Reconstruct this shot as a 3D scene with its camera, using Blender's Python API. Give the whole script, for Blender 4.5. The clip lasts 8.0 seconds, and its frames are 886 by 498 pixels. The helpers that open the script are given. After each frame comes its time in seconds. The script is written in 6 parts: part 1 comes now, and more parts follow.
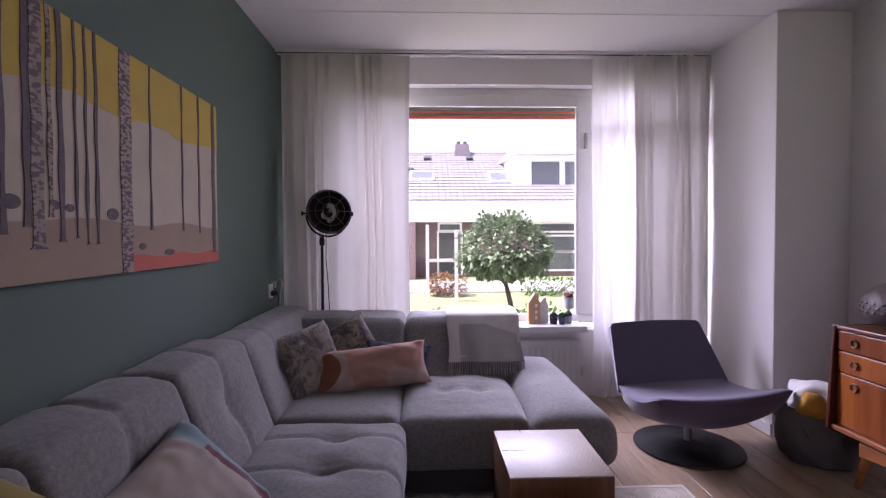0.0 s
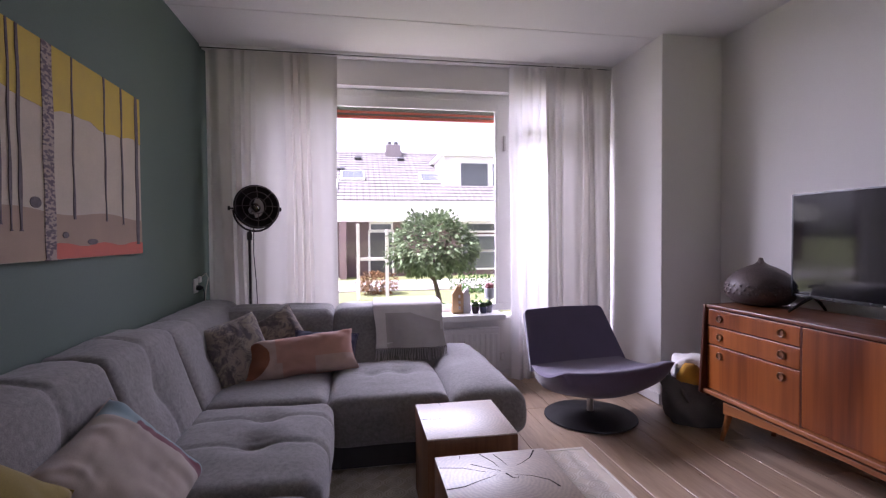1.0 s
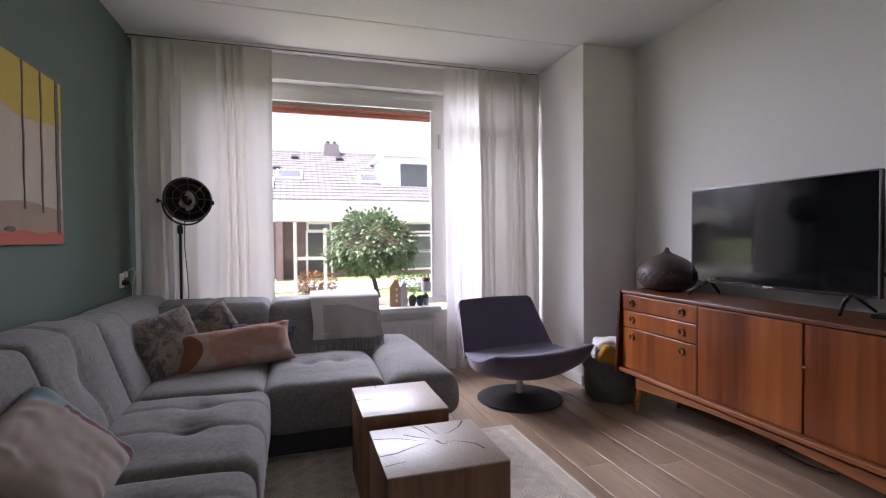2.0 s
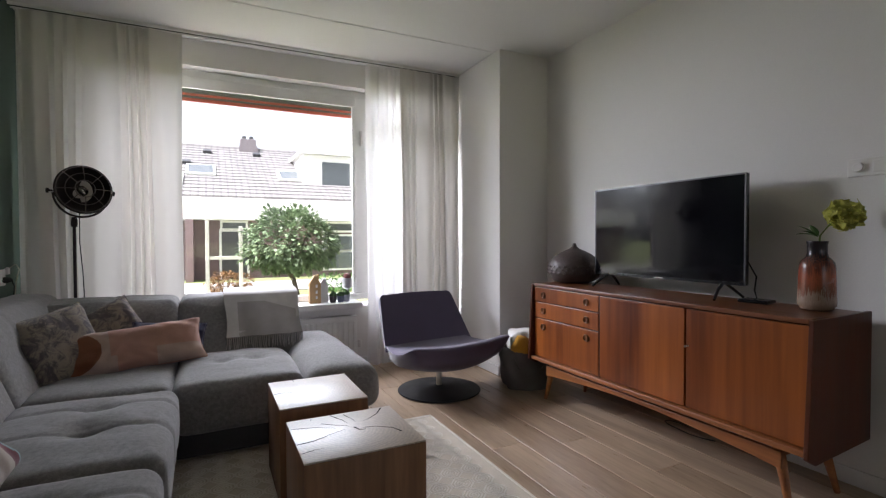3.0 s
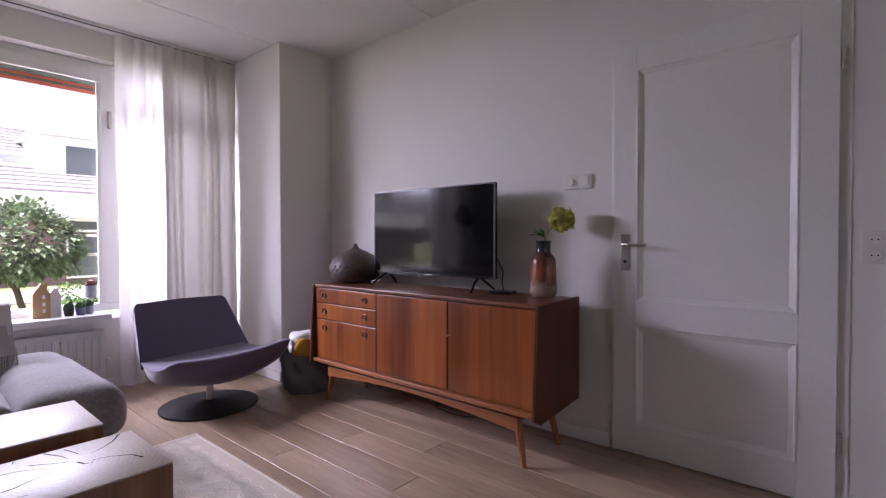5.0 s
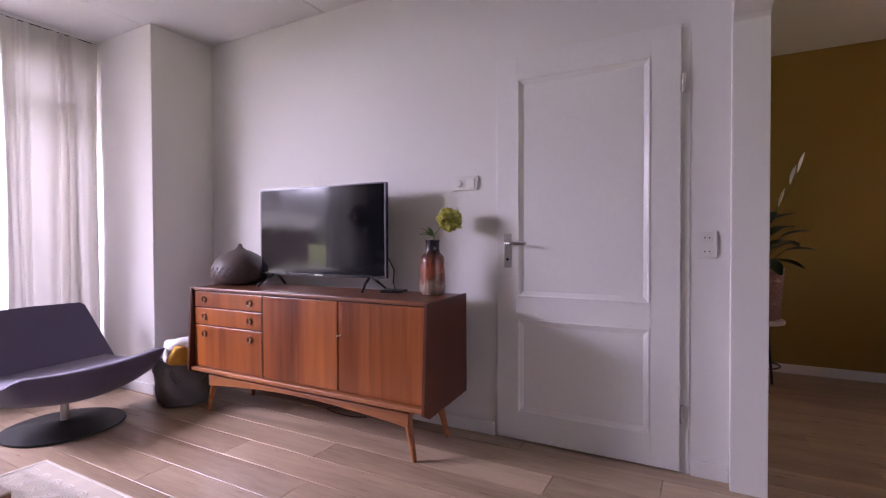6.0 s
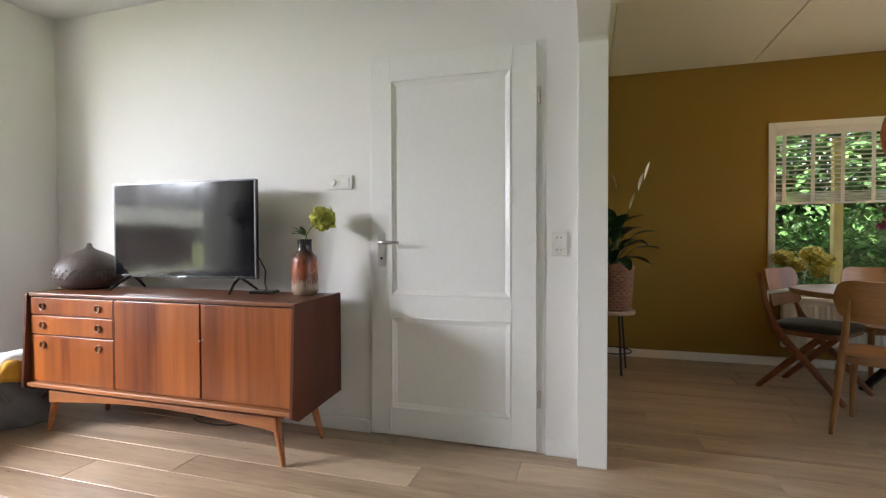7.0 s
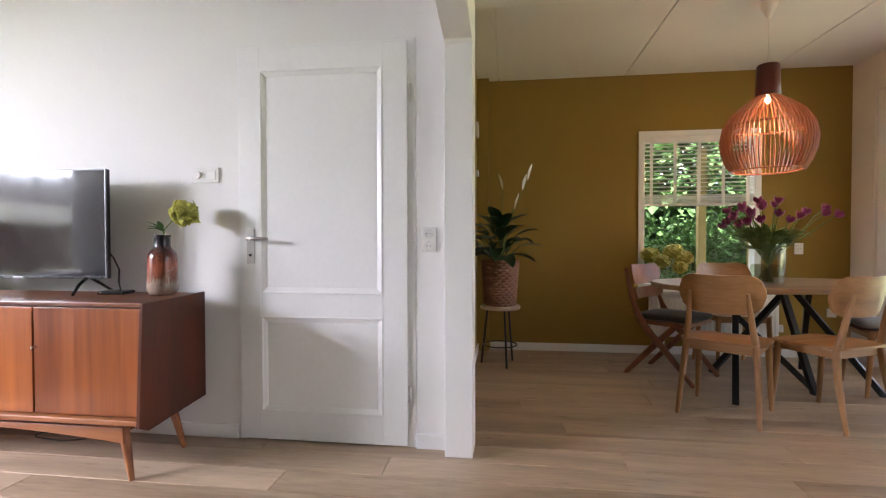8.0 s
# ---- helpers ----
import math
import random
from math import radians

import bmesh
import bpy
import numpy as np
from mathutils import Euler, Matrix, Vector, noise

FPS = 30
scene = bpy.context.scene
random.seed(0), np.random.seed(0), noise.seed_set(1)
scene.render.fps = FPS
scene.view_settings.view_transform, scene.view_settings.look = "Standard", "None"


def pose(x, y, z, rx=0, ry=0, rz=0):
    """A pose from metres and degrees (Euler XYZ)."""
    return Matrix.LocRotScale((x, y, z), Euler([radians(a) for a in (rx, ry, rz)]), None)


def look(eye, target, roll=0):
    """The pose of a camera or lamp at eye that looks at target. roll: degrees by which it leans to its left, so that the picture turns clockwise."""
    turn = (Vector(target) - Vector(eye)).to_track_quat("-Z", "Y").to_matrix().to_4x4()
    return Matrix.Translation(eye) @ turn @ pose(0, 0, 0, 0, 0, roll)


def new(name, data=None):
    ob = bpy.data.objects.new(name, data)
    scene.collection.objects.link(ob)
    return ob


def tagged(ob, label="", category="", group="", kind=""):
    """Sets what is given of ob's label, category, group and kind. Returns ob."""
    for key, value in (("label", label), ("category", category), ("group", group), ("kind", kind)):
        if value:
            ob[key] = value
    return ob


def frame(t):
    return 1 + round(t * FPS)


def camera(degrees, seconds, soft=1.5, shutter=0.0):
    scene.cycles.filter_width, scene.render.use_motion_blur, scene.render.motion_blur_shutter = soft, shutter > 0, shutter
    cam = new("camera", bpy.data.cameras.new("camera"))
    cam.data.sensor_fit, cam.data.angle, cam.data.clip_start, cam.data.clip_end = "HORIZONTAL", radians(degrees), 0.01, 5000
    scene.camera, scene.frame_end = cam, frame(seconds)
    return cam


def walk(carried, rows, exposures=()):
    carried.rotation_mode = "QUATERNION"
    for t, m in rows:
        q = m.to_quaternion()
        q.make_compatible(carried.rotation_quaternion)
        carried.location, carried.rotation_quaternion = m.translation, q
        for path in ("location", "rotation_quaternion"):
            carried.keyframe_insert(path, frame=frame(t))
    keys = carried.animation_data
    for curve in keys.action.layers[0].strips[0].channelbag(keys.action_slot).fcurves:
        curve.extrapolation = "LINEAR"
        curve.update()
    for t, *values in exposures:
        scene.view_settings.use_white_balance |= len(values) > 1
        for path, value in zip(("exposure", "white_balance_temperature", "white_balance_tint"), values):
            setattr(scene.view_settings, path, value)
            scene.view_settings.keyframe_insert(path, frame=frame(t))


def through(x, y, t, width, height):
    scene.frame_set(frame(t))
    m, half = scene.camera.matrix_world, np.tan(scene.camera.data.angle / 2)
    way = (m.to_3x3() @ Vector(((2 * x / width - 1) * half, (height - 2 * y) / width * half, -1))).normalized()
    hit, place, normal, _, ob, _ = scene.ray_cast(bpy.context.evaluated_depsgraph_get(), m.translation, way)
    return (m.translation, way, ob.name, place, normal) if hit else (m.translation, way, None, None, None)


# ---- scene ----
cam = camera(85.0, 8.0, soft=1.25)
PATH = [
    (0, (-0.006, -0.061, 1.265), (0.063, 1.937, 1.211), -0.3),
    (0.5, (0.016, -0.165, 1.241), (0.229, 1.824, 1.189), -0.4),
    (1, (0.023, -0.263, 1.216), (0.368, 1.706, 1.165), -0.4),
    (1.5, (0.028, -0.337, 1.186), (0.49, 1.608, 1.138), -0.5),
    (3, (0.027, -0.453, 1.111), (0.902, 1.345, 1.07), -0.2),
    (3.5, (0.052, -0.475, 1.11), (1.1, 1.228, 1.069), -0.1),
    (4, (0.078, -0.496, 1.108), (1.291, 1.094, 1.067), -0.2),
    (4.5, (0.11, -0.517, 1.106), (1.483, 0.937, 1.067), -0.1),
    (6, (0.117, -0.586, 1.091), (1.874, 0.369, 1.058), -0.2),
    (6.5, (0.133, -0.641, 1.092), (1.976, 0.136, 1.058), -0.1),
    (7, (0.144, -0.74, 1.095), (2.057, -0.158, 1.054), -0.2),
    (7.5, (0.159, -0.855, 1.078), (2.119, -0.455, 1.039), -0.2),
    (8, (0.197, -0.988, 1.071), (2.179, -0.723, 1.032), -0.1),
]
EXPOSURES = [
    (0, 1.62, 5820, 46), (1, 1.62, 5900, 41), (1.5, 1.64, 5980, 36), (3, 1.62, 6150, 18), (3.5, 1.67, 5900, 36), (4, 1.69, 5750, 40), (4.5, 1.70, 5900, 36),
    (6, 2.52, 6000, 48), (6.5, 2.87, 6150, 40), (7, 3.12, 6250, 14), (7.5, 3.32, 6250, 14), (8, 3.44, 6050, 22),
]
walk(cam, [(t, look(eye, target, roll)) for t, eye, target, roll in PATH], EXPOSURES)

# ---- world, sun, large lights ----
world = bpy.data.worlds.new("world")
scene.world = world
world.use_nodes = True
wt = world.node_tree
sky = wt.nodes.new("ShaderNodeTexSky")
sky.sky_type = "NISHITA"
sky.sun_disc = False
sky.sun_elevation = radians(56)
sky.sun_rotation = radians(255)
sky.air_density, sky.dust_density, sky.ozone_density = 1.0, 4.0, 1.0
soft_sky = wt.nodes.new("ShaderNodeHueSaturation")
soft_sky.inputs["Saturation"].default_value = 0.25
wt.links.new(sky.outputs[0], soft_sky.inputs["Color"])
wt.links.new(soft_sky.outputs[0], wt.nodes["Background"].inputs[0])
wt.nodes["Background"].inputs[1].default_value = 0.15

sun_data = bpy.data.lights.new("sun", "SUN")
sun_data.energy, sun_data.angle, sun_data.color = 5.0, radians(12), (1.0, 0.96, 0.9)
sun = new("sun", sun_data)
sun.matrix_world = look((-9, -2.5, 14), (0, 0, 0))


def sky_lamp(name, eye, target, w, h, watts, colour=(0.93, 0.96, 1.0)):
    """An area lamp in a window's opening, for the sky's light."""
    d = bpy.data.lights.new(name, "AREA")
    d.shape, d.size, d.size_y, d.energy, d.color = "RECTANGLE", w, h, watts, colour
    ob = new(name, d)
    ob.matrix_world = look(eye, target)
    return ob


# the sky before the front window, and its brighter western part
sky_lamp("front_window_light", (0.6, 5.1, 2.75), (0.5, 2.4, 0.4), 3.4, 2.2, 96)
sky_lamp("bright_sky_light", (-1.15, 5.35, 2.75), (1.3, 1.6, 0.6), 1.6, 1.6, 68)
sky_lamp("garden_door_light", (3.7, -4.3, 1.4), (3.7, -2.0, 0.8), 1.5, 2.0, 0.3)
sky_lamp("dining_window_light", (4.89, -2.72, 1.15), (3.0, -2.72, 0.6), 0.9, 0.7, 0.35)
# added fill from behind, set in a rear window that is never in view
sky_lamp("rear_fill_light", (0.6, -4.98, 1.4), (0.8, 0.0, 1.0), 2.4, 1.5, 0.6)

# ---- materials ----
def nodes_of(m):
    return m.node_tree.nodes, m.node_tree.links


def plain(name, colour, rough=0.6, metal=0.0, vary=0.12, scale=6.0, grain=60.0, bump=0.15, depth=0.002, coat=0.0, spread=0.0, sheen=0.0):
    """A surface with colour drift at two scales, uneven gloss and fine relief. spread: how far pieces differ from one another."""
    m = bpy.data.materials.new(name)
    m.use_nodes = True
    n, l = nodes_of(m)
    b = n["Principled BSDF"]
    co = n.new("ShaderNodeTexCoord")
    big, fine = n.new("ShaderNodeTexNoise"), n.new("ShaderNodeTexNoise")
    big.inputs["Scale"].default_value, big.inputs["Detail"].default_value = scale, 5
    fine.inputs["Scale"].default_value, fine.inputs["Detail"].default_value = grain, 4
    l.new(co.outputs["Object"], big.inputs["Vector"])
    l.new(co.outputs["Object"], fine.inputs["Vector"])
    add = n.new("ShaderNodeMath")
    add.operation = "ADD"
    l.new(big.outputs["Fac"], add.inputs[0])
    l.new(fine.outputs["Fac"], add.inputs[1])
    last = add
    if spread:
        info = n.new("ShaderNodeObjectInfo")
        far = n.new("ShaderNodeMath")
        far.operation = "MULTIPLY_ADD"
        far.inputs[1].default_value = spread
        l.new(info.outputs["Random"], far.inputs[0])
        l.new(add.outputs[0], far.inputs[2])
        last = far
    ramp = n.new("ShaderNodeMapRange")
    ramp.inputs["From Min"].default_value, ramp.inputs["From Max"].default_value = 0.6, 1.4 + spread
    ramp.inputs["To Min"].default_value, ramp.inputs["To Max"].default_value = 1 - vary, 1 + vary
    l.new(last.outputs[0], ramp.inputs["Value"])
    mul = n.new("ShaderNodeVectorMath")
    mul.operation = "SCALE"
    mul.inputs[0].default_value = colour
    l.new(ramp.outputs[0], mul.inputs["Scale"])
    l.new(mul.outputs[0], b.inputs["Base Color"])
    rr = n.new("ShaderNodeMapRange")
    rr.inputs["From Min"].default_value, rr.inputs["From Max"].default_value = 0.3, 0.7
    rr.inputs["To Min"].default_value, rr.inputs["To Max"].default_value = max(0.02, rough - 0.07), min(1, rough + 0.07)
    l.new(big.outputs["Fac"], rr.inputs["Value"])
    l.new(rr.outputs[0], b.inputs["Roughness"])
    b.inputs["Metallic"].default_value = metal
    b.inputs["Coat Weight"].default_value = coat
    b.inputs["Sheen Weight"].default_value = sheen
    if bump:
        bp = n.new("ShaderNodeBump")
        bp.inputs["Strength"].default_value, bp.inputs["Distance"].default_value = bump, depth
        l.new(fine.outputs["Fac"], bp.inputs["Height"])
        l.new(bp.outputs[0], b.inputs["Normal"])
    return m


def wood(name, dark, light, along="y", rough=0.45, ring=9.0, stretch=0.06, bump=0.15, spread=0.0, coat=0.0, fine=70.0):
    """Wood with streaks along one axis of the object."""
    m = bpy.data.materials.new(name)
    m.use_nodes = True
    n, l = nodes_of(m)
    b = n["Principled BSDF"]
    co, mp = n.new("ShaderNodeTexCoord"), n.new("ShaderNodeMapping")
    mp.inputs["Scale"].default_value = [stretch if a == along else 1.0 for a in "xyz"]
    info = n.new("ShaderNodeObjectInfo")
    off = n.new("ShaderNodeVectorMath")
    off.operation = "SCALE"
    off.inputs[0].default_value = (7.3, 11.9, 5.1)
    l.new(info.outputs["Random"], off.inputs["Scale"])
    l.new(off.outputs[0], mp.inputs["Location"])
    l.new(co.outputs["Object"], mp.inputs["Vector"])
    broad, streak = n.new("ShaderNodeTexNoise"), n.new("ShaderNodeTexNoise")
    broad.inputs["Scale"].default_value, broad.inputs["Detail"].default_value, broad.inputs["Distortion"].default_value = ring, 6, 0.6
    streak.inputs["Scale"].default_value, streak.inputs["Detail"].default_value = fine, 4
    for t in (broad, streak):
        l.new(mp.outputs[0], t.inputs["Vector"])
    mix = n.new("ShaderNodeMath")
    mix.operation = "MULTIPLY_ADD"
    mix.inputs[1].default_value = 0.45
    l.new(streak.outputs["Fac"], mix.inputs[0])
    l.new(broad.outputs["Fac"], mix.inputs[2])
    last = mix
    if spread:
        far = n.new("ShaderNodeMath")
        far.operation = "MULTIPLY_ADD"
        far.inputs[1].default_value = spread
        l.new(info.outputs["Random"], far.inputs[0])
        l.new(mix.outputs[0], far.inputs[2])
        last = far
    ramp = n.new("ShaderNodeValToRGB")
    ramp.color_ramp.elements[0].position, ramp.color_ramp.elements[0].color = 0.5, (*dark, 1)
    ramp.color_ramp.elements[1].position, ramp.color_ramp.elements[1].color = 0.95 + spread * 0.5, (*light, 1)
    l.new(last.outputs[0], ramp.inputs[0])
    l.new(ramp.outputs[0], b.inputs["Base Color"])
    rr = n.new("ShaderNodeMapRange")
    rr.inputs["To Min"].default_value, rr.inputs["To Max"].default_value = rough - 0.1, rough + 0.12
    l.new(streak.outputs["Fac"], rr.inputs["Value"])
    l.new(rr.outputs[0], b.inputs["Roughness"])
    b.inputs["Coat Weight"].default_value = coat
    bp = n.new("ShaderNodeBump")
    bp.inputs["Strength"].default_value, bp.inputs["Distance"].default_value = bump, 0.002
    l.new(mix.outputs[0], bp.inputs["Height"])
    l.new(bp.outputs[0], b.inputs["Normal"])
    return m


def glass_mat(name, tint=(1, 1, 1), rough=0.0):
    m = bpy.data.materials.new(name)
    m.use_nodes = True
    b = m.node_tree.nodes["Principled BSDF"]
    b.inputs["Base Color"].default_value = (*tint, 1)
    b.inputs["Transmission Weight"].default_value = 1.0
    b.inputs["Roughness"].default_value, b.inputs["IOR"].default_value = rough, 1.45
    return m


def thin_glass(name, gloss=0.025, tint=(0.96, 0.98, 0.97)):
    """A flat pane: clear, with a faint mirror gloss."""
    m = bpy.data.materials.new(name)
    m.use_nodes = True
    n, l = nodes_of(m)
    cl, gl, mx = n.new("ShaderNodeBsdfTransparent"), n.new("ShaderNodeBsdfGlossy"), n.new("ShaderNodeMixShader")
    cl.inputs["Color"].default_value = (*tint, 1)
    gl.inputs["Roughness"].default_value = 0.02
    mx.inputs["Fac"].default_value = gloss
    l.new(cl.outputs[0], mx.inputs[1])
    l.new(gl.outputs[0], mx.inputs[2])
    l.new(mx.outputs[0], n["Material Output"].inputs["Surface"])
    return m


def sheer(name, colour, through=0.5):
    """Woven curtain cloth that lets part of the daylight through."""
    m = plain(name, colour, 0.9, vary=0.06, scale=3, grain=350, bump=0.2, depth=0.001)
    n, l = nodes_of(m)
    b, out = n["Principled BSDF"], n["Material Output"]
    tl, mx = n.new("ShaderNodeBsdfTranslucent"), n.new("ShaderNodeMixShader")
    tl.inputs["Color"].default_value = (*colour, 1)
    mx.inputs["Fac"].default_value = through
    l.new(b.outputs[0], mx.inputs[1])
    l.new(tl.outputs[0], mx.inputs[2])
    l.new(mx.outputs[0], out.inputs["Surface"])
    return m


def leaf_mat(name, colour, vary=0.5):
    """Leaves that differ one from another and let some light through."""
    m = sheer(name, colour, 0.25)
    n, l = nodes_of(m)
    b = n["Principled BSDF"]
    b.inputs["Roughness"].default_value = 0.45
    geo, rg, sc = n.new("ShaderNodeNewGeometry"), n.new("ShaderNodeMapRange"), n.new("ShaderNodeVectorMath")
    sc.operation = "SCALE"
    sc.inputs[0].default_value = colour
    rg.inputs["To Min"].default_value, rg.inputs["To Max"].default_value = 1 - vary, 1 + vary
    l.new(geo.outputs["Random Per Island"], rg.inputs["Value"])
    l.new(rg.outputs[0], sc.inputs["Scale"])
    l.new(sc.outputs[0], b.inputs["Base Color"])
    return m


def glow(name, colour, strength):
    m = bpy.data.materials.new(name)
    m.use_nodes = True
    b = m.node_tree.nodes["Principled BSDF"]
    b.inputs["Base Color"].default_value = (*colour, 1)
    b.inputs["Emission Color"].default_value = (*colour, 1)
    b.inputs["Emission Strength"].default_value = strength
    return m


M_WALL = plain("white_wall_paint", (0.76, 0.74, 0.71), 0.85, vary=0.03, scale=1.5, grain=140, bump=0.12)
M_GREEN = plain("grey_green_wall_paint", (0.104, 0.150, 0.120), 0.8, vary=0.06, scale=1.5, grain=140, bump=0.12)
M_OLIVE = plain("olive_wall_paint", (0.26, 0.168, 0.026), 0.8, vary=0.06, scale=1.5, grain=140, bump=0.12)
M_CEIL = plain("white_ceiling_paint", (0.72, 0.71, 0.7), 0.9, vary=0.03, scale=2, grain=90, bump=0.25, depth=0.003)
M_TRIM = plain("white_gloss_paint", (0.78, 0.77, 0.75), 0.35, vary=0.03, scale=3, grain=40, bump=0.05)
M_PLANK = wood("limed_oak_plank", (0.24, 0.160, 0.098), (0.53, 0.395, 0.272), "y", 0.31, 5.0, 0.10, 0.2, spread=0.22)


def add_knots(m, scale=1.9, size=0.03):
    """Scattered dark knots, a little longer than wide."""
    n, l = nodes_of(m)
    b = n["Principled BSDF"]
    old = b.inputs["Base Color"].links[0].from_socket
    co, info = n.new("ShaderNodeTexCoord"), n.new("ShaderNodeObjectInfo")
    off, mp, vo, no = n.new("ShaderNodeVectorMath"), n.new("ShaderNodeMapping"), n.new("ShaderNodeTexVoronoi"), n.new("ShaderNodeTexNoise")
    off.operation = "SCALE"
    off.inputs[0].default_value = (13.7, 9.1, 6.3)
    l.new(info.outputs["Random"], off.inputs["Scale"])
    l.new(off.outputs[0], mp.inputs["Location"])
    l.new(co.outputs["Object"], mp.inputs["Vector"])
    mp.inputs["Scale"].default_value = (1.0, 0.55, 1.0)
    no.inputs["Scale"].default_value, no.inputs["Detail"].default_value = 14, 3
    l.new(mp.outputs[0], no.inputs["Vector"])
    wob = n.new("ShaderNodeVectorMath")
    wob.operation = "MULTIPLY_ADD"
    wob.inputs[1].default_value = (0.02, 0.02, 0.02)
    l.new(no.outputs["Color"], wob.inputs[0])
    l.new(mp.outputs[0], wob.inputs[2])
    vo.inputs["Scale"].default_value = scale
    l.new(wob.outputs[0], vo.inputs["Vector"])
    rg = n.new("ShaderNodeMapRange")
    rg.interpolation_type = "SMOOTHSTEP"
    rg.inputs["From Min"].default_value, rg.inputs["From Max"].default_value = size * 0.3, size * 1.6
    rg.inputs["To Min"].default_value, rg.inputs["To Max"].default_value = 0.5, 1.0
    l.new(vo.outputs["Distance"], rg.inputs["Value"])
    mul = n.new("ShaderNodeVectorMath")
    mul.operation = "SCALE"
    l.new(old, mul.inputs[0])
    l.new(rg.outputs[0], mul.inputs["Scale"])
    l.new(mul.outputs[0], b.inputs["Base Color"])


add_knots(M_PLANK)
M_SUB = plain("pale_floor_joint", (0.23, 0.185, 0.145), 0.8, vary=0.1)
M_GLASS = thin_glass("window_glass")
M_METAL = plain("brushed_steel", (0.55, 0.53, 0.5), 0.32, 1.0, vary=0.08, grain=150, bump=0.05)
M_BLACK = plain("black_metal", (0.018, 0.018, 0.019), 0.45, 0.3, vary=0.2, grain=120, bump=0.05)
M_PLASTIC = plain("white_plastic", (0.75, 0.73, 0.69), 0.35, vary=0.02, bump=0.0)


# ---- building helpers ----
def mesh_object(name, bm, material, smooth=False):
    bmesh.ops.recalc_face_normals(bm, faces=bm.faces)
    me = bpy.data.meshes.new(name)
    bm.to_mesh(me)
    bm.free()
    if smooth:
        for p in me.polygons:
            p.use_smooth = True
        me.set_sharp_from_angle(angle=radians(smooth if smooth > 1 else 40))
    if material:
        for m in material if isinstance(material, (list, tuple)) else [material]:
            me.materials.append(m)
    return new(name, me)


def part(name, bm, material, parent=None, label="", smooth=False):
    ob = mesh_object(name, bm, material, smooth)
    if parent:
        ob.parent = parent
    if label:
        ob["label"] = label
    return ob


def share(name, ob, parent, m=None):
    """Another object on the same mesh."""
    o = new(name, ob.data)
    o.parent = parent
    o.matrix_basis = m if m is not None else ob.matrix_basis.copy()
    return o


def thing(name, label, category, m=None, group="", kind=""):
    ob = new(name)
    ob.empty_display_size = 0.1
    if m is not None:
        ob.matrix_basis = m
    return tagged(ob, label, category, group, kind)


def box(x0, y0, z0, x1, y1, z1, bevel=0.0, seg=2, bm=None):
    """A box between two corners, its edges rounded."""
    one = bmesh.new()
    bmesh.ops.create_cube(one, size=1)
    lo, hi = [min(a, b) for a, b in ((x0, x1), (y0, y1), (z0, z1))], [max(a, b) for a, b in ((x0, x1), (y0, y1), (z0, z1))]
    for v in one.verts:
        v.co = [lo[i] + (v.co[i] + 0.5) * (hi[i] - lo[i]) for i in range(3)]
    if bevel:
        bmesh.ops.bevel(one, geom=one.edges[:], offset=bevel, segments=seg, profile=0.5, affect="EDGES")
    return merge(bm, one) if bm else one


def merge(bm, other):
    me = bpy.data.meshes.new("tmp")
    other.to_mesh(me)
    other.free()
    bm.from_mesh(me)
    bpy.data.meshes.remove(me)
    return bm


def moved(bm, m):
    bmesh.ops.transform(bm, matrix=m, verts=bm.verts)
    return bm


def turned(profile, seg=32, bm=None, cap=True):
    """A turned shape: (radius, height) rows from bottom to top, round the z axis."""
    one = bmesh.new()
    rings = [[one.verts.new((r * math.cos(2 * math.pi * i / seg), r * math.sin(2 * math.pi * i / seg), z)) for i in range(seg)] for r, z in profile]
    for a, b in zip(rings, rings[1:]):
        for i in range(seg):
            one.faces.new((a[i], a[(i + 1) % seg], b[(i + 1) % seg], b[i]))
    if cap:
        one.faces.new(rings[0][::-1])
        one.faces.new(rings[-1])
    bmesh.ops.remove_doubles(one, verts=one.verts, dist=1e-5)
    return merge(bm, one) if bm else one


def rod(points, radii, seg=10, bm=None):
    """A round bar through points, with a radius at each."""
    one = bmesh.new()
    pts = [Vector(p) for p in points]
    if not isinstance(radii, (list, tuple)):
        radii = [radii] * len(pts)
    rings, up = [], Vector((0, 0, 1))
    for i, p in enumerate(pts):
        d = (pts[min(i + 1, len(pts) - 1)] - pts[max(i - 1, 0)]).normalized()
        a = d.cross(up if abs(d.z) < 0.95 else Vector((1, 0, 0))).normalized()
        b = d.cross(a)
        rings.append([one.verts.new(p + radii[i] * (a * math.cos(2 * math.pi * k / seg) + b * math.sin(2 * math.pi * k / seg))) for k in range(seg)])
    for r, s in zip(rings, rings[1:]):
        for k in range(seg):
            one.faces.new((r[k], r[(k + 1) % seg], s[(k + 1) % seg], s[k]))
    one.faces.new(rings[0][::-1])
    one.faces.new(rings[-1])
    return merge(bm, one) if bm else one


def prism(outline, axis, a, b, bevel=0.0, bm=None):
    """A flat outline pushed along an axis from a to b. Outline points are the other two axes, in xyz order."""
    one = bmesh.new()
    put = {"x": lambda p, t: (t, p[0], p[1]), "y": lambda p, t: (p[0], t, p[1]), "z": lambda p, t: (p[0], p[1], t)}[axis]
    lo, hi = [one.verts.new(put(p, a)) for p in outline], [one.verts.new(put(p, b)) for p in outline]
    one.faces.new(lo[::-1])
    one.faces.new(hi)
    k = len(outline)
    for i in range(k):
        one.faces.new((lo[i], lo[(i + 1) % k], hi[(i + 1) % k], hi[i]))
    bmesh.ops.recalc_face_normals(one, faces=one.faces)
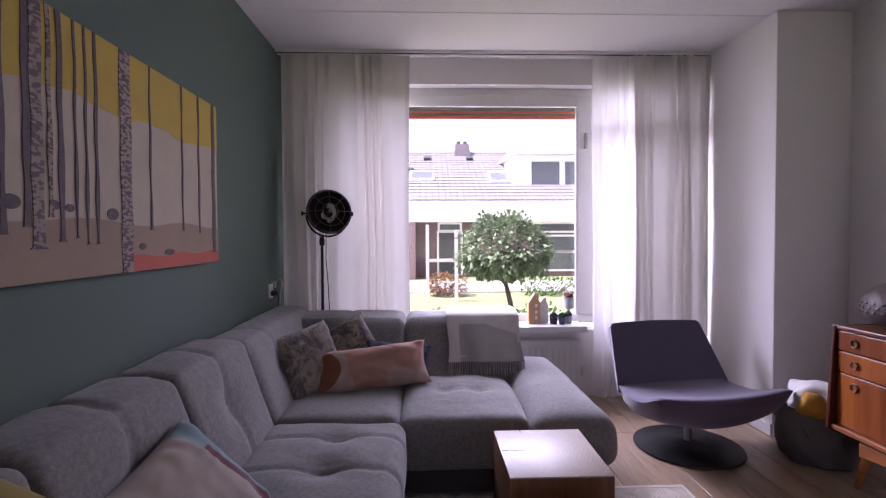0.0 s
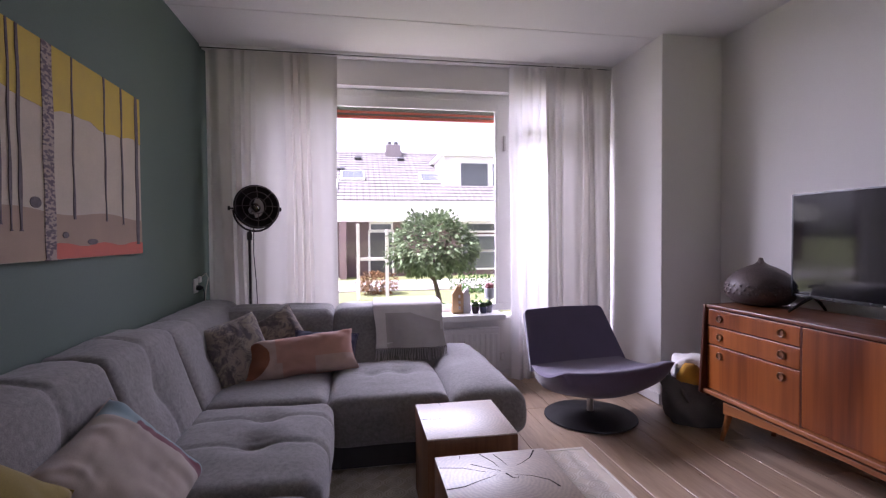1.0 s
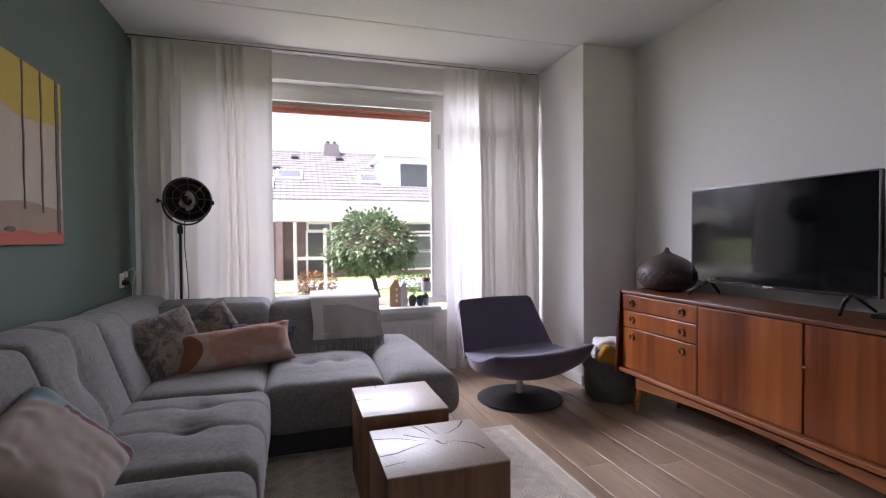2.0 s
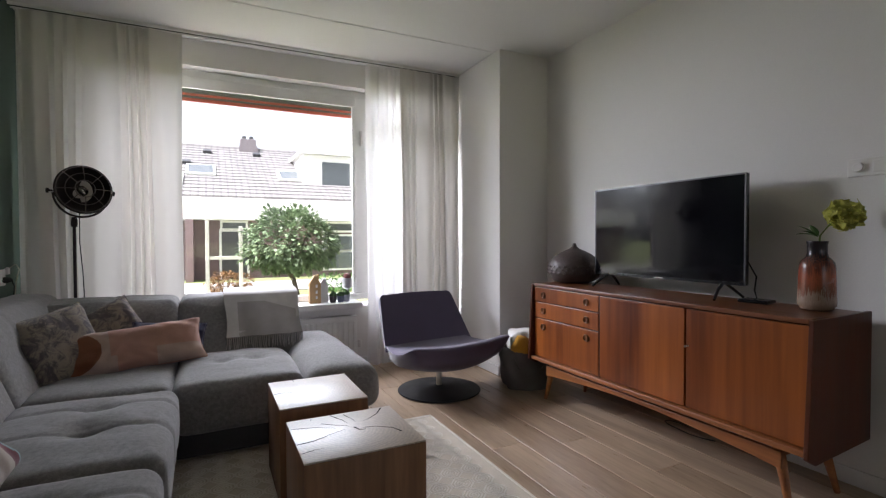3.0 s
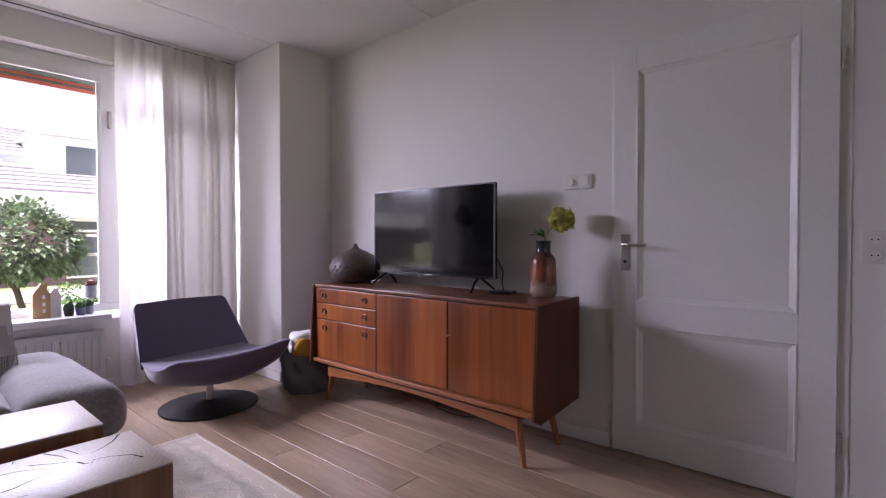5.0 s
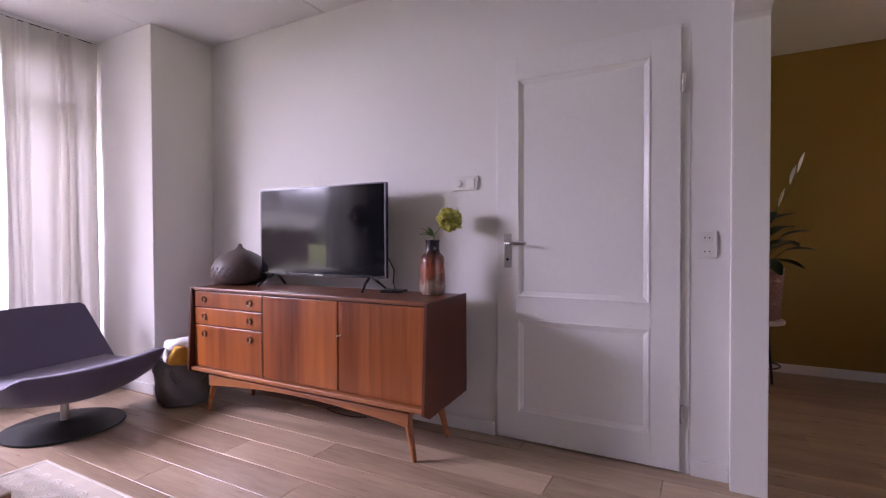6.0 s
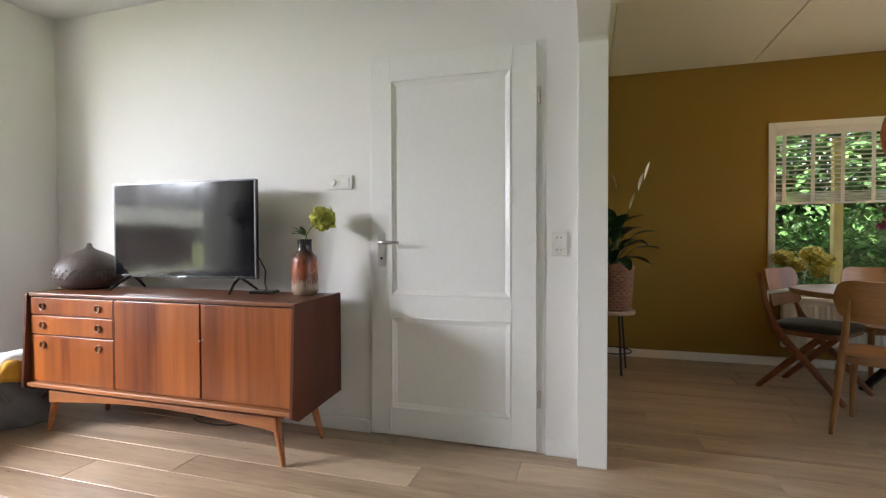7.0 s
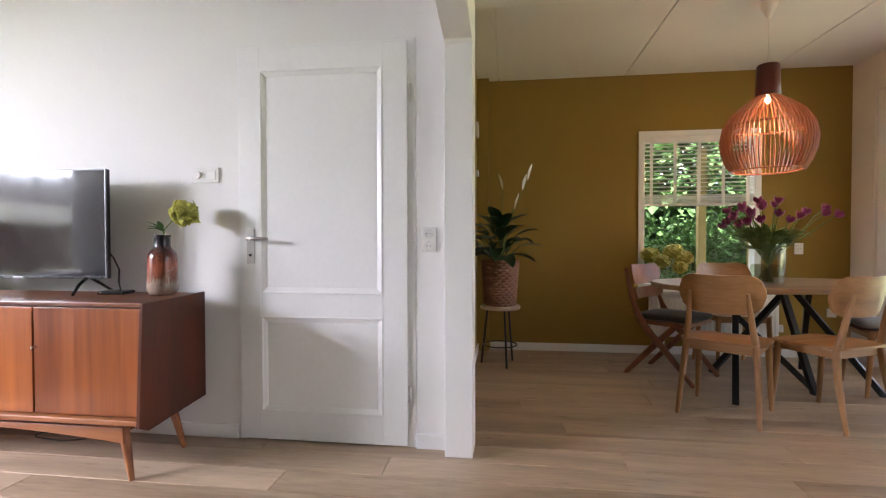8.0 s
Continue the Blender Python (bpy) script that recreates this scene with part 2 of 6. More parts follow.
    if bevel:
        bmesh.ops.bevel(one, geom=one.edges[:], offset=bevel, segments=2, profile=0.5, affect="EDGES", clamp_overlap=True)
    return merge(bm, one) if bm else one


def sheet(fn, nu, nv, bm=None, close_u=False):
    """A grid surface from fn(u, v), u and v from 0 to 1."""
    one = bmesh.new()
    g = [[one.verts.new(fn(i / nu, j / nv)) for j in range(nv + 1)] for i in range(nu if close_u else nu + 1)]
    for i in range(nu):
        for j in range(nv):
            one.faces.new((g[i][j], g[(i + 1) % len(g)][j], g[(i + 1) % len(g)][j + 1], g[i][j + 1]))
    return merge(bm, one) if bm else one


def bar(p, q, w, h, bevel=0.0, bm=None, turn=0.0):
    """A square bar from p to q, w by h across."""
    p, q = Vector(p), Vector(q)
    one = box(-w / 2, -h / 2, 0, w / 2, h / 2, (q - p).length, bevel)
    m = Matrix.Translation(p) @ (q - p).to_track_quat("Z", "Y").to_matrix().to_4x4() @ Matrix.Rotation(turn, 4, "Z")
    moved(one, m)
    return merge(bm, one) if bm else one


def wall_with_holes(name, axis, a, b, u0, u1, z0, z1, holes, material):
    """A wall square to an axis, from a to b thick, with holes (u0, u1, z0, z1) cut through."""
    us = sorted({u0, u1, *[h[0] for h in holes], *[h[1] for h in holes]})
    zs = sorted({z0, z1, *[h[2] for h in holes], *[h[3] for h in holes]})
    solid = lambda i, j: 0 <= i < len(us) - 1 and 0 <= j < len(zs) - 1 and not any(
        h[0] <= (us[i] + us[i + 1]) / 2 <= h[1] and h[2] <= (zs[j] + zs[j + 1]) / 2 <= h[3] for h in holes)
    bm = bmesh.new()
    at = (lambda t, u, z: (t, u, z)) if axis == "x" else (lambda t, u, z: (u, t, z))
    quad = lambda *c: bm.faces.new([bm.verts.new(p) for p in c])
    for i in range(len(us) - 1):
        for j in range(len(zs) - 1):
            if not solid(i, j):
                continue
            p, q, r, s = us[i], us[i + 1], zs[j], zs[j + 1]
            for t in (a, b):
                quad(at(t, p, r), at(t, q, r), at(t, q, s), at(t, p, s))
            if not solid(i - 1, j):
                quad(at(a, p, r), at(b, p, r), at(b, p, s), at(a, p, s))
            if not solid(i + 1, j):
                quad(at(a, q, r), at(b, q, r), at(b, q, s), at(a, q, s))
            if not solid(i, j - 1):
                quad(at(a, p, r), at(b, p, r), at(b, q, r), at(a, q, r))
            if not solid(i, j + 1):
                quad(at(a, p, s), at(b, p, s), at(b, q, s), at(a, q, s))
    bmesh.ops.remove_doubles(bm, verts=bm.verts, dist=1e-5)
    return tagged(mesh_object(name, bm, material), kind="structure")

# ---- the rooms ----
CEIL, DCEIL = 2.635, 2.60
XL, XR, YW = -1.105, 2.63, 3.70          # green wall, door wall, window wall
XB = 2.15                                # bay side beside the window
XD, YD0, YD1 = 4.93, -0.70, -4.005        # dining room
YB = -5.0                                # closing wall behind

tagged(part("floor", box(XL - 0.2, YB - 0.2, -0.12, XD + 0.3, 4.1, -0.016), M_SUB), "pale joints under oak floor boards", "floor", kind="structure")
wall_with_holes("wall_west", "x", XL - 0.2, XL, YB, 4.0, 0, CEIL, [], M_GREEN)["label"] = "matt grey-green painted wall"
WIN = (-0.75, 2.0, 0.52, 2.435)
wall_with_holes("wall_north", "y", YW, YW + 0.3, XL, XR + 0.1, 0, CEIL, [WIN], M_WALL)["label"] = "white plastered window wall"
tagged(part("wall_pier", box(XB, 2.86, 0, XR - 0.001, YW, CEIL, 0.006), M_WALL), "white plastered pier beside the window", "wall", kind="structure")
DOOR = (-0.50, 0.42, -0.01, 2.07)
wall_with_holes("wall_east", "x", XR, XR + 0.1, -0.683, YW, 0, CEIL, [DOOR], M_WALL)["label"] = "white plastered wall with a panel door"
wall_with_holes("wall_hall", "y", YD0, YD0 + 0.1, XR + 0.1, XD, 0, CEIL, [], M_OLIVE)
wall_with_holes("wall_hall_back", "x", 3.9, 4.0, YD0 + 0.1, YW, 0, CEIL, [], M_WALL)
DWIN = (-3.263, -2.198, 0.601, 2.074)
wall_with_holes("wall_dining", "x", XD, XD + 0.25, YD1 - 0.2, YD0 + 0.1, 0, CEIL, [DWIN], M_OLIVE)["label"] = "matt olive-brown painted wall"
tagged(part("wall_dining_pier", box(XD - 0.10, -0.81, 0, XD, YD0, CEIL), M_OLIVE), "olive-brown painted wall pier", "wall", kind="structure")
GDOOR = (2.95, 4.66, 0.0, 2.3)
wall_with_holes("wall_garden", "y", YD1 - 0.2, YD1, XR, XD, 0, CEIL, [GDOOR], M_WALL)["label"] = "white wall with garden door"
# unseen opening, added for the fill light from behind
RWIN = (-0.7, 1.9, 0.6, 2.2)
wall_with_holes("wall_south", "y", YB - 0.2, YB, XL, XR + 0.1, 0, CEIL, [RWIN], M_WALL)
wall_with_holes("wall_south_east", "x", XR, XR + 0.1, YB, -3.75, 0, CEIL, [], M_WALL)

# pilaster whose head bends out into a haunch under the beam that crosses the living room; beam over the passage
haunch = [(2.535, 0.0), (2.535, 2.02), (2.515, 2.034), (2.44, 2.045), (2.30, 2.062), (2.15, 2.09), (1.98, 2.13), (1.80, 2.18), (1.60, 2.24), (1.42, 2.30), (1.42, CEIL), (2.73, CEIL), (2.73, 0.0)]
tagged(part("wall_pilaster", prism(haunch, "y", -0.82, -0.682, 0.004), M_WALL), "white plastered pilaster with a haunch under the beam", "wall", kind="structure")
tagged(part("wall_cross_beam", box(XL, -0.82, 2.30, 1.418, -0.682, CEIL), M_WALL), "white plastered beam across the living room", "wall", kind="structure")
tagged(part("wall_pilaster_south", box(2.535, -3.75, 0, 2.73, -3.606, CEIL), M_WALL), "white plastered pilaster", "wall", kind="structure")
tagged(part("wall_beam", box(2.537, -3.604, 2.268, 2.73, -0.822, CEIL, 0.004), M_WALL), "white plastered beam over the passage", "wall", kind="structure")


def slab_ceiling(name, x0, x1, y0, y1, z, joints, top):
    """Concrete slabs side by side with open joints, one mesh."""
    bm = bmesh.new()
    edges = [y0, *joints, y1]
    for a, b in zip(edges, edges[1:]):
        box(x0, a + 0.0035, z, x1, b - 0.0035, top, 0.003, 1, bm)
    box(x0, y0, z + 0.016, x1, y1, top + 0.05, bm=bm)
    return tagged(part(name, bm, M_CEIL), "white painted ceiling slabs with open joints", "ceiling", kind="structure")


slab_ceiling("ceiling", XL - 0.2, XR + 0.1, YB, 4.0, CEIL, [-4.59, -3.33, -2.07, -0.81, 0.44, 1.69, 2.94], CEIL + 0.1)
slab_ceiling("ceiling_dining", XR + 0.1, XD + 0.25, YD1 - 0.2, 3.9, DCEIL, [-3.33, -2.07, -0.9], CEIL + 0.1)


def baseboard(axis, a, b, u0, u1, h=0.075, name="baseboard"):
    """A skirting board with an eased top edge, between a (at the wall) and b."""
    bm = box(a, u0, 0, b, u1, h, 0.004) if axis == "x" else box(u0, a, 0, u1, b, h, 0.004)
    return tagged(part(name, bm, M_TRIM), "white painted skirting board", "skirting", kind="structure")


baseboard("x", XR, XR - 0.018, 0.447, 2.85)
baseboard("x", XR, XR - 0.020, -0.681, -0.526)
baseboard("x", XL, XL + 0.014, YB + 0.01, YW - 0.01)
baseboard("y", 2.86, 2.846, XB, XR - 0.02)
baseboard("x", XB, XB - 0.014, 2.86, YW)
baseboard("y", YW, YW - 0.014, XL + 0.02, XB - 0.02)
baseboard("x", XD, XD - 0.014, YD1 + 0.01, -0.82)
baseboard("y", YD0, YD0 - 0.014, XR + 0.24, XD - 0.11)

# ---- windows, doors, fittings on the walls ----
def framed(name, label, x0, x1, z0, z1, y, posts, transoms, w=0.06, d=0.07):
    """A window in the north wall: outer frame, posts, transoms and one pane in each light."""
    top = thing(name, label, "window", kind="structure")
    for nm, c in (("jamb", (x0, z0, x0 + w, z1)), ("jamb", (x1 - w, z0, x1, z1)), ("head", (x0 + w, z1 - w, x1 - w, z1)), ("bottom_rail", (x0 + w, z0, x1 - w, z0 + w))):
        part(nm, box(c[0], y, c[1], c[2], y + d, c[3], 0.006), M_TRIM, top)
    for a, b in posts:
        part("post", box(a, y - 0.012, z0 + w, b, y + d, z1 - w, 0.006), M_TRIM, top)
    for a, b, c, e in transoms:
        part("transom", box(a, y - 0.004, c, b, y + d, e, 0.006), M_TRIM, top)
    return top


def pane(parent, c0, c1):
    p = part("pane", box(*c0, *c1), M_GLASS, parent)
    p.visible_shadow = False
    return p


win = framed("window_1", "white painted window with a large fixed pane", -0.75, 2.0, 0.57, 2.435, 3.80, [(1.22, 1.34)], [(1.34, 1.94, 2.07, 2.16)])
part("stop_bead", box(-0.69, 3.775, 2.285, 1.22, 3.80, 2.375, 0.006), M_TRIM, win)
part("stop_bead", box(1.19, 3.775, 0.63, 1.222, 3.80, 2.285, 0.006), M_TRIM, win)
pane(win, (-0.69, 3.835, 0.63), (1.22, 3.843, 2.375))
pane(win, (1.34, 3.835, 0.63), (1.94, 3.843, 2.07))
pane(win, (1.34, 3.835, 2.16), (1.94, 3.843, 2.375))
latch = part("window_latch", box(1.262, 3.765, 1.95, 1.285, 3.79, 2.08, 0.005), M_METAL, win, "grey metal latch")
tagged(part("window_sill_board", box(-0.80, 3.555, 0.525, 1.215, 3.80, 0.573, 0.006), M_TRIM), "deep white painted window sill board", "window sill", kind="structure")


def radiator(name, label, n, w, h, d, m):
    """A panel radiator with pressed ribs, side plates, grille and valve."""
    r = thing(name, label, "radiator", m)
    body = box(-n * w / 2, 0.0, 0.02, n * w / 2, d, h - 0.012, 0.004)
    part("body", body, M_TRIM, r)
    rib = part("rib", box(-n * w / 2 + w * 0.2, -0.010, 0.05, -n * w / 2 + w * 0.75, 0.002, h - 0.045, 0.004), M_TRIM, r)
    for i in range(1, n):
        share("rib", rib, r, pose(i * w, 0, 0))
    part("top_grille", box(-n * w / 2 - 0.002, -0.003, h - 0.012, n * w / 2 + 0.002, d + 0.002, h, 0.003), M_TRIM, r)
    v = turned([(0.016, 0), (0.02, 0.01), (0.018, 0.06), (0.012, 0.065)], 14)
    part("valve", moved(v, pose(n * w / 2 + 0.03, d / 2, 0.08)), M_PLASTIC, r, "white plastic thermostat valve")
    part("foot", box(-n * w / 2 + 0.1, 0.01, -0.09, -n * w / 2 + 0.13, d - 0.01, 0.03), M_TRIM, r)
    part("foot", box(n * w / 2 - 0.13, 0.01, -0.09, n * w / 2 - 0.1, d - 0.01, 0.03), M_TRIM, r)
    return r


radiator("radiator", "white ribbed panel radiator under the window sill", 44, 0.045, 0.36, 0.06, pose(0.19, 3.615, 0.094))

# curtains: folded cloth hung from a ceiling rail
M_SHEER = sheer("cream_linen_curtain", (0.70, 0.67, 0.63), 0.14)
M_VOILE = sheer("thin_white_voile", (0.82, 0.80, 0.79), 0.55)


def curtain(name, label, x0, x1, y, z0, z1, folds, depth, material, seed):
    """Cloth in uneven vertical folds, pinched at the head, with a stitched heading band."""
    rng = random.Random(seed)
    ph = [rng.uniform(0, 6.28) for _ in range(6)]
    def at(u, v):
        w = folds * (u + 0.035 * math.sin(5 * u * 6.28 / 2 + ph[0]) + 0.028 * math.sin(13 * u + ph[1] + 0.5 * v))
        drop = 0.55 + 0.45 * min(1, (1 - v) * 5)
        a = depth * drop * (0.75 + 0.3 * math.sin(7 * u + ph[2]))
        yy = y + a * math.sin(2 * math.pi * w) + 0.10 * a * math.sin(4 * math.pi * w + ph[3]) + 0.006 * math.sin(9 * v + 20 * u + ph[4])
        xx = x0 + (x1 - x0) * u + 0.004 * math.sin(2 * math.pi * w * 2 + ph[5]) * drop + 0.01 * math.sin(4 * v + 9 * u)
        return (xx, yy, z0 + (z1 - z0) * v)
    c = thing(name, label, "curtain", group="curtains at the window")
    cloth = part("cloth", sheet(at, folds * 20, 24), material, c, smooth=180)
    def band(u, v):
        p = at(u, 0.955 + 0.045 * v)
        return (p[0], p[1] - 0.004, p[2])
    part("heading_band", sheet(band, folds * 14, 2), material, c, "gathered heading tape", smooth=180)
    n = folds
    hook = part("hook", moved(turned([(0.004, 0), (0.004, 0.03)], 6), pose(x0 + 0.02, y, z1 - 0.005)), M_PLASTIC, c)
    for i in range(1, n):
        share("hook", hook, c, pose((x1 - x0 - 0.04) * i / (n - 1), 0, 0))
    return c


curtain("curtain", "cream linen curtain in deep folds beside the window", -1.06, -0.125, 3.56, 0.02, 2.605, 9, 0.036, M_SHEER, 3)
curtain("curtain", "thin white curtain edge drawn beside the window", 1.265, 1.62, 3.585, 0.02, 2.605, 4, 0.024, M_VOILE, 8)
curtain("curtain", "cream linen curtain in soft folds in the window corner", 1.56, 2.13, 3.54, 0.02, 2.605, 6, 0.036, M_SHEER, 12)
rail = thing("curtain_rail", "white metal curtain rail on the ceiling", "curtain rail")
part("track", box(-1.10, 3.535, 2.612, 2.145, 3.56, CEIL, 0.003), M_TRIM, rail)
part("track", box(-1.10, 3.585, 2.612, 2.145, 3.605, CEIL, 0.003), M_TRIM, rail)
part("slot", box(-1.10, 3.541, 2.6085, 2.145, 3.552, 2.613), M_BLACK, rail, "dark running slot")

# panel door: a leaf that overlaps its frame, with two sunk panels
def sunk_moulding(x, y0, y1, z0, z1, rows):
    """A mitred moulding round a panel: rows of (inset, depth behind x), swept round the rectangle."""
    bm = bmesh.new()
    rings = [[bm.verts.new((x + d, a, b)) for a, b in ((y0 + i, z0 + i), (y1 - i, z0 + i), (y1 - i, z1 - i), (y0 + i, z1 - i))] for i, d in rows]
    for r, q in zip(rings, rings[1:]):
        for k in range(4):
            bm.faces.new((r[k], r[(k + 1) % 4], q[(k + 1) % 4], q[k]))
    return bm


def panel_door():
    d = thing("door_1", "white painted panel door with two sunk panels, closed", "door", kind="structure")
    x0, x1 = 2.610, 2.6255
    y0, y1, z0, z1 = -0.483, 0.428, 0.010, 2.078
    py0, py1 = -0.354, 0.312
    rows = [(0.157, 0.667), (0.786, 1.962)]
    part("stile", box(x0, y0, z0, x1, py0, z1, 0.003), M_TRIM, d)
    part("stile", box(x0, py1, z0, x1, y1, z1, 0.003), M_TRIM, d)
    for a, b in ((z0, rows[0][0]), (rows[0][1], rows[1][0]), (rows[1][1], z1)):
        part("rail", box(x0 + 0.0002, py0 - 0.001, a, x1, py1 + 0.001, b, 0.0025), M_TRIM, d)
    for a, b in rows:
        part("panel", box(x0 + 0.0135, py0 - 0.001, a - 0.001, x1 - 0.001, py1 + 0.001, b + 0.001), M_TRIM, d)
        part("moulding", sunk_moulding(x0, py0, py1, a, b, [(-0.001, 0.004), (0.0, -0.002), (0.004, -0.0035), (0.009, -0.002), (0.012, 0.003), (0.022, 0.008), (0.030, 0.0115), (0.032, 0.0138)]), M_TRIM, d)
    plate = part("handle_plate", box(x0 - 0.007, 0.342, 0.945, x0, 0.386, 1.13, 0.003), M_METAL, d, "brushed metal back plate")
    lever = rod([(x0 - 0.006, 0.364, 1.078), (x0 - 0.045, 0.364, 1.078), (x0 - 0.052, 0.35, 1.078), (x0 - 0.052, 0.30, 1.078), (x0 - 0.05, 0.245, 1.076)], [0.010, 0.009, 0.009, 0.0085, 0.0075], 12)
    part("lever", lever, M_METAL, plate, smooth=40)
    part("keyhole", moved(turned([(0.008, 0), (0.008, 0.002)], 12), pose(x0 - 0.0075, 0.364, 0.99, 0, -90, 0)), M_BLACK, plate)
    for z in (0.235, 1.775):
        h = part("hinge", moved(turned([(0.009, 0), (0.009, 0.028), (0.0075, 0.029), (0.009, 0.03), (0.009, 0.085)], 12), pose(x0 + 0.009, -0.4935, z)), M_METAL, d, "bare metal hinge", smooth=40)
        part("hinge_leaf", box(x0 + 0.018, -0.515, z, x0 + 0.0215, -0.494, z + 0.085), M_METAL, h)
    return d


panel_door()
jamb = thing("door_frame", "white painted door frame", "door frame", kind="structure")
part("jamb", box(2.626, 0.408, 0.0, 2.73, 0.442, 2.096, 0.002), M_TRIM, jamb)
part("jamb", box(2.626, -0.522, 0.0, 2.73, -0.478, 2.096, 0.002), M_TRIM, jamb)
part("head", box(2.626, -0.478, 2.052, 2.73, 0.408, 2.096, 0.002), M_TRIM, jamb)
part("threshold", box(2.635, -0.478, 0.0, 2.73, 0.408, 0.008), M_PLANK, jamb)


def socket(name, label, m, holes=2, w=0.08, h=0.08):
    """A wall socket: plate, round wells and pin holes. It faces -y before m."""
    s = thing(name, label, "socket", m)
    part("plate", box(-w / 2, -0.011, -h * holes / 2, w / 2, 0, h * holes / 2, 0.004, 3), M_PLASTIC, s)
    for i in range(holes):
        z = (i - (holes - 1) / 2) * h
        well = part("well", moved(turned([(0.023, 0), (0.021, 0.0025), (0.019, 0.0025), (0.0185, 0.0008)], 20), pose(0, -0.0112, z, 90)), M_PLASTIC, s, smooth=30)
        for dx in (-0.0095, 0.0095):
            part("pin_hole", moved(turned([(0.0032, 0), (0.0032, 0.0012)], 8), pose(dx, -0.0125, z, 90)), M_BLACK, well)
    return s


socket("wall_socket", "white double wall socket beside the door", pose(2.63, -0.592, 1.07, 0, 0, -90), 2, 0.078, 0.062)
socket("wall_socket", "white wall socket on the olive wall", pose(XD, -3.58, 0.983, 0, 0, -90), 1, 0.075, 0.10)
socket("wall_socket", "low white wall socket on the olive wall", pose(XD, -3.855, 0.41, 0, 0, -90), 1, 0.08, 0.08)
socket("wall_socket", "white wall socket on the green wall, in use", pose(XL, 3.36, 0.885, 0, 0, 90), 1, 0.08, 0.10)
plug = thing("plug", "black plug with a thin cable in the wall socket", "plug")
part("body", moved(turned([(0.018, 0), (0.019, 0.02), (0.012, 0.035), (0.006, 0.045)], 16), pose(XL + 0.011, 3.36, 0.87, 0, 90, 0)), M_BLACK, plug, smooth=40)
part("cable", rod([(XL + 0.05, 3.36, 0.87), (XL + 0.06, 3.37, 0.83), (XL + 0.05, 3.39, 0.76), (XL + 0.03, 3.42, 0.6), (XL + 0.03, 3.43, 0.3), (XL + 0.05, 3.40, 0.012)], 0.0035, 8), M_BLACK, plug, smooth=60)
adapter = thing("adapter", "small beige adapter with a cord loop at the socket", "adapter")
part("body", box(XL + 0.0005, 3.415, 0.90, XL + 0.02, 3.45, 0.945, 0.006), M_PLASTIC, adapter)
part("cord", rod([(XL + 0.02, 3.43, 0.94), (XL + 0.05, 3.44, 0.965), (XL + 0.06, 3.46, 0.93), (XL + 0.04, 3.47, 0.85), (XL + 0.02, 3.47, 0.6), (XL + 0.02, 3.47, 0.012)], 0.003, 8), plain("beige_cord", (0.55, 0.5, 0.4), 0.6), adapter, smooth=60)

sw = thing("light_switch", "white wall plate with a round dimmer and a rocker", "switch", pose(2.63, 0.630, 1.42, 0, 0, -90))
part("plate", box(-0.082, -0.013, -0.04, 0.08, 0, 0.04, 0.004, 3), M_PLASTIC, sw)
part("dimmer_knob", moved(turned([(0.021, 0), (0.0205, 0.014), (0.018, 0.016)], 24), pose(-0.038, -0.013, 0, 90)), M_PLASTIC, sw, smooth=30)
part("rocker", moved(box(-0.026, -0.006, -0.026, 0.026, 0, 0.026, 0.003), pose(0.038, -0.012, 0, 3)), M_PLASTIC, sw)

# dining window with a raised wooden blind
dw = thing("window_2", "white framed window in the olive wall", "window", kind="structure")
y0, y1, z0, z1 = DWIN
f = 0.055
for nm, c in (("jamb", (y0, z0, y0 + f, z1)), ("jamb", (y1 - f, z0, y1, z1)), ("head", (y0 + f, z1 - f, y1 - f, z1)), ("bottom_rail", (y0 + f, z0, y1 - f, z0 + f))):
    part(nm, box(XD - 0.012, c[0], c[1], XD + 0.10, c[2], c[3], 0.004), M_TRIM, dw)
p = part("pane", box(XD + 0.06, y0 + f, z0 + f, XD + 0.066, y1 - f, z1 - f), M_GLASS, dw)
p.visible_shadow = False
tagged(part("window_sill", box(XD - 0.14, y0 - 0.03, z0 - 0.035, XD - 0.012, y1 + 0.03, z0, 0.005), M_TRIM), "white window sill board", "window sill", kind="structure")
M_SLAT = plain("white_wood_slat", (0.74, 0.71, 0.70), 0.5, vary=0.05, grain=40)
blind = thing("venetian_blind", "white wooden venetian blind, half raised", "blind")
bx = XD + 0.018
part("head_rail", box(bx - 0.025, y0 + f, 1.962, bx + 0.025, y1 - f, 2.018, 0.003), M_SLAT, blind)
slat = part("slat", moved(box(-0.023, y0 + f + 0.004, -0.0014, 0.023, y1 - f - 0.004, 0.0014), pose(bx, 0, 1.482, 0, 4, 0)), M_SLAT, blind)
for i in range(1, 13):
    share("slat", slat, blind, pose(0, 0, 0.0373 * i))
stack = share("slat", slat, blind, pose(0, 0, -0.014))
for i in range(2, 7):
    share("slat", slat, blind, pose(0, 0, -0.012 * i))
part("bottom_rail", box(bx - 0.023, y0 + f + 0.004, 1.380, bx + 0.023, y1 - f - 0.004, 1.401, 0.003), M_SLAT, blind)
for i in range(5):
    yy = y0 + f + 0.06 + (y1 - y0 - 2 * f - 0.12) * i / 4
    part("tape", box(bx - 0.0265, yy - 0.014, 1.384, bx - 0.0245, yy + 0.014, 1.967), M_SLAT, blind, "white ladder tape")
radiator("radiator", "white ribbed radiator under the dining window", 26, 0.042, 0.42, 0.06, pose(XD - 0.10, -2.83, 0.16, 0, 0, -90))

# garden door at the dining side
gd = thing("door_2", "white painted glazed garden door", "door", kind="structure")
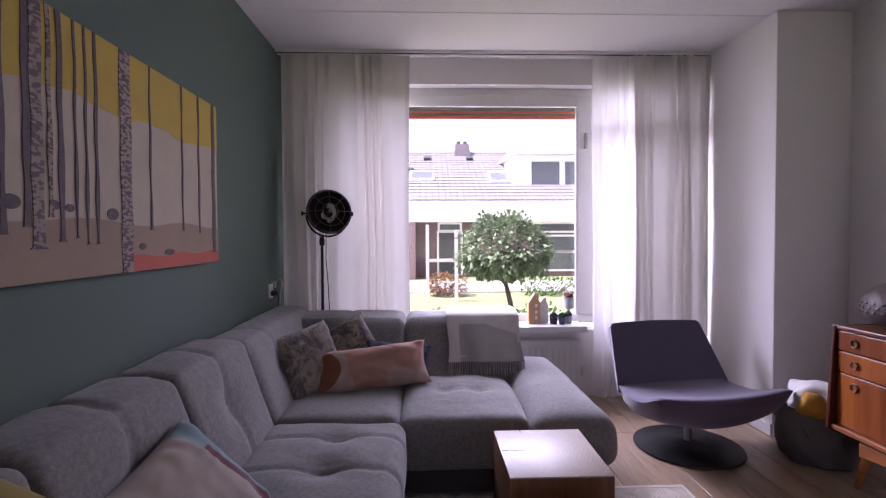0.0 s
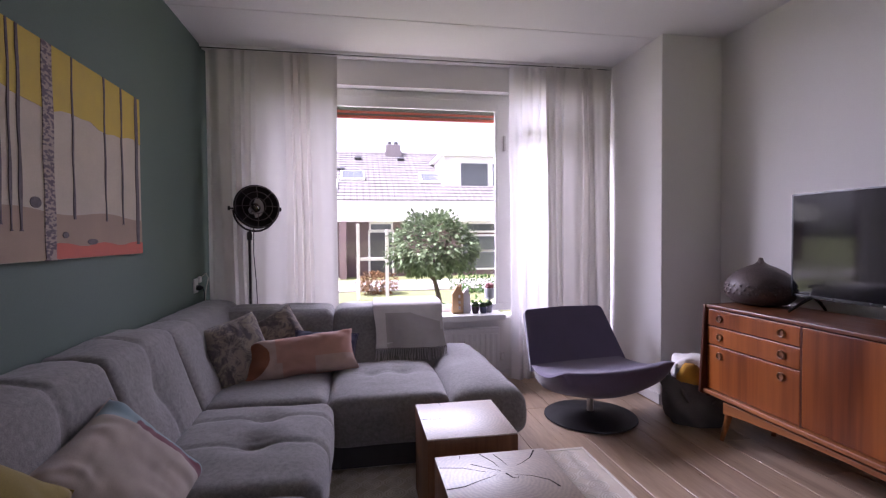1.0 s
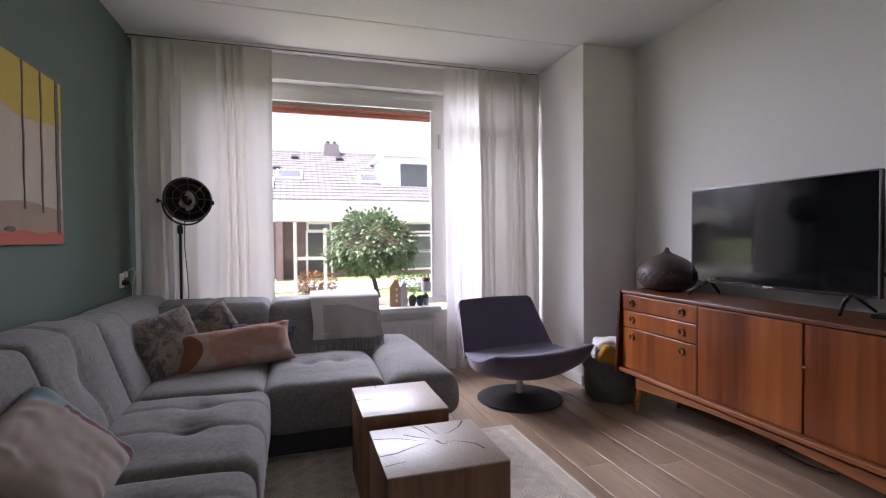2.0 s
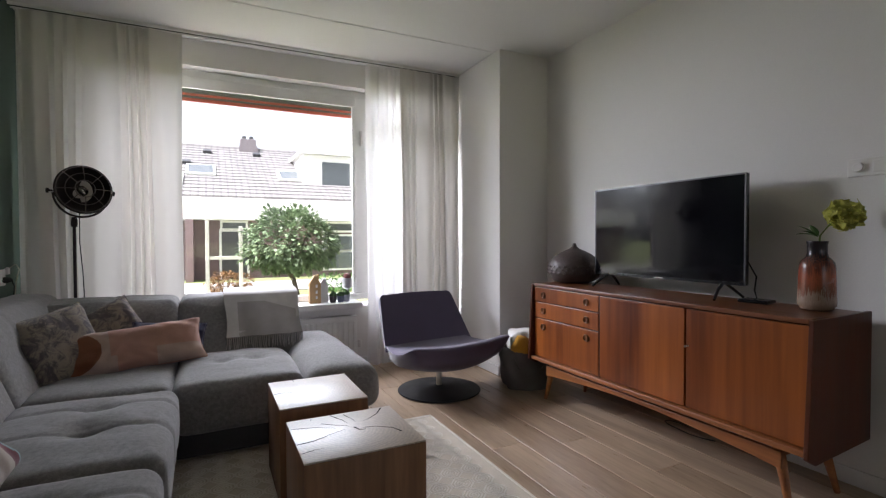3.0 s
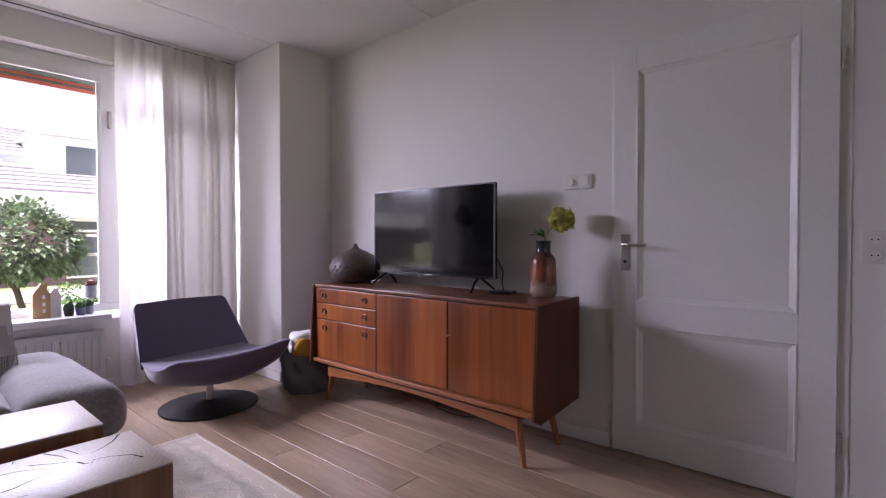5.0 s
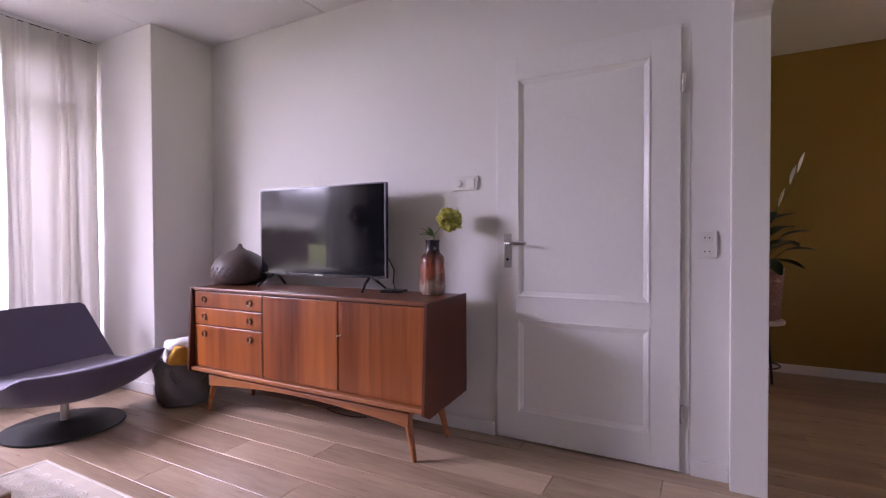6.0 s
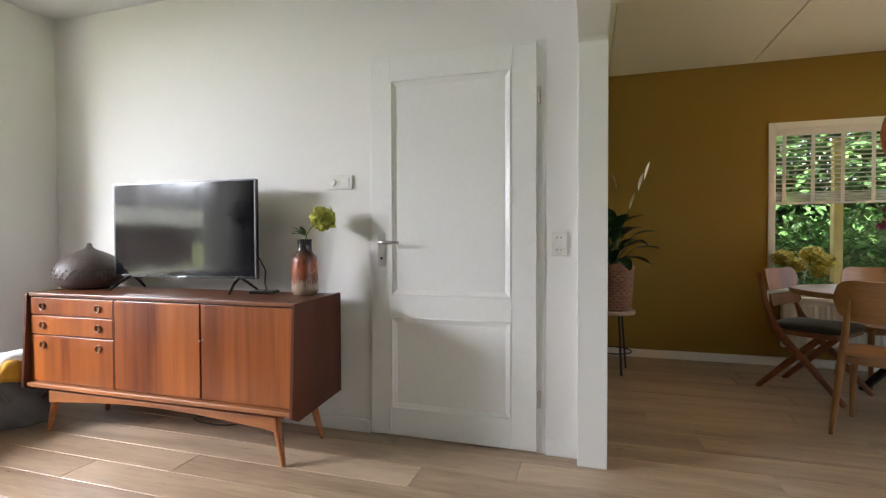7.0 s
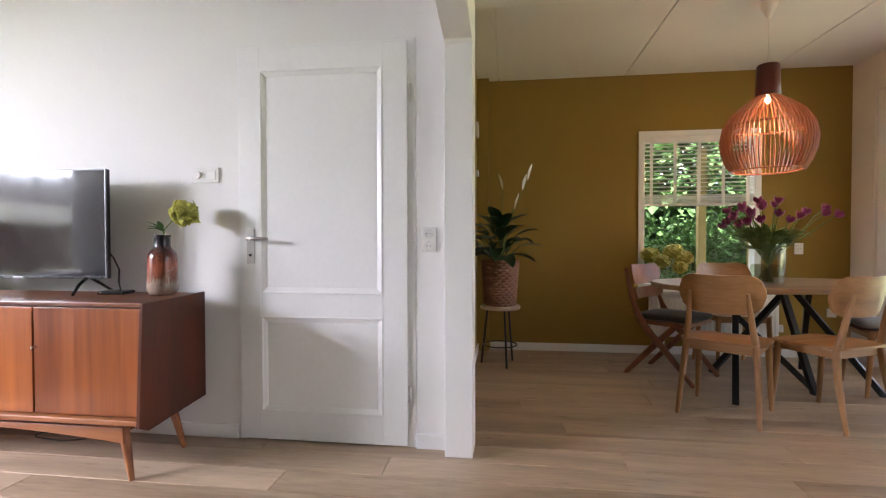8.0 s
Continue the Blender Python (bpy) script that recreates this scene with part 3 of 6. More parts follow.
for nm, c in (("jamb", (4.42, 0.02, 4.655, 2.295)), ("jamb", (2.955, 0.02, 3.02, 2.295)), ("head", (3.02, 2.235, 4.42, 2.295)), ("bottom_rail", (3.02, 0.02, 4.42, 0.16)), ("post", (3.68, 0.16, 3.76, 2.235))):
    part(nm, box(c[0], YD1 - 0.10, c[1], c[2], YD1 - 0.02, c[3], 0.005), M_TRIM, gd)
for a, b in ((3.02, 3.68), (3.76, 4.42)):
    p = part("pane", box(a, YD1 - 0.064, 0.16, b, YD1 - 0.058, 2.235), M_GLASS, gd)
    p.visible_shadow = False
rw = thing("window_3", "unseen white framed rear window, added to let in fill light", "window", kind="structure")
for c in ((-0.7, 0.6, -0.63, 2.2), (1.83, 0.6, 1.9, 2.2), (-0.63, 2.13, 1.83, 2.2), (-0.63, 0.6, 1.83, 0.67)):
    part("frame_bar", box(c[0], YB - 0.12, c[1], c[2], YB - 0.05, c[3], 0.005), M_TRIM, rw)
p = part("pane", box(-0.63, YB - 0.09, 0.67, 1.83, YB - 0.084, 2.13), M_GLASS, rw)
p.visible_shadow = False

# ---- the corner sofa and what lies on it ----
M_SOFA = plain("grey_woven_upholstery", (0.19, 0.18, 0.175), 0.92, vary=0.45, scale=60, grain=300, bump=0.45, depth=0.0015, sheen=0.25)
M_DARK = plain("dark_underside_cloth", (0.06, 0.057, 0.056), 0.92, vary=0.2, scale=30, grain=260, bump=0.3, depth=0.001)


def cushion(lo, hi, r=0.06, puff=0.03, dents=(), grooves=(), warp=None, step=0.035, seed=1, sides=0.012, creases=0.0):
    """An upholstered block: rounded, filled out, with buttoned dents (x, y, z, depth, width), stitched grooves (axis, at, depth) and small creases."""
    lo, hi = Vector(lo), Vector(hi)
    bm = bmesh.new()
    n = [max(4, int((hi[i] - lo[i]) / step)) for i in range(3)]
    seen = {}
    def vert(i, j, k):
        key = (i, j, k)
        if key not in seen:
            seen[key] = bm.verts.new([lo[a] + (hi[a] - lo[a]) * key[a] / n[a] for a in range(3)])
        return seen[key]
    for a in range(3):
        b, c = (a + 1) % 3, (a + 2) % 3
        for side in (0, n[a]):
            for i in range(n[b]):
                for j in range(n[c]):
                    q = []
                    for di, dj in ((0, 0), (1, 0), (1, 1), (0, 1)):
                        t = [0, 0, 0]
                        t[a], t[b], t[c] = side, i + di, j + dj
                        q.append(vert(*t))
                    bm.faces.new(q)
    mid, half = (lo + hi) / 2, (hi - lo) / 2
    for v in bm.verts:
        p = v.co.copy()
        inner = Vector([min(max(p[a], lo[a] + r), hi[a] - r) if half[a] > r else mid[a] for a in range(3)])
        d = p - inner
        if d.length > 1e-6:
            p = inner + d.normalized() * min(r, max(abs(c) for c in d))
        u = [(p[a] - mid[a]) / half[a] for a in range(3)]
        f = lambda t: max(0.0, 1 - t * t)
        p.z += puff * f(u[0]) * f(u[1]) * (1 if u[2] > 0 else 0) * abs(u[2])
        p.x += sides * u[0] * f(u[1]) * f(u[2])
        p.y += sides * u[1] * f(u[0]) * f(u[2])
        out = Vector([c ** 3 for c in u])
        out = out.normalized() if out.length else Vector((0, 0, 1))
        for x, y, z, dep, w in dents:
            e = (p - Vector((x, y, z))).length / w
            p -= out * dep * math.exp(-e * e)
            ripple = math.sin(150 * (p.y - y) + 40 * (p.x - x) * (p.y - y) + 4 * noise.noise(p * 7)) * math.exp(-((p.x - x) / 0.11) ** 2 - ((p.y - y) / 0.05) ** 2)
            p += out * creases * ripple
        for ax, at, dep in grooves:
            e = (p["xyz".index(ax)] - at) / 0.016
            p -= out * dep * math.exp(-e * e)
        p += out * 0.007 * noise.noise(Vector((p.x * 5 + seed, p.y * 5, p.z * 5))) + out * 0.0025 * noise.noise(Vector((p.x * 16 + seed, p.y * 16, p.z * 16)))
        v.co = p
    if warp:
        for v in bm.verts:
            v.co = warp(v.co.copy())
    return bm


sofa = thing("corner_sofa", "grey woven corner sofa with buttoned seats and backs", "sofa")
part("base", box(-1.06, 0.42, 0.035, -0.15, 3.40, 0.17, 0.012), M_DARK, sofa, "dark recessed plinth")
part("base", box(-0.148, 2.215, 0.035, 0.85, 3.34, 0.17, 0.012), M_DARK, sofa, "dark recessed plinth")
for x, y in ((-1.0, 0.5), (-0.27, 0.5), (-1.0, 3.3), (-0.27, 2.2), (0.35, 2.40), (0.8, 2.42), (0.8, 3.3)):
    part("leg", moved(turned([(0.02, 0), (0.026, 0.035)], 12), pose(x, y, 0.005)), M_BLACK, sofa)

# seats
for a, b, s in ((1.345, 2.20, 1), (0.48, 1.34, 2)):
    t1, t2 = a + (b - a) * 0.42, a + (b - a) * 0.76
    part("seat_cushion", cushion((-0.74, a, 0.15), (-0.105, b, 0.405), 0.065, 0.022, [(-0.39, t1, 0.42, 0.032, 0.075), (-0.39, t2, 0.42, 0.032, 0.075)], [("y", t1, 0.010), ("y", t2, 0.010)], seed=s, step=0.013, creases=0.004), M_SOFA, sofa, smooth=180)
part("arm_block", cushion((-1.07, 0.36, 0.12), (-0.11, 0.475, 0.56), 0.05, 0.0, seed=7), M_SOFA, sofa, smooth=180)
part("seat_cushion", cushion((-0.74, 2.205, 0.15), (-0.14, 2.95, 0.405), 0.06, 0.02, [(-0.42, 2.6, 0.42, 0.015, 0.08)], seed=3), M_SOFA, sofa, smooth=180)
part("seat_cushion", cushion((-0.138, 2.165, 0.15), (0.487, 2.98, 0.405), 0.06, 0.028, [(0.10, 2.585, 0.43, 0.03, 0.065), (0.27, 2.59, 0.43, 0.03, 0.065)], seed=4, step=0.015, creases=0.004), M_SOFA, sofa, smooth=180)


def end_warp(p):
    p.x -= 0.055 * max(0.0, (p.z - 0.25) / 0.2) * max(0.0, (p.x - 0.49) / 0.5) * (0.4 + 0.6 * max(0.0, (p.y - 2.2)) / 1.1)
    return p


part("end_seat", cushion((0.49, 2.14, 0.15), (0.905, 3.36, 0.405), 0.085, 0.045, [], [], end_warp, seed=5), M_SOFA, sofa, "grey backless end seat with rounded corners", smooth=180)


# backs: they lean, and their tops roll over
def lean_x(p):
    h = max(0.0, p.z - 0.30) / 0.5
    f = (p.x + 1.08) / 0.40
    p.x -= f * 0.17 * h
    p.z -= 0.03 * max(0, f - 0.6) * h
    return p


def lean_y(p):
    h = max(0.0, p.z - 0.30) / 0.44
    f = (3.47 - p.y) / 0.70
    p.y += f * 0.36 * h
    return p


cuts = [0.42, 0.98, 1.595, 2.205]
for i, (a, b) in enumerate(zip(cuts, cuts[1:])):
    m = (a + b) / 2
    part("back_cushion", cushion((-1.08, a + 0.002, 0.30), (-0.68, b - 0.002, 0.80), 0.042, 0.016, [(-0.68, m, 0.60, 0.05, 0.085)], [("y", m, 0.016)], lean_x, seed=10 + i, sides=0.012, step=0.016), M_SOFA, sofa, smooth=180)
part("corner_back", cushion((-1.08, 2.209, 0.30), (-0.68, 3.46, 0.775), 0.075, 0.012, [(-0.68, 2.52, 0.58, 0.025, 0.07)], [("y", 2.52, 0.008)], lean_x, seed=15, step=0.02), M_SOFA, sofa, smooth=180)
for i, (a, b) in enumerate(((-0.92, -0.152), (-0.148, 0.60))):
    m = (a + b) / 2
    part("back_cushion", cushion((a, 2.77, 0.30), (b, 3.47, 0.728), 0.06, 0.012, [(a + (b - a) * 0.35, 2.80, 0.57, 0.035, 0.07), (a + (b - a) * 0.7, 2.80, 0.57, 0.035, 0.07)], [("x", m, 0.009)], lean_y, seed=20 + i, step=0.018), M_SOFA, sofa, smooth=180)


def pillow(name, label, w, h, t, m, materials, pick=None, seed=1, res=34, piping=None):
    """A filled cushion cover with pinched corners; pick(u, v) names the cloth of each patch of its front."""
    bm = bmesh.new()
    def at(u, v, s):
        a, b = 2 * u - 1, 2 * v - 1
        edge = (1 - a ** 4) * (1 - b ** 4)
        pull = 1 - 0.07 * (1 - b * b) * abs(a) ** 3, 1 - 0.07 * (1 - a * a) * abs(b) ** 3
        z = s * t / 2 * edge ** 0.55
        z += 0.014 * edge * noise.noise(Vector((a * 1.6 + seed, b * 1.6, s))) + 0.003 * edge * noise.noise(Vector((a * 5 + seed, b * 3, s)))
        crease = math.sin(9 * a * b + seed) * max(0, abs(a) - 0.45) * max(0, abs(b) - 0.35)
        z += s * 0.07 * crease * edge ** 0.4
        z += s * 0.006 * edge ** 0.35 * math.sin(17 * a + 5 * noise.noise(Vector((a * 2 + seed, b * 2, 3)))) * max(0.0, abs(b) - 0.25)
        z += s * 0.004 * edge ** 0.5 * math.sin(23 * (a * math.cos(seed) + b * math.sin(seed)) + 3 * noise.noise(Vector((a * 2, b * 2, seed)))) * max(0.0, noise.noise(Vector((a * 1.5 + 9, b * 1.5, seed))))
        return (a * w / 2 * pull[0], b * h / 2 * pull[1], z)
    for s in (1, -1):
        sheet(lambda u, v: at(u, v, s), res, res, bm)
    bmesh.ops.remove_doubles(bm, verts=bm.verts, dist=1e-4)
    if pick:
        for fc in bm.faces:
            c = fc.calc_center_median()
            fc.material_index = pick(c.x / w + 0.5, c.y / h + 0.5) if c.z > -0.002 else 0
    p = thing(name, label, "cushion", m, group="cushions on the sofa")
    part("cover", bm, materials, p, smooth=180)
    seam = [(*at(*uv, 1)[:2], 0.0) for uv in [(k / 24, 0) for k in range(24)] + [(1, k / 24) for k in range(24)] + [(1 - k / 24, 1) for k in range(24)] + [(0, 1 - k / 24) for k in range(25)]]
    part("seam", rod(seam, 0.0028, 6), piping or materials[0], p, smooth=60)
    return p


def cloth(name, c, vary=0.15, scale=14):
    return plain(name, c, 0.93, vary=vary, scale=scale, grain=330, bump=0.3, depth=0.001, sheen=0.2)


def floral():
    """Cream linen with scattered dark prints."""
    m = cloth("cream_printed_linen", (0.28, 0.235, 0.185))
    n, l = nodes_of(m)
    b = n["Principled BSDF"]
    old = b.inputs["Base Color"].links[0].from_socket
    co = n.new("ShaderNodeTexCoord")
    no = n.new("ShaderNodeTexNoise")
    no.inputs["Scale"].default_value, no.inputs["Detail"].default_value, no.inputs["Roughness"].default_value, no.inputs["Distortion"].default_value = 13, 6, 0.75, 1.2
    l.new(co.outputs["Object"], no.inputs["Vector"])
    rp = n.new("ShaderNodeValToRGB")
    rp.color_ramp.elements[0].position, rp.color_ramp.elements[1].position = 0.44, 0.56
    l.new(no.outputs["Fac"], rp.inputs[0])
    mx = n.new("ShaderNodeMix")
    mx.data_type = "RGBA"
    l.new(rp.outputs[0], mx.inputs["Factor"])
    l.new(old, mx.inputs[6])
    mx.inputs[7].default_value = (0.10, 0.085, 0.085, 1)
    l.new(mx.outputs[2], b.inputs["Base Color"])
    return m


M_FLORAL = floral()
M_PINK, M_RUST, M_SAND = cloth("dusty_pink_linen", (0.45, 0.245, 0.19)), cloth("rust_linen", (0.21, 0.075, 0.035)), cloth("sand_linen", (0.44, 0.31, 0.255))
M_TEAL, M_PLUM, M_BEIGE = cloth("grey_teal_linen", (0.17, 0.26, 0.28)), cloth("plum_velvet", (0.13, 0.03, 0.045)), cloth("beige_linen", (0.37, 0.31, 0.265))
M_MUST, M_NAVY = cloth("mustard_velvet", (0.23, 0.17, 0.03)), cloth("navy_linen", (0.03, 0.03, 0.07))


def stand(x, y, z, face, tilt, spin=0.0):
    """The pose of a cushion that leans back: face is the way it looks, in degrees round z, tilt how far it leans."""
    return pose(x, y, z) @ pose(0, 0, 0, 0, 0, face) @ pose(0, 0, 0, 90 - tilt, 0, 0) @ pose(0, 0, 0, 0, 0, spin)


pillow("throw_cushion", "cream linen cushion with a dark flower print", 0.38, 0.40, 0.16, stand(-0.67, 2.67, 0.555, 40, 24, 12), [M_FLORAL], seed=2)
pillow("throw_cushion", "cream flower-print cushion tucked behind the others", 0.37, 0.37, 0.13, stand(-0.50, 2.98, 0.555, 5, 32, 30), [M_FLORAL], seed=4)
pillow("throw_cushion", "navy cushion mostly hidden behind a pink one", 0.40, 0.24, 0.09, stand(-0.19, 2.86, 0.505, 2, 30, -6), [M_NAVY], seed=5)


def pink_patch(u, v):
    d = math.hypot((u - 0.02) * 0.68, (v - 0.50) * 0.34)
    if d < 0.155:
        return 1
    if u < 0.34 and not (u > 0.30 and v > 0.3):
        return 2
    if v < 0.34 and u > 0.62:
        return 2
    return 0


pillow("lumbar_cushion", "long pink linen cushion with a rust half-round", 0.66, 0.255, 0.15, stand(-0.325, 2.70, 0.512, 8, 34, 5), [M_PINK, M_RUST, M_SAND], pink_patch, seed=6, res=120)


def teal_patch(u, v):
    e = u - 0.68 - 0.16 * (1 - v) - 0.05 * v * v
    return 0 if e < 0 else 2 if e < 0.07 and v < 0.72 else 1


pillow("throw_cushion", "beige cushion with grey-teal and plum parts", 0.47, 0.40, 0.14, stand(-0.66, 1.28, 0.51, 82, 42, 11), [M_BEIGE, M_TEAL, M_PLUM], teal_patch, seed=8, res=120)
pillow("throw_cushion", "mustard velvet cushion leaning in the sofa", 0.46, 0.46, 0.15, stand(-0.79, 0.77, 0.61, 74, 26, 40), [M_MUST], seed=9)

# blanket over the back, with a fringe
M_BLANKET, M_BLANKET2 = cloth("grey_wool_throw", (0.42, 0.39, 0.37)), cloth("dark_grey_wool", (0.29, 0.265, 0.25))
throw = thing("wool_throw", "grey wool throw with a fringe over the sofa back", "blanket")


def throw_at(u, v, lift=0.0):
    x = 0.125 + 0.47 * u + 0.008 * math.sin(9 * v + 3 * u)
    w = 0.010 * math.sin(7 * u + 2 * v) + 0.006 * math.sin(19 * u + 3)
    s = v * 0.72
    if s < 0.36:
        t = s / 0.36
        y, z = 2.885 + 0.25 * t + w * (1 - t) - 0.012, 0.487 + 0.25 * t
    else:
        t = (s - 0.36) / 0.36
        y, z = 3.138 + 0.34 * t, 0.742 + 0.018 * math.sin(math.pi * min(1, t)) - 0.35 * max(0, t - 0.93)
    return (x, y - lift, z + lift * 0.7)


tb = sheet(lambda u, v: throw_at(u, v), 110, 110)
for fc in tb.faces:
    c = fc.calc_center_median()
    a, b = (c.x - 0.125) / 0.47, (c.z - 0.487) / 0.255
    fc.material_index = 1 if 0.16 < a < 0.95 and 0.12 < b < 0.78 and b < 0.95 - 0.55 * a + 0.12 or (a > 0.16 and b < 0.10 + 0.35 * (a - 0.2)) else 0
wool = part("wool_cloth", tb, [M_BLANKET, M_BLANKET2], throw, smooth=180)
so = wool.modifiers.new("thick", "SOLIDIFY")
so.thickness, so.offset = 0.008, 1
rng = random.Random(4)
tassel = bmesh.new()
for i in range(42):
    u = (i + 0.5) / 42
    p = Vector(throw_at(u, 0.0))
    dx, dl = rng.uniform(-0.012, 0.012), rng.uniform(0.085, 0.11)
    rod([p + Vector((0, -0.004, 0.003)), p + Vector((dx * 0.4, -0.012, -dl * 0.5)), p + Vector((dx, -0.030, -dl * 0.72))], [0.0035, 0.0032, 0.002], 5, tassel)
part("fringe", tassel, M_BLANKET, throw, "twisted wool fringe", smooth=60)

# ---- living room things ----
# picture on the green wall
M_CANVAS = plain("printed_cream_canvas", (0.47, 0.40, 0.31), 0.8, vary=0.12, scale=9, grain=300, bump=0.25)
M_YELLOW = plain("printed_yellow", (0.50, 0.36, 0.05), 0.8, vary=0.12, scale=12, grain=300, bump=0.25)
M_TAN = plain("printed_tan", (0.33, 0.235, 0.17), 0.8, vary=0.14, scale=9, grain=300, bump=0.25)
M_CORAL = plain("printed_coral", (0.52, 0.12, 0.08), 0.8, vary=0.12, scale=12, grain=300, bump=0.25)


def birch(name, pale, dark, cut):
    """Printed birch bark: pale ground with short dark marks across the trunk."""
    m = plain(name, pale, 0.8, vary=0.15, scale=20, grain=300, bump=0.2)
    n, l = nodes_of(m)
    b = n["Principled BSDF"]
    old = b.inputs["Base Color"].links[0].from_socket
    co, mp, no, rp, mx = n.new("ShaderNodeTexCoord"), n.new("ShaderNodeMapping"), n.new("ShaderNodeTexNoise"), n.new("ShaderNodeValToRGB"), n.new("ShaderNodeMix")
    mp.inputs["Scale"].default_value = (1.0, 0.55, 1.25)
    no.inputs["Scale"].default_value, no.inputs["Detail"].default_value = 80, 3
    l.new(co.outputs["Object"], mp.inputs["Vector"])
    l.new(mp.outputs[0], no.inputs["Vector"])
    rp.color_ramp.elements[0].position, rp.color_ramp.elements[1].position = cut, cut + 0.07
    l.new(no.outputs["Fac"], rp.inputs[0])
    mx.data_type = "RGBA"
    l.new(rp.outputs[0], mx.inputs["Factor"])
    l.new(old, mx.inputs[6])
    mx.inputs[7].default_value = (*dark, 1)
    l.new(mx.outputs[2], b.inputs["Base Color"])
    return m


M_BARK = birch("printed_birch_bark", (0.33, 0.26, 0.22), (0.115, 0.085, 0.10), 0.47)
M_BARKD = plain("printed_dark_bark", (0.12, 0.095, 0.10), 0.8, vary=0.4, scale=40, grain=160, bump=0.2)
pic = thing("canvas_picture", "wide canvas print of birch trunks under a yellow sky", "picture")
PX, PY0, PY1, PZ0, PZ1 = XL + 0.030, 0.86, 2.462, 1.140, 1.928
part("canvas", box(XL, PY0, PZ0, PX, PY1, PZ1, 0.003), M_CANVAS, pic)


def flat_art(name, pts, material, lift):
    return part(name, prism(pts, "x", PX + 0.0002, PX + lift), material, pic)


wave = [(PY0 + (PY1 - PY0) * k / 24, 1.695 + 0.012 * math.sin(k * 0.9) + 0.006 * math.sin(k * 2.3)) for k in range(25)]
flat_art("painted_sky", wave + [(PY1, PZ1 - 0.002), (PY0, PZ1 - 0.002)], M_YELLOW, 0.0010)
hill = [(PY0 + (PY1 - PY0) * k / 24, 1.318 + 0.010 * math.sin(k * 0.7 + 1)) for k in range(25)]
flat_art("painted_ground", [(PY0, PZ0 + 0.002), (PY1, PZ0 + 0.002)] + hill[::-1], M_TAN, 0.0010)
strip = [(1.70 + (PY1 - 1.70) * k / 12, 1.195 + 0.008 * math.sin(k * 1.3)) for k in range(13)]
flat_art("painted_strip", [(1.70, PZ0 + 0.002), (PY1, PZ0 + 0.002)] + strip[::-1], M_CORAL, 0.0020)
for y, w, z, mm in ((0.93, 0.03, 1.26, M_BARK), (1.02, 0.014, 1.29, M_BARKD), (1.12, 0.035, 1.24, M_BARK), (1.20, 0.016, 1.28, M_BARKD), (1.276, 0.022, 1.30, M_BARKD), (1.312, 0.042, 1.24, M_BARK), (1.358, 0.016, 1.33, M_BARK), (1.40, 0.020, 1.26, M_BARKD), (1.461, 0.010, 1.27, M_BARKD),
                    (1.507, 0.010, 1.25, M_BARKD), (1.554, 0.014, 1.25, M_BARKD), (1.708, 0.062, 1.145, M_BARK), (1.863, 0.010, 1.30, M_BARKD), (2.107, 0.010, 1.30, M_BARKD), (2.262, 0.013, 1.29, M_BARKD), (2.415, 0.030, 1.195, M_BARKD)):
    tr = [(y - w / 2 + 0.003 * math.sin(k * 1.7 + y * 9), z + (PZ1 - 0.003 - z) * k / 10) for k in range(11)]
    tr2 = [(y + w / 2 + 0.003 * math.sin(k * 1.3 + y * 7), z + (PZ1 - 0.003 - z) * k / 10) for k in range(11)]
    flat_art("painted_trunk", [(y - w * 0.8, z - 0.006)] + tr + tr2[::-1] + [(y + w * 0.8, z - 0.006)], mm, 0.0034)
for y, z, a, b in ((1.22, 1.36, 0.034, 0.02), (1.37, 1.36, 0.02, 0.014), (1.43, 1.355, 0.018, 0.012), (1.63, 1.345, 0.03, 0.02), (1.99, 1.205, 0.04, 0.012), (1.80, 1.232, 0.02, 0.012)):
    flat_art("painted_oval", [(y + a * math.cos(k * math.pi / 8), z + b * math.sin(k * math.pi / 8)) for k in range(16)], M_BARKD, 0.0026)

# studio floor lamp behind the sofa
lamp = thing("floor_lamp", "dark bronze studio floor lamp with a wire grille", "floor lamp", pose(-0.765, 3.49, 0.0))
M_BRONZE = plain("dark_bronze", (0.045, 0.035, 0.035), 0.45, 0.75, vary=0.35, scale=14, grain=90)
part("foot_plate", turned([(0.14, 0.006), (0.14, 0.016), (0.13, 0.022), (0.02, 0.026)], 28), M_BRONZE, lamp, smooth=30)
part("pole", turned([(0.011, 0.02), (0.011, 0.70), (0.0095, 0.71), (0.0095, 1.26)], 14), M_BRONZE, lamp, smooth=40)
part("collar", turned([(0.017, 1.20), (0.019, 1.215), (0.019, 1.245), (0.013, 1.265)], 14), M_BRONZE, lamp, smooth=40)
head = pose(0.045, -0.01, 1.435) @ pose(0, 0, 0, 0, 0, 24) @ pose(0, 0, 0, 82, 0, 0)
yoke = [(0.155 * math.cos(a), 0, 0.155 * math.sin(a)) for a in [math.pi + math.pi * k / 14 for k in range(15)]]
part("yoke", moved(rod([(p[0] * 0.98, p[1], p[2]) for p in yoke], 0.007, 8), pose(0.045, -0.01, 1.42, 0, 0, 24)), M_BRONZE, lamp, smooth=60)
shade = part("shade", moved(turned([(0.046, -0.13), (0.052, -0.12), (0.06, -0.09), (0.10, -0.055), (0.135, -0.01), (0.158, 0.05), (0.162, 0.055), (0.158, 0.06), (0.150, 0.05), (0.128, -0.005), (0.092, -0.045), (0.052, -0.078), (0.03, -0.085)], 40, cap=False), head), M_BRONZE, lamp, "dark bronze bell shade", smooth=50)
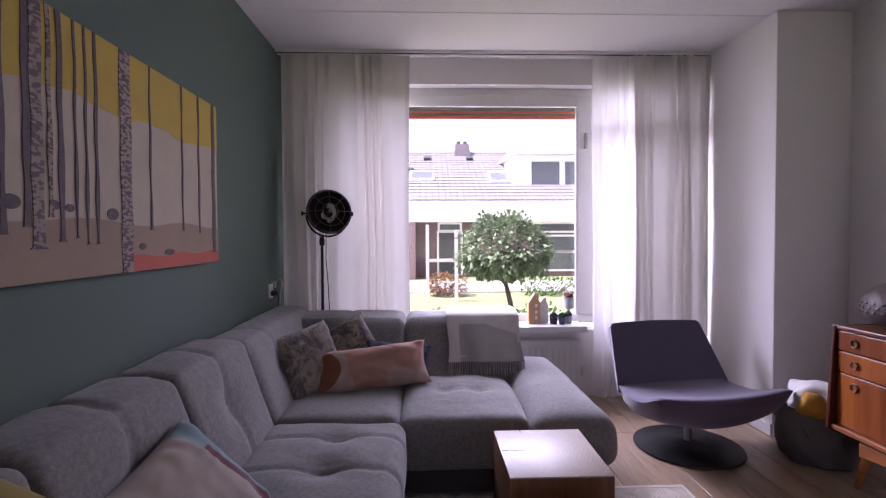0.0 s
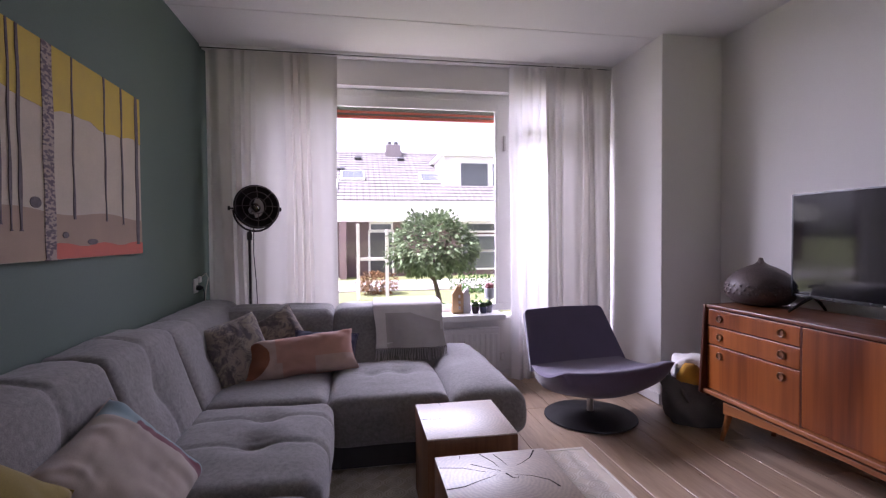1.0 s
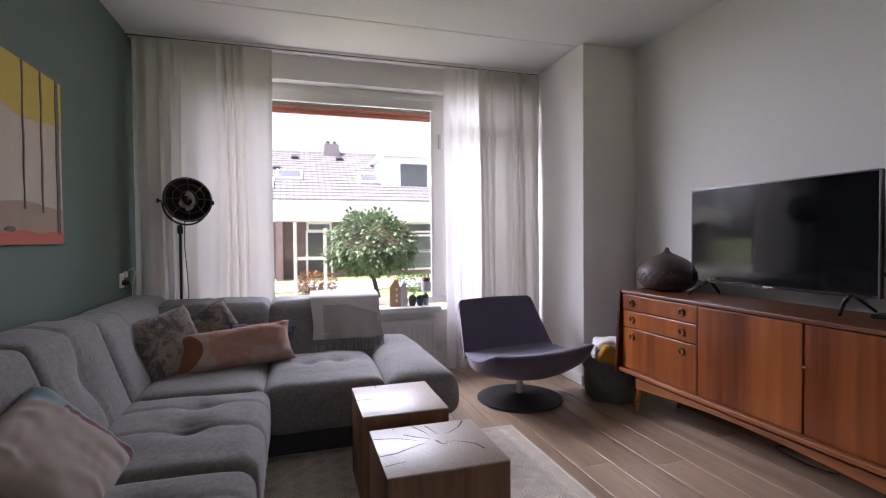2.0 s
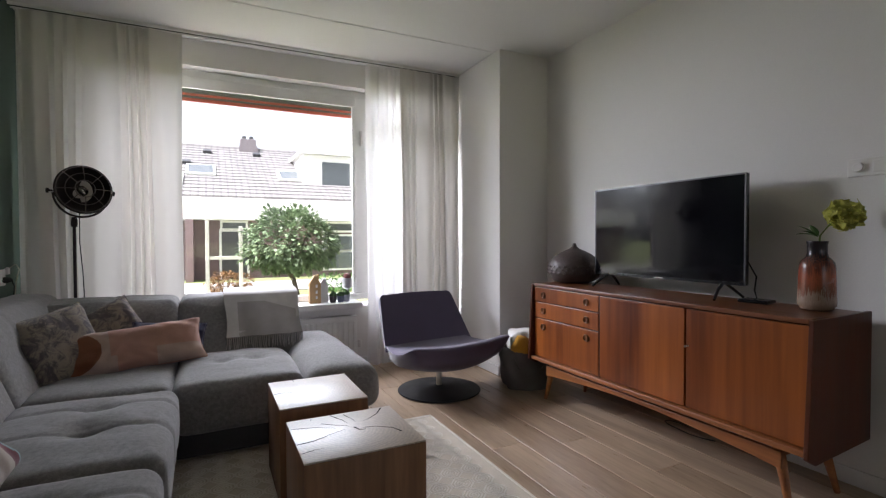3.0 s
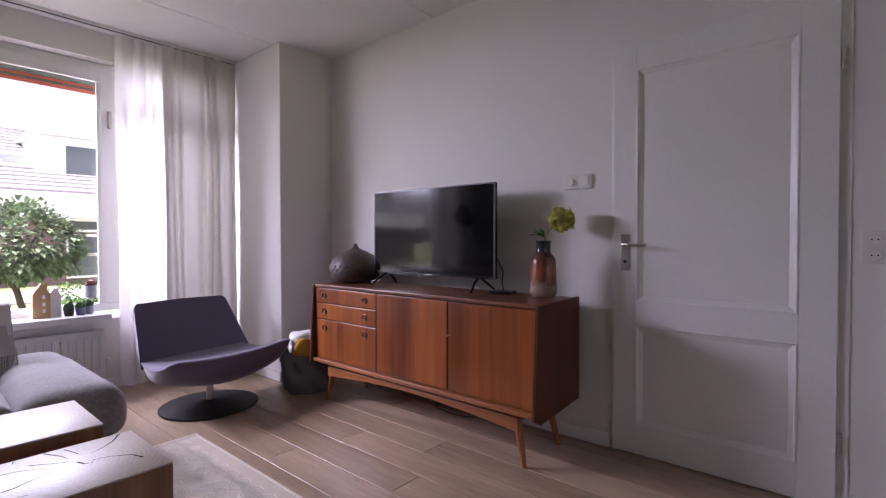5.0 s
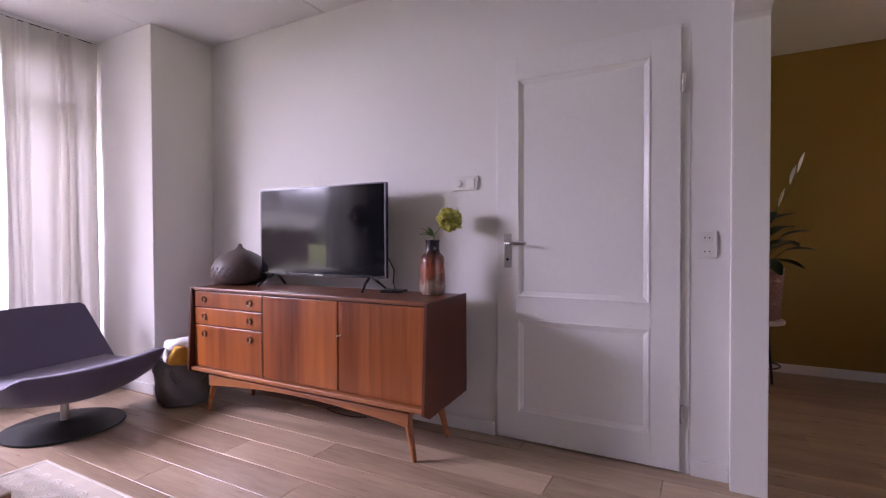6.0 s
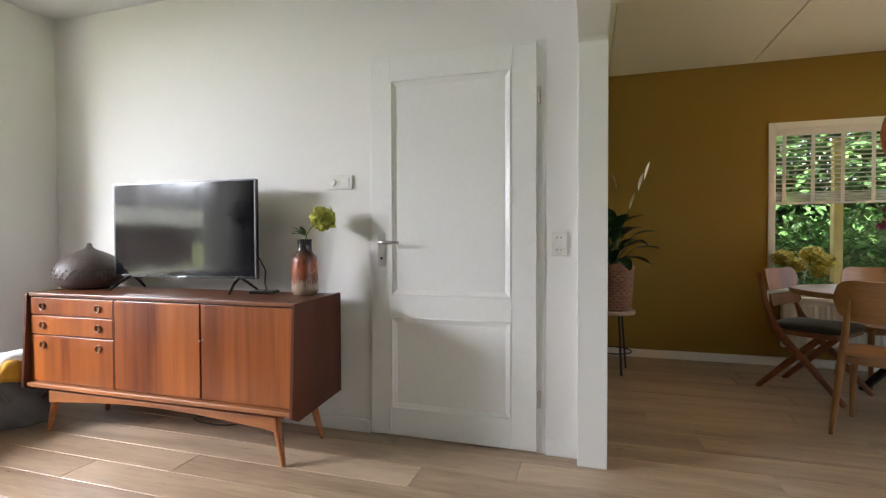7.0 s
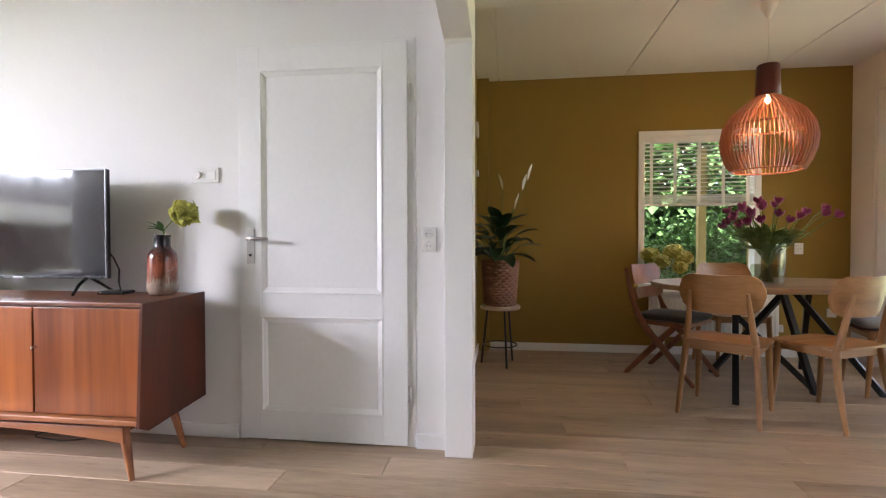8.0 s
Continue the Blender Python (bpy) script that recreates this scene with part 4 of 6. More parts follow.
part("shade_cap", moved(turned([(0.0, -0.17), (0.03, -0.168), (0.04, -0.155), (0.042, -0.13), (0.02, -0.128)], 24), head), M_BRONZE, shade, smooth=50)
grille = bmesh.new()
for r in (0.055, 0.105, 0.15):
    ring = [(r * math.cos(2 * math.pi * k / 32), r * math.sin(2 * math.pi * k / 32), 0.062 + 0.03 * (1 - (r / 0.155) ** 2)) for k in range(33)]
    rod(ring, 0.0026, 6, grille)
for k in range(8):
    a = 2 * math.pi * k / 8
    rod([(r * math.cos(a), r * math.sin(a), 0.062 + 0.03 * (1 - (r / 0.155) ** 2)) for r in (0.05, 0.1, 0.158)], 0.0024, 6, grille)
part("grille", moved(grille, head), plain("worn_bronze_wire", (0.20, 0.17, 0.16), 0.4, 0.6, vary=0.2), shade, "wire safety grille", smooth=60)
part("bulb", moved(turned([(0.012, -0.08), (0.014, -0.05), (0.032, -0.01), (0.036, 0.012), (0.03, 0.034), (0.012, 0.047), (0.0, 0.049)], 20), head), glass_mat("clear_bulb_glass", (1.0, 0.93, 0.85)), shade, "clear glass bulb", smooth=60)
for s in (-1, 1):
    part("knob", moved(turned([(0.006, 0), (0.006, 0.02), (0.016, 0.022), (0.016, 0.034), (0.006, 0.036)], 12), pose(0.045, -0.01, 1.43, 0, 0, 24) @ pose(s * 0.152, 0, 0, 0, s * 90, 0)), M_BRONZE, lamp, smooth=40)
part("flex", rod([(0.03, 0.0, 1.30), (0.03, -0.012, 1.1), (0.045, -0.015, 0.9), (0.05, -0.012, 0.75), (0.03, 0.0, 0.4), (0.05, 0.05, 0.03)], 0.0032, 8), M_BLACK, lamp, smooth=60)

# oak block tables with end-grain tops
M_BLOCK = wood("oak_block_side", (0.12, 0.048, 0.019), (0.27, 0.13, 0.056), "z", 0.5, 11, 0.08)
M_CRACK = plain("dark_crack", (0.02, 0.013, 0.01), 0.9, vary=0.2)


def end_grain():
    """Polished end grain: rings round the heart, rays and lacquer; window sheen is brightened into its base colour."""
    m = plain("oak_end_grain_with_sheen", (0.52, 0.42, 0.33), 0.43, vary=0.2, scale=7, grain=110, bump=0.06, coat=0.1)
    n, l = nodes_of(m)
    b = n["Principled BSDF"]
    old = b.inputs["Base Color"].links[0].from_socket
    co = n.new("ShaderNodeTexCoord")
    wv = n.new("ShaderNodeTexWave")
    wv.wave_type, wv.rings_direction = "RINGS", "Z"
    wv.inputs["Scale"].default_value, wv.inputs["Distortion"].default_value, wv.inputs["Detail"].default_value, wv.inputs["Detail Scale"].default_value = 22, 5, 3, 1.5
    l.new(co.outputs["Object"], wv.inputs["Vector"])
    mx = n.new("ShaderNodeMix")
    mx.data_type, mx.blend_type = "RGBA", "MULTIPLY"
    mx.inputs["Factor"].default_value = 0.14
    l.new(old, mx.inputs[6])
    l.new(wv.outputs["Color"], mx.inputs[7])
    l.new(mx.outputs[2], b.inputs["Base Color"])
    return m


M_ENDGRAIN = end_grain()
lacquer = M_ENDGRAIN.node_tree.nodes["Principled BSDF"]
lacquer.inputs["Coat Weight"].default_value, lacquer.inputs["Coat Roughness"].default_value = 0.8, 0.40


def block_table(label, x0, y0, x1, y1, h, cracks):
    cx, cy = (x0 + x1) / 2, (y0 + y1) / 2
    t = thing("block_table", label, "side table", pose(cx, cy, 0.012), group="oak block tables")
    w, d = x1 - x0, y1 - y0
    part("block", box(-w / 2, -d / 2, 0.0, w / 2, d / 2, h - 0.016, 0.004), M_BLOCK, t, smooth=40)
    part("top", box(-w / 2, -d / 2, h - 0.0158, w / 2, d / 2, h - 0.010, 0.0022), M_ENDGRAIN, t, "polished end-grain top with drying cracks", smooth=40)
    for pts, wd in cracks:
        n = len(pts)
        left, right = [], []
        for i, p in enumerate(pts):
            a, b = Vector(pts[max(0, i - 1)]), Vector(pts[min(n - 1, i + 1)])
            nrm = Vector((-(b - a).y, (b - a).x)).normalized()
            s = 1.1 * wd * (1 - i / (n - 1)) + 0.0008
            left.append(tuple(Vector(p) + nrm * s))
            right.append(tuple(Vector(p) - nrm * s))
        part("crack", prism([(q[0] * w, q[1] * d) for q in left + right[::-1]], "z", h - 0.0125, h - 0.0096), M_CRACK, t, "dark drying crack")
    return t


block_table("solid oak block table, lacquered end-grain top, by the sofa", 0.282, 1.60, 0.655, 2.012, 0.415,
            [([(-0.49, 0.02), (-0.40, 0.03), (-0.30, 0.01), (-0.22, 0.03)], 0.006), ([(-0.2, 0.49), (-0.19, 0.44), (-0.2, 0.40)], 0.004)])
block_table("solid oak block table with star-shaped drying cracks", 0.286, 1.065, 0.70, 1.45, 0.415,
            [([(-0.49, -0.10), (-0.35, -0.08), (-0.2, 0.0), (-0.06, 0.06)], 0.007), ([(-0.49, 0.28), (-0.3, 0.24), (-0.12, 0.13)], 0.004), ([(0.40, 0.47), (0.32, 0.33), (0.22, 0.24), (0.15, 0.2)], 0.006),
             ([(0.38, -0.22), (0.34, -0.10), (0.22, 0.0), (0.10, 0.04)], 0.006), ([(-0.1, 0.48), (-0.02, 0.3), (0.0, 0.2)], 0.005), ([(-0.48, -0.3), (-0.38, -0.27), (-0.3, -0.27)], 0.004),
             ([(0.03, 0.08), (0.06, 0.0), (0.10, -0.02), (0.13, 0.03)], 0.007), ([(0.02, 0.45), (0.06, 0.32), (0.08, 0.22)], 0.004), ([(-0.28, 0.47), (-0.29, 0.42)], 0.004), ([(-0.22, 0.30), (-0.1, 0.2), (0.0, 0.13)], 0.004)])

# woven rug with a raised lozenge pattern
rug = thing("rug", "pale woven rug with raised lozenge loops", "rug")
M_RUG = plain("pale_wool_rug", (0.64, 0.57, 0.47), 0.95, vary=0.14, scale=8, grain=420, bump=0.5, depth=0.003)
M_RUG2 = plain("cream_wool_loop", (0.78, 0.73, 0.65), 0.95, vary=0.1, scale=8, grain=420, bump=0.5, depth=0.003)
RX0, RX1, RY0, RY1 = -0.55, 1.272, -1.6, 2.292
part("ground_weave", box(RX0, RY0, 0.0005, RX1, RY1, 0.008, 0.002), M_RUG, rug)
cw, ch = 0.108, 0.108
verts, faces = [], []


def loop_bar(p, q, w=0.0042, z0=0.0078, z1=0.0102):
    a, b = Vector(p), Vector(q)
    d = (b - a)
    s = Vector((-d.y, d.x)).normalized() * w
    i = len(verts)
    for c in (a + s, a - s, b - s, b + s):
        verts.append((c.x, c.y, z0))
    for c in (a + s * 0.5, a - s * 0.5, b - s * 0.5, b + s * 0.5):
        verts.append((c.x, c.y, z1))
    faces.extend([(i + 4, i + 5, i + 6, i + 7), (i, i + 1, i + 5, i + 4), (i + 1, i + 2, i + 6, i + 5), (i + 2, i + 3, i + 7, i + 6), (i + 3, i, i + 4, i + 7)])


for i in range(int((RX1 - RX0) / cw)):
    for j in range(int((RY1 - 0.35) / ch)):
        cx, cy = RX0 + 0.03 + cw * (i + 0.5), RY1 - 0.03 - ch * (j + 0.5)
        for k in (0.14, 0.36, 0.58, 0.82):
            r = k * 0.56
            cut = 0.30
            pts = [(r, r * cut), (r * cut, r), (-r * cut, r), (-r, r * cut), (-r, -r * cut), (-r * cut, -r), (r * cut, -r), (r, -r * cut)]
            for a, b in zip(pts, pts[1:] + pts[:1]):
                loop_bar((cx + a[0] * cw, cy + a[1] * ch), (cx + b[0] * cw, cy + b[1] * ch))
rm = bpy.data.meshes.new("loop_pattern")
rm.from_pydata(verts, [], faces)
rm.materials.append(M_RUG2)
lp = new("loop_pattern", rm)
lp.parent = rug
lp["kind"] = "stuff"
for a, b, c, d in ((RX0, RY1 - 0.02, RX1, RY1), (RX1 - 0.012, RY0, RX1, RY1 - 0.021)):
    part("binding", box(a, b, 0.0079, c, d, 0.0115, 0.001), M_RUG2, rug)

# swivel lounge chair
M_CHAIR = plain("aubergine_grey_felt", (0.092, 0.074, 0.128), 0.95, vary=0.15, scale=10, grain=380, bump=0.35, depth=0.001, sheen=0.4)
chair = thing("lounge_chair", "dark aubergine felt swivel chair on a black disc foot", "armchair", pose(1.575, 2.745, 0.0, 0, 0, 8.5))
part("foot_disc", moved(turned([(0.298, 0.004), (0.303, 0.008), (0.301, 0.014), (0.13, 0.034), (0.04, 0.040), (0.03, 0.044)], 56), pose(-0.03, 0, 0)), M_BLACK, chair, "black round steel foot", smooth=30)
part("stem", moved(turned([(0.022, 0.04), (0.022, 0.185), (0.035, 0.19), (0.035, 0.20)], 24), pose(-0.03, 0, 0)), M_METAL, chair, "short chrome stem", smooth=40)


def seat_top(u, v):
    a = 2 * u - 1
    half = 0.362 + 0.068 * math.sin(min(1, v * 1.15) * math.pi / 2)
    x = a * half
    y = 0.225 - 0.50 * v - 0.015 * (1 - a * a) * v
    z = 0.325 - 0.035 * math.sin(v * math.pi * 0.9) + 0.030 * abs(a) ** 2.2 * v ** 1.5 + 0.088 * v ** 1.8
    return x, y, z


def seat_shell(u, v):
    """Top and underside of the seat, met in a rounded front lip and rounded wings."""
    v = 1 - (1 - v) ** 1.7
    w = u * 2
    x, y, z = seat_top(w if w <= 1 else 2 - w, v)
    a = x / 0.43
    side = math.sqrt(max(0.0, 1 - max(0.0, (abs(a) - 0.86) / 0.145) ** 2))
    lip = math.sqrt(max(0.0, 1 - max(0.0, (v - 0.80) / 0.20) ** 2))
    thick = 0.085 + 0.060 * (1 - a * a) + 0.050 * v ** 1.8
    k = max(0.30, side) * max(0.06, lip)
    mid = z - 0.36 * thick + 0.008
    z = mid + (0.36 * thick * k if w <= 1 else -0.64 * thick * k)
    return x * ((1 if w <= 1 else 0.985 - 0.05 * k) - 0.05 * (1 - lip) ** 2), y - 0.012 * lip, z


def shell(fn, nu, nv):
    bm = sheet(fn, nu, nv, close_u=True)
    rims = [e for e in bm.edges if e.is_boundary]
    bmesh.ops.holes_fill(bm, edges=rims, sides=0)
    bmesh.ops.remove_doubles(bm, verts=bm.verts, dist=1e-4)
    return bm


part("seat", shell(seat_shell, 72, 40), M_CHAIR, chair, smooth=75)


def back_front(u, v):
    a = 2 * u - 1
    half = 0.395 - 0.068 * v
    k = max(0.0, v - 0.93) / 0.07
    x = a * (half - 0.02 * k * k) + 0.018
    y = 0.175 + 0.225 * v + 0.03 * (1 - a * a) * math.sin(v * math.pi * 0.7)
    return x, y, 0.29 + 0.395 * v - 0.006 * k * abs(a)


def back_shell(u, v):
    w = u * 2
    if w <= 1:
        return back_front(w, v)
    x, y, z = back_front(2 - w, v)
    a = abs(x) / 0.38
    return x * 0.985, y + 0.018 + 0.062 * min(1, (1 - a) * 7 + 0.12) ** 0.5 * min(1, (1 - v) * 8 + 0.15), z - 0.012


part("backrest", shell(back_shell, 56, 22), M_CHAIR, chair, smooth=75)
part("under_frame", box(-0.22, -0.12, 0.19, 0.22, 0.14, 0.215, 0.008), M_BLACK, chair)

# canvas bag with folded cloths
M_BAG = plain("dark_grey_canvas", (0.145, 0.138, 0.136), 0.9, vary=0.25, scale=10, grain=300, bump=0.4)
bag = thing("storage_bag", "dark grey canvas bag with a folded rim", "bag", pose(2.19, 2.57, 0.0, 0, 0, -25))


def bag_at(u, v):
    a = 2 * math.pi * u
    sq = (abs(math.cos(a)) ** 4 + abs(math.sin(a)) ** 4) ** -0.25
    r = 0.155 + 0.03 * math.sin(v * 2.6) + 0.008 * math.sin(3 * a + 5 * v) + 0.006 * math.sin(7 * a + 9 * v)
    z = 0.004 + 0.285 * v + 0.018 * math.sin(2 * a + 1) * v
    return (r * sq * math.cos(a), r * sq * math.sin(a), z)


def bag_wall(u, v):
    if v < 0.75:
        return bag_at(u, v / 0.75)
    p = bag_at(u, 1 - (v - 0.75) / 0.25 * 0.5)
    return (p[0] * 0.94, p[1] * 0.94, p[2])


bb = sheet(bag_wall, 48, 28, close_u=True)
bmesh.ops.holes_fill(bb, edges=[e for e in bb.edges if e.is_boundary], sides=0)
part("body", bb, M_BAG, bag, smooth=180)
part("rim", sheet(lambda u, v: [c * (1.04 if i < 2 else 1) for i, c in enumerate(bag_at(u, 1.0 - 0.30 * v))], 48, 8, close_u=True), M_BAG, bag, "turned-down rim", smooth=180)
for s in (-1, 1):
    part("strap", rod([(s * 0.10, -0.175, 0.22), (s * 0.11, -0.20, 0.25), (s * 0.09, -0.205, 0.20), (s * 0.07, -0.185, 0.17)], 0.010, 6), M_BAG, bag, smooth=60)


def crumpled(lo, hi, seed):
    return cushion(lo, hi, 0.05, 0.02, seed=seed, step=0.02, warp=lambda p: p + Vector([0.018 * noise.noise(p * 14 + Vector((seed, i * 5, 0))) for i in range(3)]))


tagged(part("folded_cloth", moved(crumpled((-0.12, -0.13, 0.17), (0.12, 0.11, 0.41), 3), pose(2.19, 2.57, 0, 0, 0, -25)), cloth("white_cotton", (0.72, 0.70, 0.68)), smooth=180), "white cotton cloth bunched in the bag", "cloth")
tagged(part("folded_cloth", moved(crumpled((-0.12, -0.175, 0.24), (0.02, -0.10, 0.375), 5), pose(2.19, 2.57, 0, 0, 0, -25)), cloth("ochre_cotton", (0.50, 0.25, 0.02)), smooth=180), "ochre cotton cloth tucked in the bag", "cloth")

# teak sideboard
M_TEAK = wood("teak_front", (0.095, 0.017, 0.004), (0.40, 0.112, 0.018), "z", 0.33, 3.2, 0.05, 0.04, spread=0.12, coat=0.15, fine=28)
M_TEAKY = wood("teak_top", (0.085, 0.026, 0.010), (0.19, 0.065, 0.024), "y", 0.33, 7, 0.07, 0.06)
# teak of the ends and inner boards, with their shade darkened into the colour
M_TEAK_SHADE = wood("shaded_teak_side", (0.046, 0.009, 0.0035), (0.115, 0.026, 0.008), "z", 0.36, 7, 0.07, 0.06)
M_TEAKR = wood("light_teak_rail", (0.20, 0.062, 0.018), (0.42, 0.155, 0.044), "y", 0.4, 9, 0.07, 0.06)
sb = thing("sideboard", "teak mid-century sideboard with three drawers and two doors", "sideboard")
SX1, SY0, SY1 = 2.525, 0.575, 2.36
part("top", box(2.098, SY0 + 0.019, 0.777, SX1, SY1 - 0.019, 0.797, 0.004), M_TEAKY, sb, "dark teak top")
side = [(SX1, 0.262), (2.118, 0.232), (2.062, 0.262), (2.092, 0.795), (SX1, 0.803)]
part("side_panel", prism(side, "y", SY0, SY0 + 0.018, 0.003), M_TEAK_SHADE, sb)
part("side_panel", prism(side, "y", SY1 - 0.018, SY1, 0.003), M_TEAK_SHADE, sb)
part("bottom", box(2.078, SY0 + 0.019, 0.262, SX1, SY1 - 0.019, 0.286, 0.004), M_TEAKR, sb)
part("back_panel", box(SX1 - 0.012, SY0 + 0.019, 0.287, SX1, SY1 - 0.019, 0.776), M_TEAK_SHADE, sb)
part("inner_frame", box(2.125, SY0 + 0.02, 0.287, 2.14, SY1 - 0.02, 0.776), M_TEAK_SHADE, sb, "dark recess behind the fronts")
fr = lambda a, b, c, d: box(2.105, a + 0.002, c + 0.002, 2.124, b - 0.002, d - 0.002, 0.002)
cols = (SY0 + 0.020, 1.135, 1.708, SY1 - 0.020)
M_CUP = wood("carved_teak_pull", (0.14, 0.05, 0.02), (0.33, 0.14, 0.055), "y", 0.35, 12, 0.3)
for a, b, c in ((0.672, 0.772, 0.722), (0.560, 0.668, 0.614), (0.290, 0.556, 0.503)):
    dr = part("drawer", fr(cols[2] + 0.006, cols[3], a, b), M_TEAK, sb)
    for y in (1.815, 2.235):
        ring = part("pull", moved(turned([(0.021, 0.0), (0.022, 0.007), (0.0195, 0.012), (0.016, 0.011), (0.0145, 0.004), (0.0, 0.003)], 24), pose(2.105, y, c, 0, -90, 0)), M_CUP, dr, "round carved pull", smooth=40)
part("door", fr(cols[1] + 0.003, cols[2] - 0.004, 0.29, 0.772), M_TEAK, sb)
dr = part("door", fr(cols[0], cols[1] - 0.003, 0.29, 0.772), M_TEAK, sb)
part("key", rod([(2.106, 1.118, 0.592), (2.088, 1.118, 0.592), (2.082, 1.118, 0.592)], [0.004, 0.003, 0.006], 10), M_METAL, dr, "small brass key", smooth=40)
part("divider", box(2.106, cols[2] - 0.004, 0.287, 2.124, cols[2] + 0.006, 0.776), M_TEAK_SHADE, sb)
# under frame: arched rail and splayed legs
arch = [(0.70, 0.238), (2.22, 0.238), (2.22, 0.166)] + [(2.12 - 1.32 * k / 14, 0.178 + 0.034 * math.sin(math.pi * k / 14)) for k in range(15)] + [(0.70, 0.166)]
part("rail", prism(arch, "x", 2.116, 2.140, 0.003), M_TEAKR, sb, "light teak arched rail")
part("rail", prism(arch, "x", 2.455, 2.479, 0.003), M_TEAKR, sb, "light teak arched rail")
for y0_, y1_ in ((0.735, 0.670), (2.178, 2.240)):
    for x0_, x1_ in ((2.150, 2.128), (2.455, 2.480)):
        part("leg", rod([(x0_, y0_, 0.262), (x0_ + (x1_ - x0_) * 0.3, y0_ + (y1_ - y0_) * 0.3, 0.19), (x1_, y1_, 0.001)], [0.023, 0.022, 0.012], 16), M_TEAKR, sb, "tapered splayed leg", smooth=50)
    part("cross_rail", box(2.16, y0_ - 0.012, 0.20, 2.45, y0_ + 0.012, 0.244, 0.004), M_TEAKR, sb)

# television
tv = thing("television", "flat black television on two splayed feet", "television", pose(2.395, 1.535, 0.799, 0, 0, 1.2))
M_TV = plain("black_gloss_plastic", (0.012, 0.012, 0.013), 0.25, vary=0.1, bump=0.0)
M_SCREEN = plain("dark_glass_screen", (0.006, 0.006, 0.008), 0.07, vary=0.05, bump=0.0)
M_SCREEN.node_tree.nodes["Principled BSDF"].inputs["Specular IOR Level"].default_value = 0.5
W, ZB, ZT = 1.005, 0.075, 0.635
part("housing", box(0.004, -W / 2, ZB, 0.030, W / 2, ZT, 0.005), M_TV, tv)
part("back_bulge", box(0.028, -0.32, ZB + 0.02, 0.062, 0.32, 0.42, 0.014), M_TV, tv)
part("screen", box(0.0, -W / 2 + 0.008, ZB + 0.016, 0.005, W / 2 - 0.008, ZT - 0.008, 0.001), M_SCREEN, tv, "dark reflecting screen")
M_RIM = plain("grey_metal_rim", (0.16, 0.16, 0.17), 0.35, 0.8, vary=0.05, bump=0)
for c in ((-W / 2, ZB, -W / 2 + 0.007, ZT), (W / 2 - 0.007, ZB, W / 2, ZT), (-W / 2 + 0.007, ZT - 0.007, W / 2 - 0.007, ZT), (-W / 2 + 0.007, ZB, W / 2 - 0.007, ZB + 0.014)):
    part("rim", box(-0.002, c[0], c[1], 0.006, c[2], c[3], 0.0012), M_RIM if c[1] != ZB or c[3] == ZT else M_TV, tv)
part("maker_mark", box(-0.003, -0.03, ZB + 0.004, -0.0018, 0.03, ZB + 0.010), M_PLASTIC, tv, "small plain light bar")
for s in (-1, 1):
    y = s * 0.385
    foot = rod([(-0.11, y + s * 0.03, 0.004), (-0.05, y + s * 0.01, 0.05), (0.015, y, 0.085)], [0.007, 0.008, 0.009], 8)
    rod([(0.13, y + s * 0.03, 0.004), (0.07, y + s * 0.01, 0.05), (0.015, y, 0.085)], [0.007, 0.008, 0.009], 8, foot)
    part("foot", foot, M_TV, tv, smooth=50)
part("cable", rod([(0.05, -0.40, 0.30), (0.07, -0.48, 0.18), (0.06, -0.52, 0.12), (0.08, -0.50, 0.05), (0.07, -0.52, 0.006), (0.03, -0.56, 0.004)], 0.004, 8), M_BLACK, tv, smooth=60)
hub = thing("media_box", "small flat black media box on the sideboard", "media box", pose(2.40, 0.975, 0.798, 0, 0, 8))
part("case", box(-0.05, -0.065, 0.002, 0.05, 0.065, 0.018, 0.005), M_TV, hub)
part("lead", rod([(0.05, 0.0, 0.008), (0.09, 0.02, 0.004), (0.11, 0.10, 0.004)], 0.003, 6), M_BLACK, hub, smooth=60)

# onion-shaped dark vase and the glazed flower vase
M_ONION = plain("dark_ribbed_ceramic", (0.085, 0.062, 0.055), 0.5, vary=0.35, scale=12, grain=90, bump=0.5, depth=0.003)
on = thing("onion_vase", "dark brown onion-shaped vase with carved bands", "vase", pose(2.385, 2.245, 0.798))
part("body", turned([(0.10, 0.002), (0.14, 0.012), (0.172, 0.042), (0.187, 0.085), (0.182, 0.128), (0.158, 0.170), (0.118, 0.203), (0.072, 0.226), (0.036, 0.241), (0.018, 0.255), (0.010, 0.279), (0.0, 0.281)], 56), M_ONION, on, smooth=60)
dots = bmesh.new()
for row, (r, z) in enumerate(((0.185, 0.075), (0.187, 0.098), (0.184, 0.121))):
    for k in range(26):
        a = 2 * math.pi * (k + 0.5 * (row % 2)) / 26
        merge(dots, moved(turned([(0.010, -0.002), (0.008, 0.0025), (0.0, 0.0035)], 8), pose(r * math.cos(a), r * math.sin(a), z) @ pose(0, 0, 0, 0, 0, math.degrees(a)) @ pose(0, 0, 0, 0, 84 - 12 * row, 0)))
part("carved_band", dots, M_ONION, on, "rows of raised dots")


def vase_glaze():
    """Brown and red drip glaze over a pale foot, dark at the neck; the bands follow the pot's own height."""
    m = plain("drip_glaze", (0.3, 0.1, 0.05), 0.22, vary=0.3, scale=16, grain=70, bump=0.2, depth=0.003)
    n, l = nodes_of(m)
    b = n["Principled BSDF"]
    co, sx = n.new("ShaderNodeTexCoord"), n.new("ShaderNodeSeparateXYZ")
    no = n.new("ShaderNodeTexNoise")
    mp = n.new("ShaderNodeMapping")
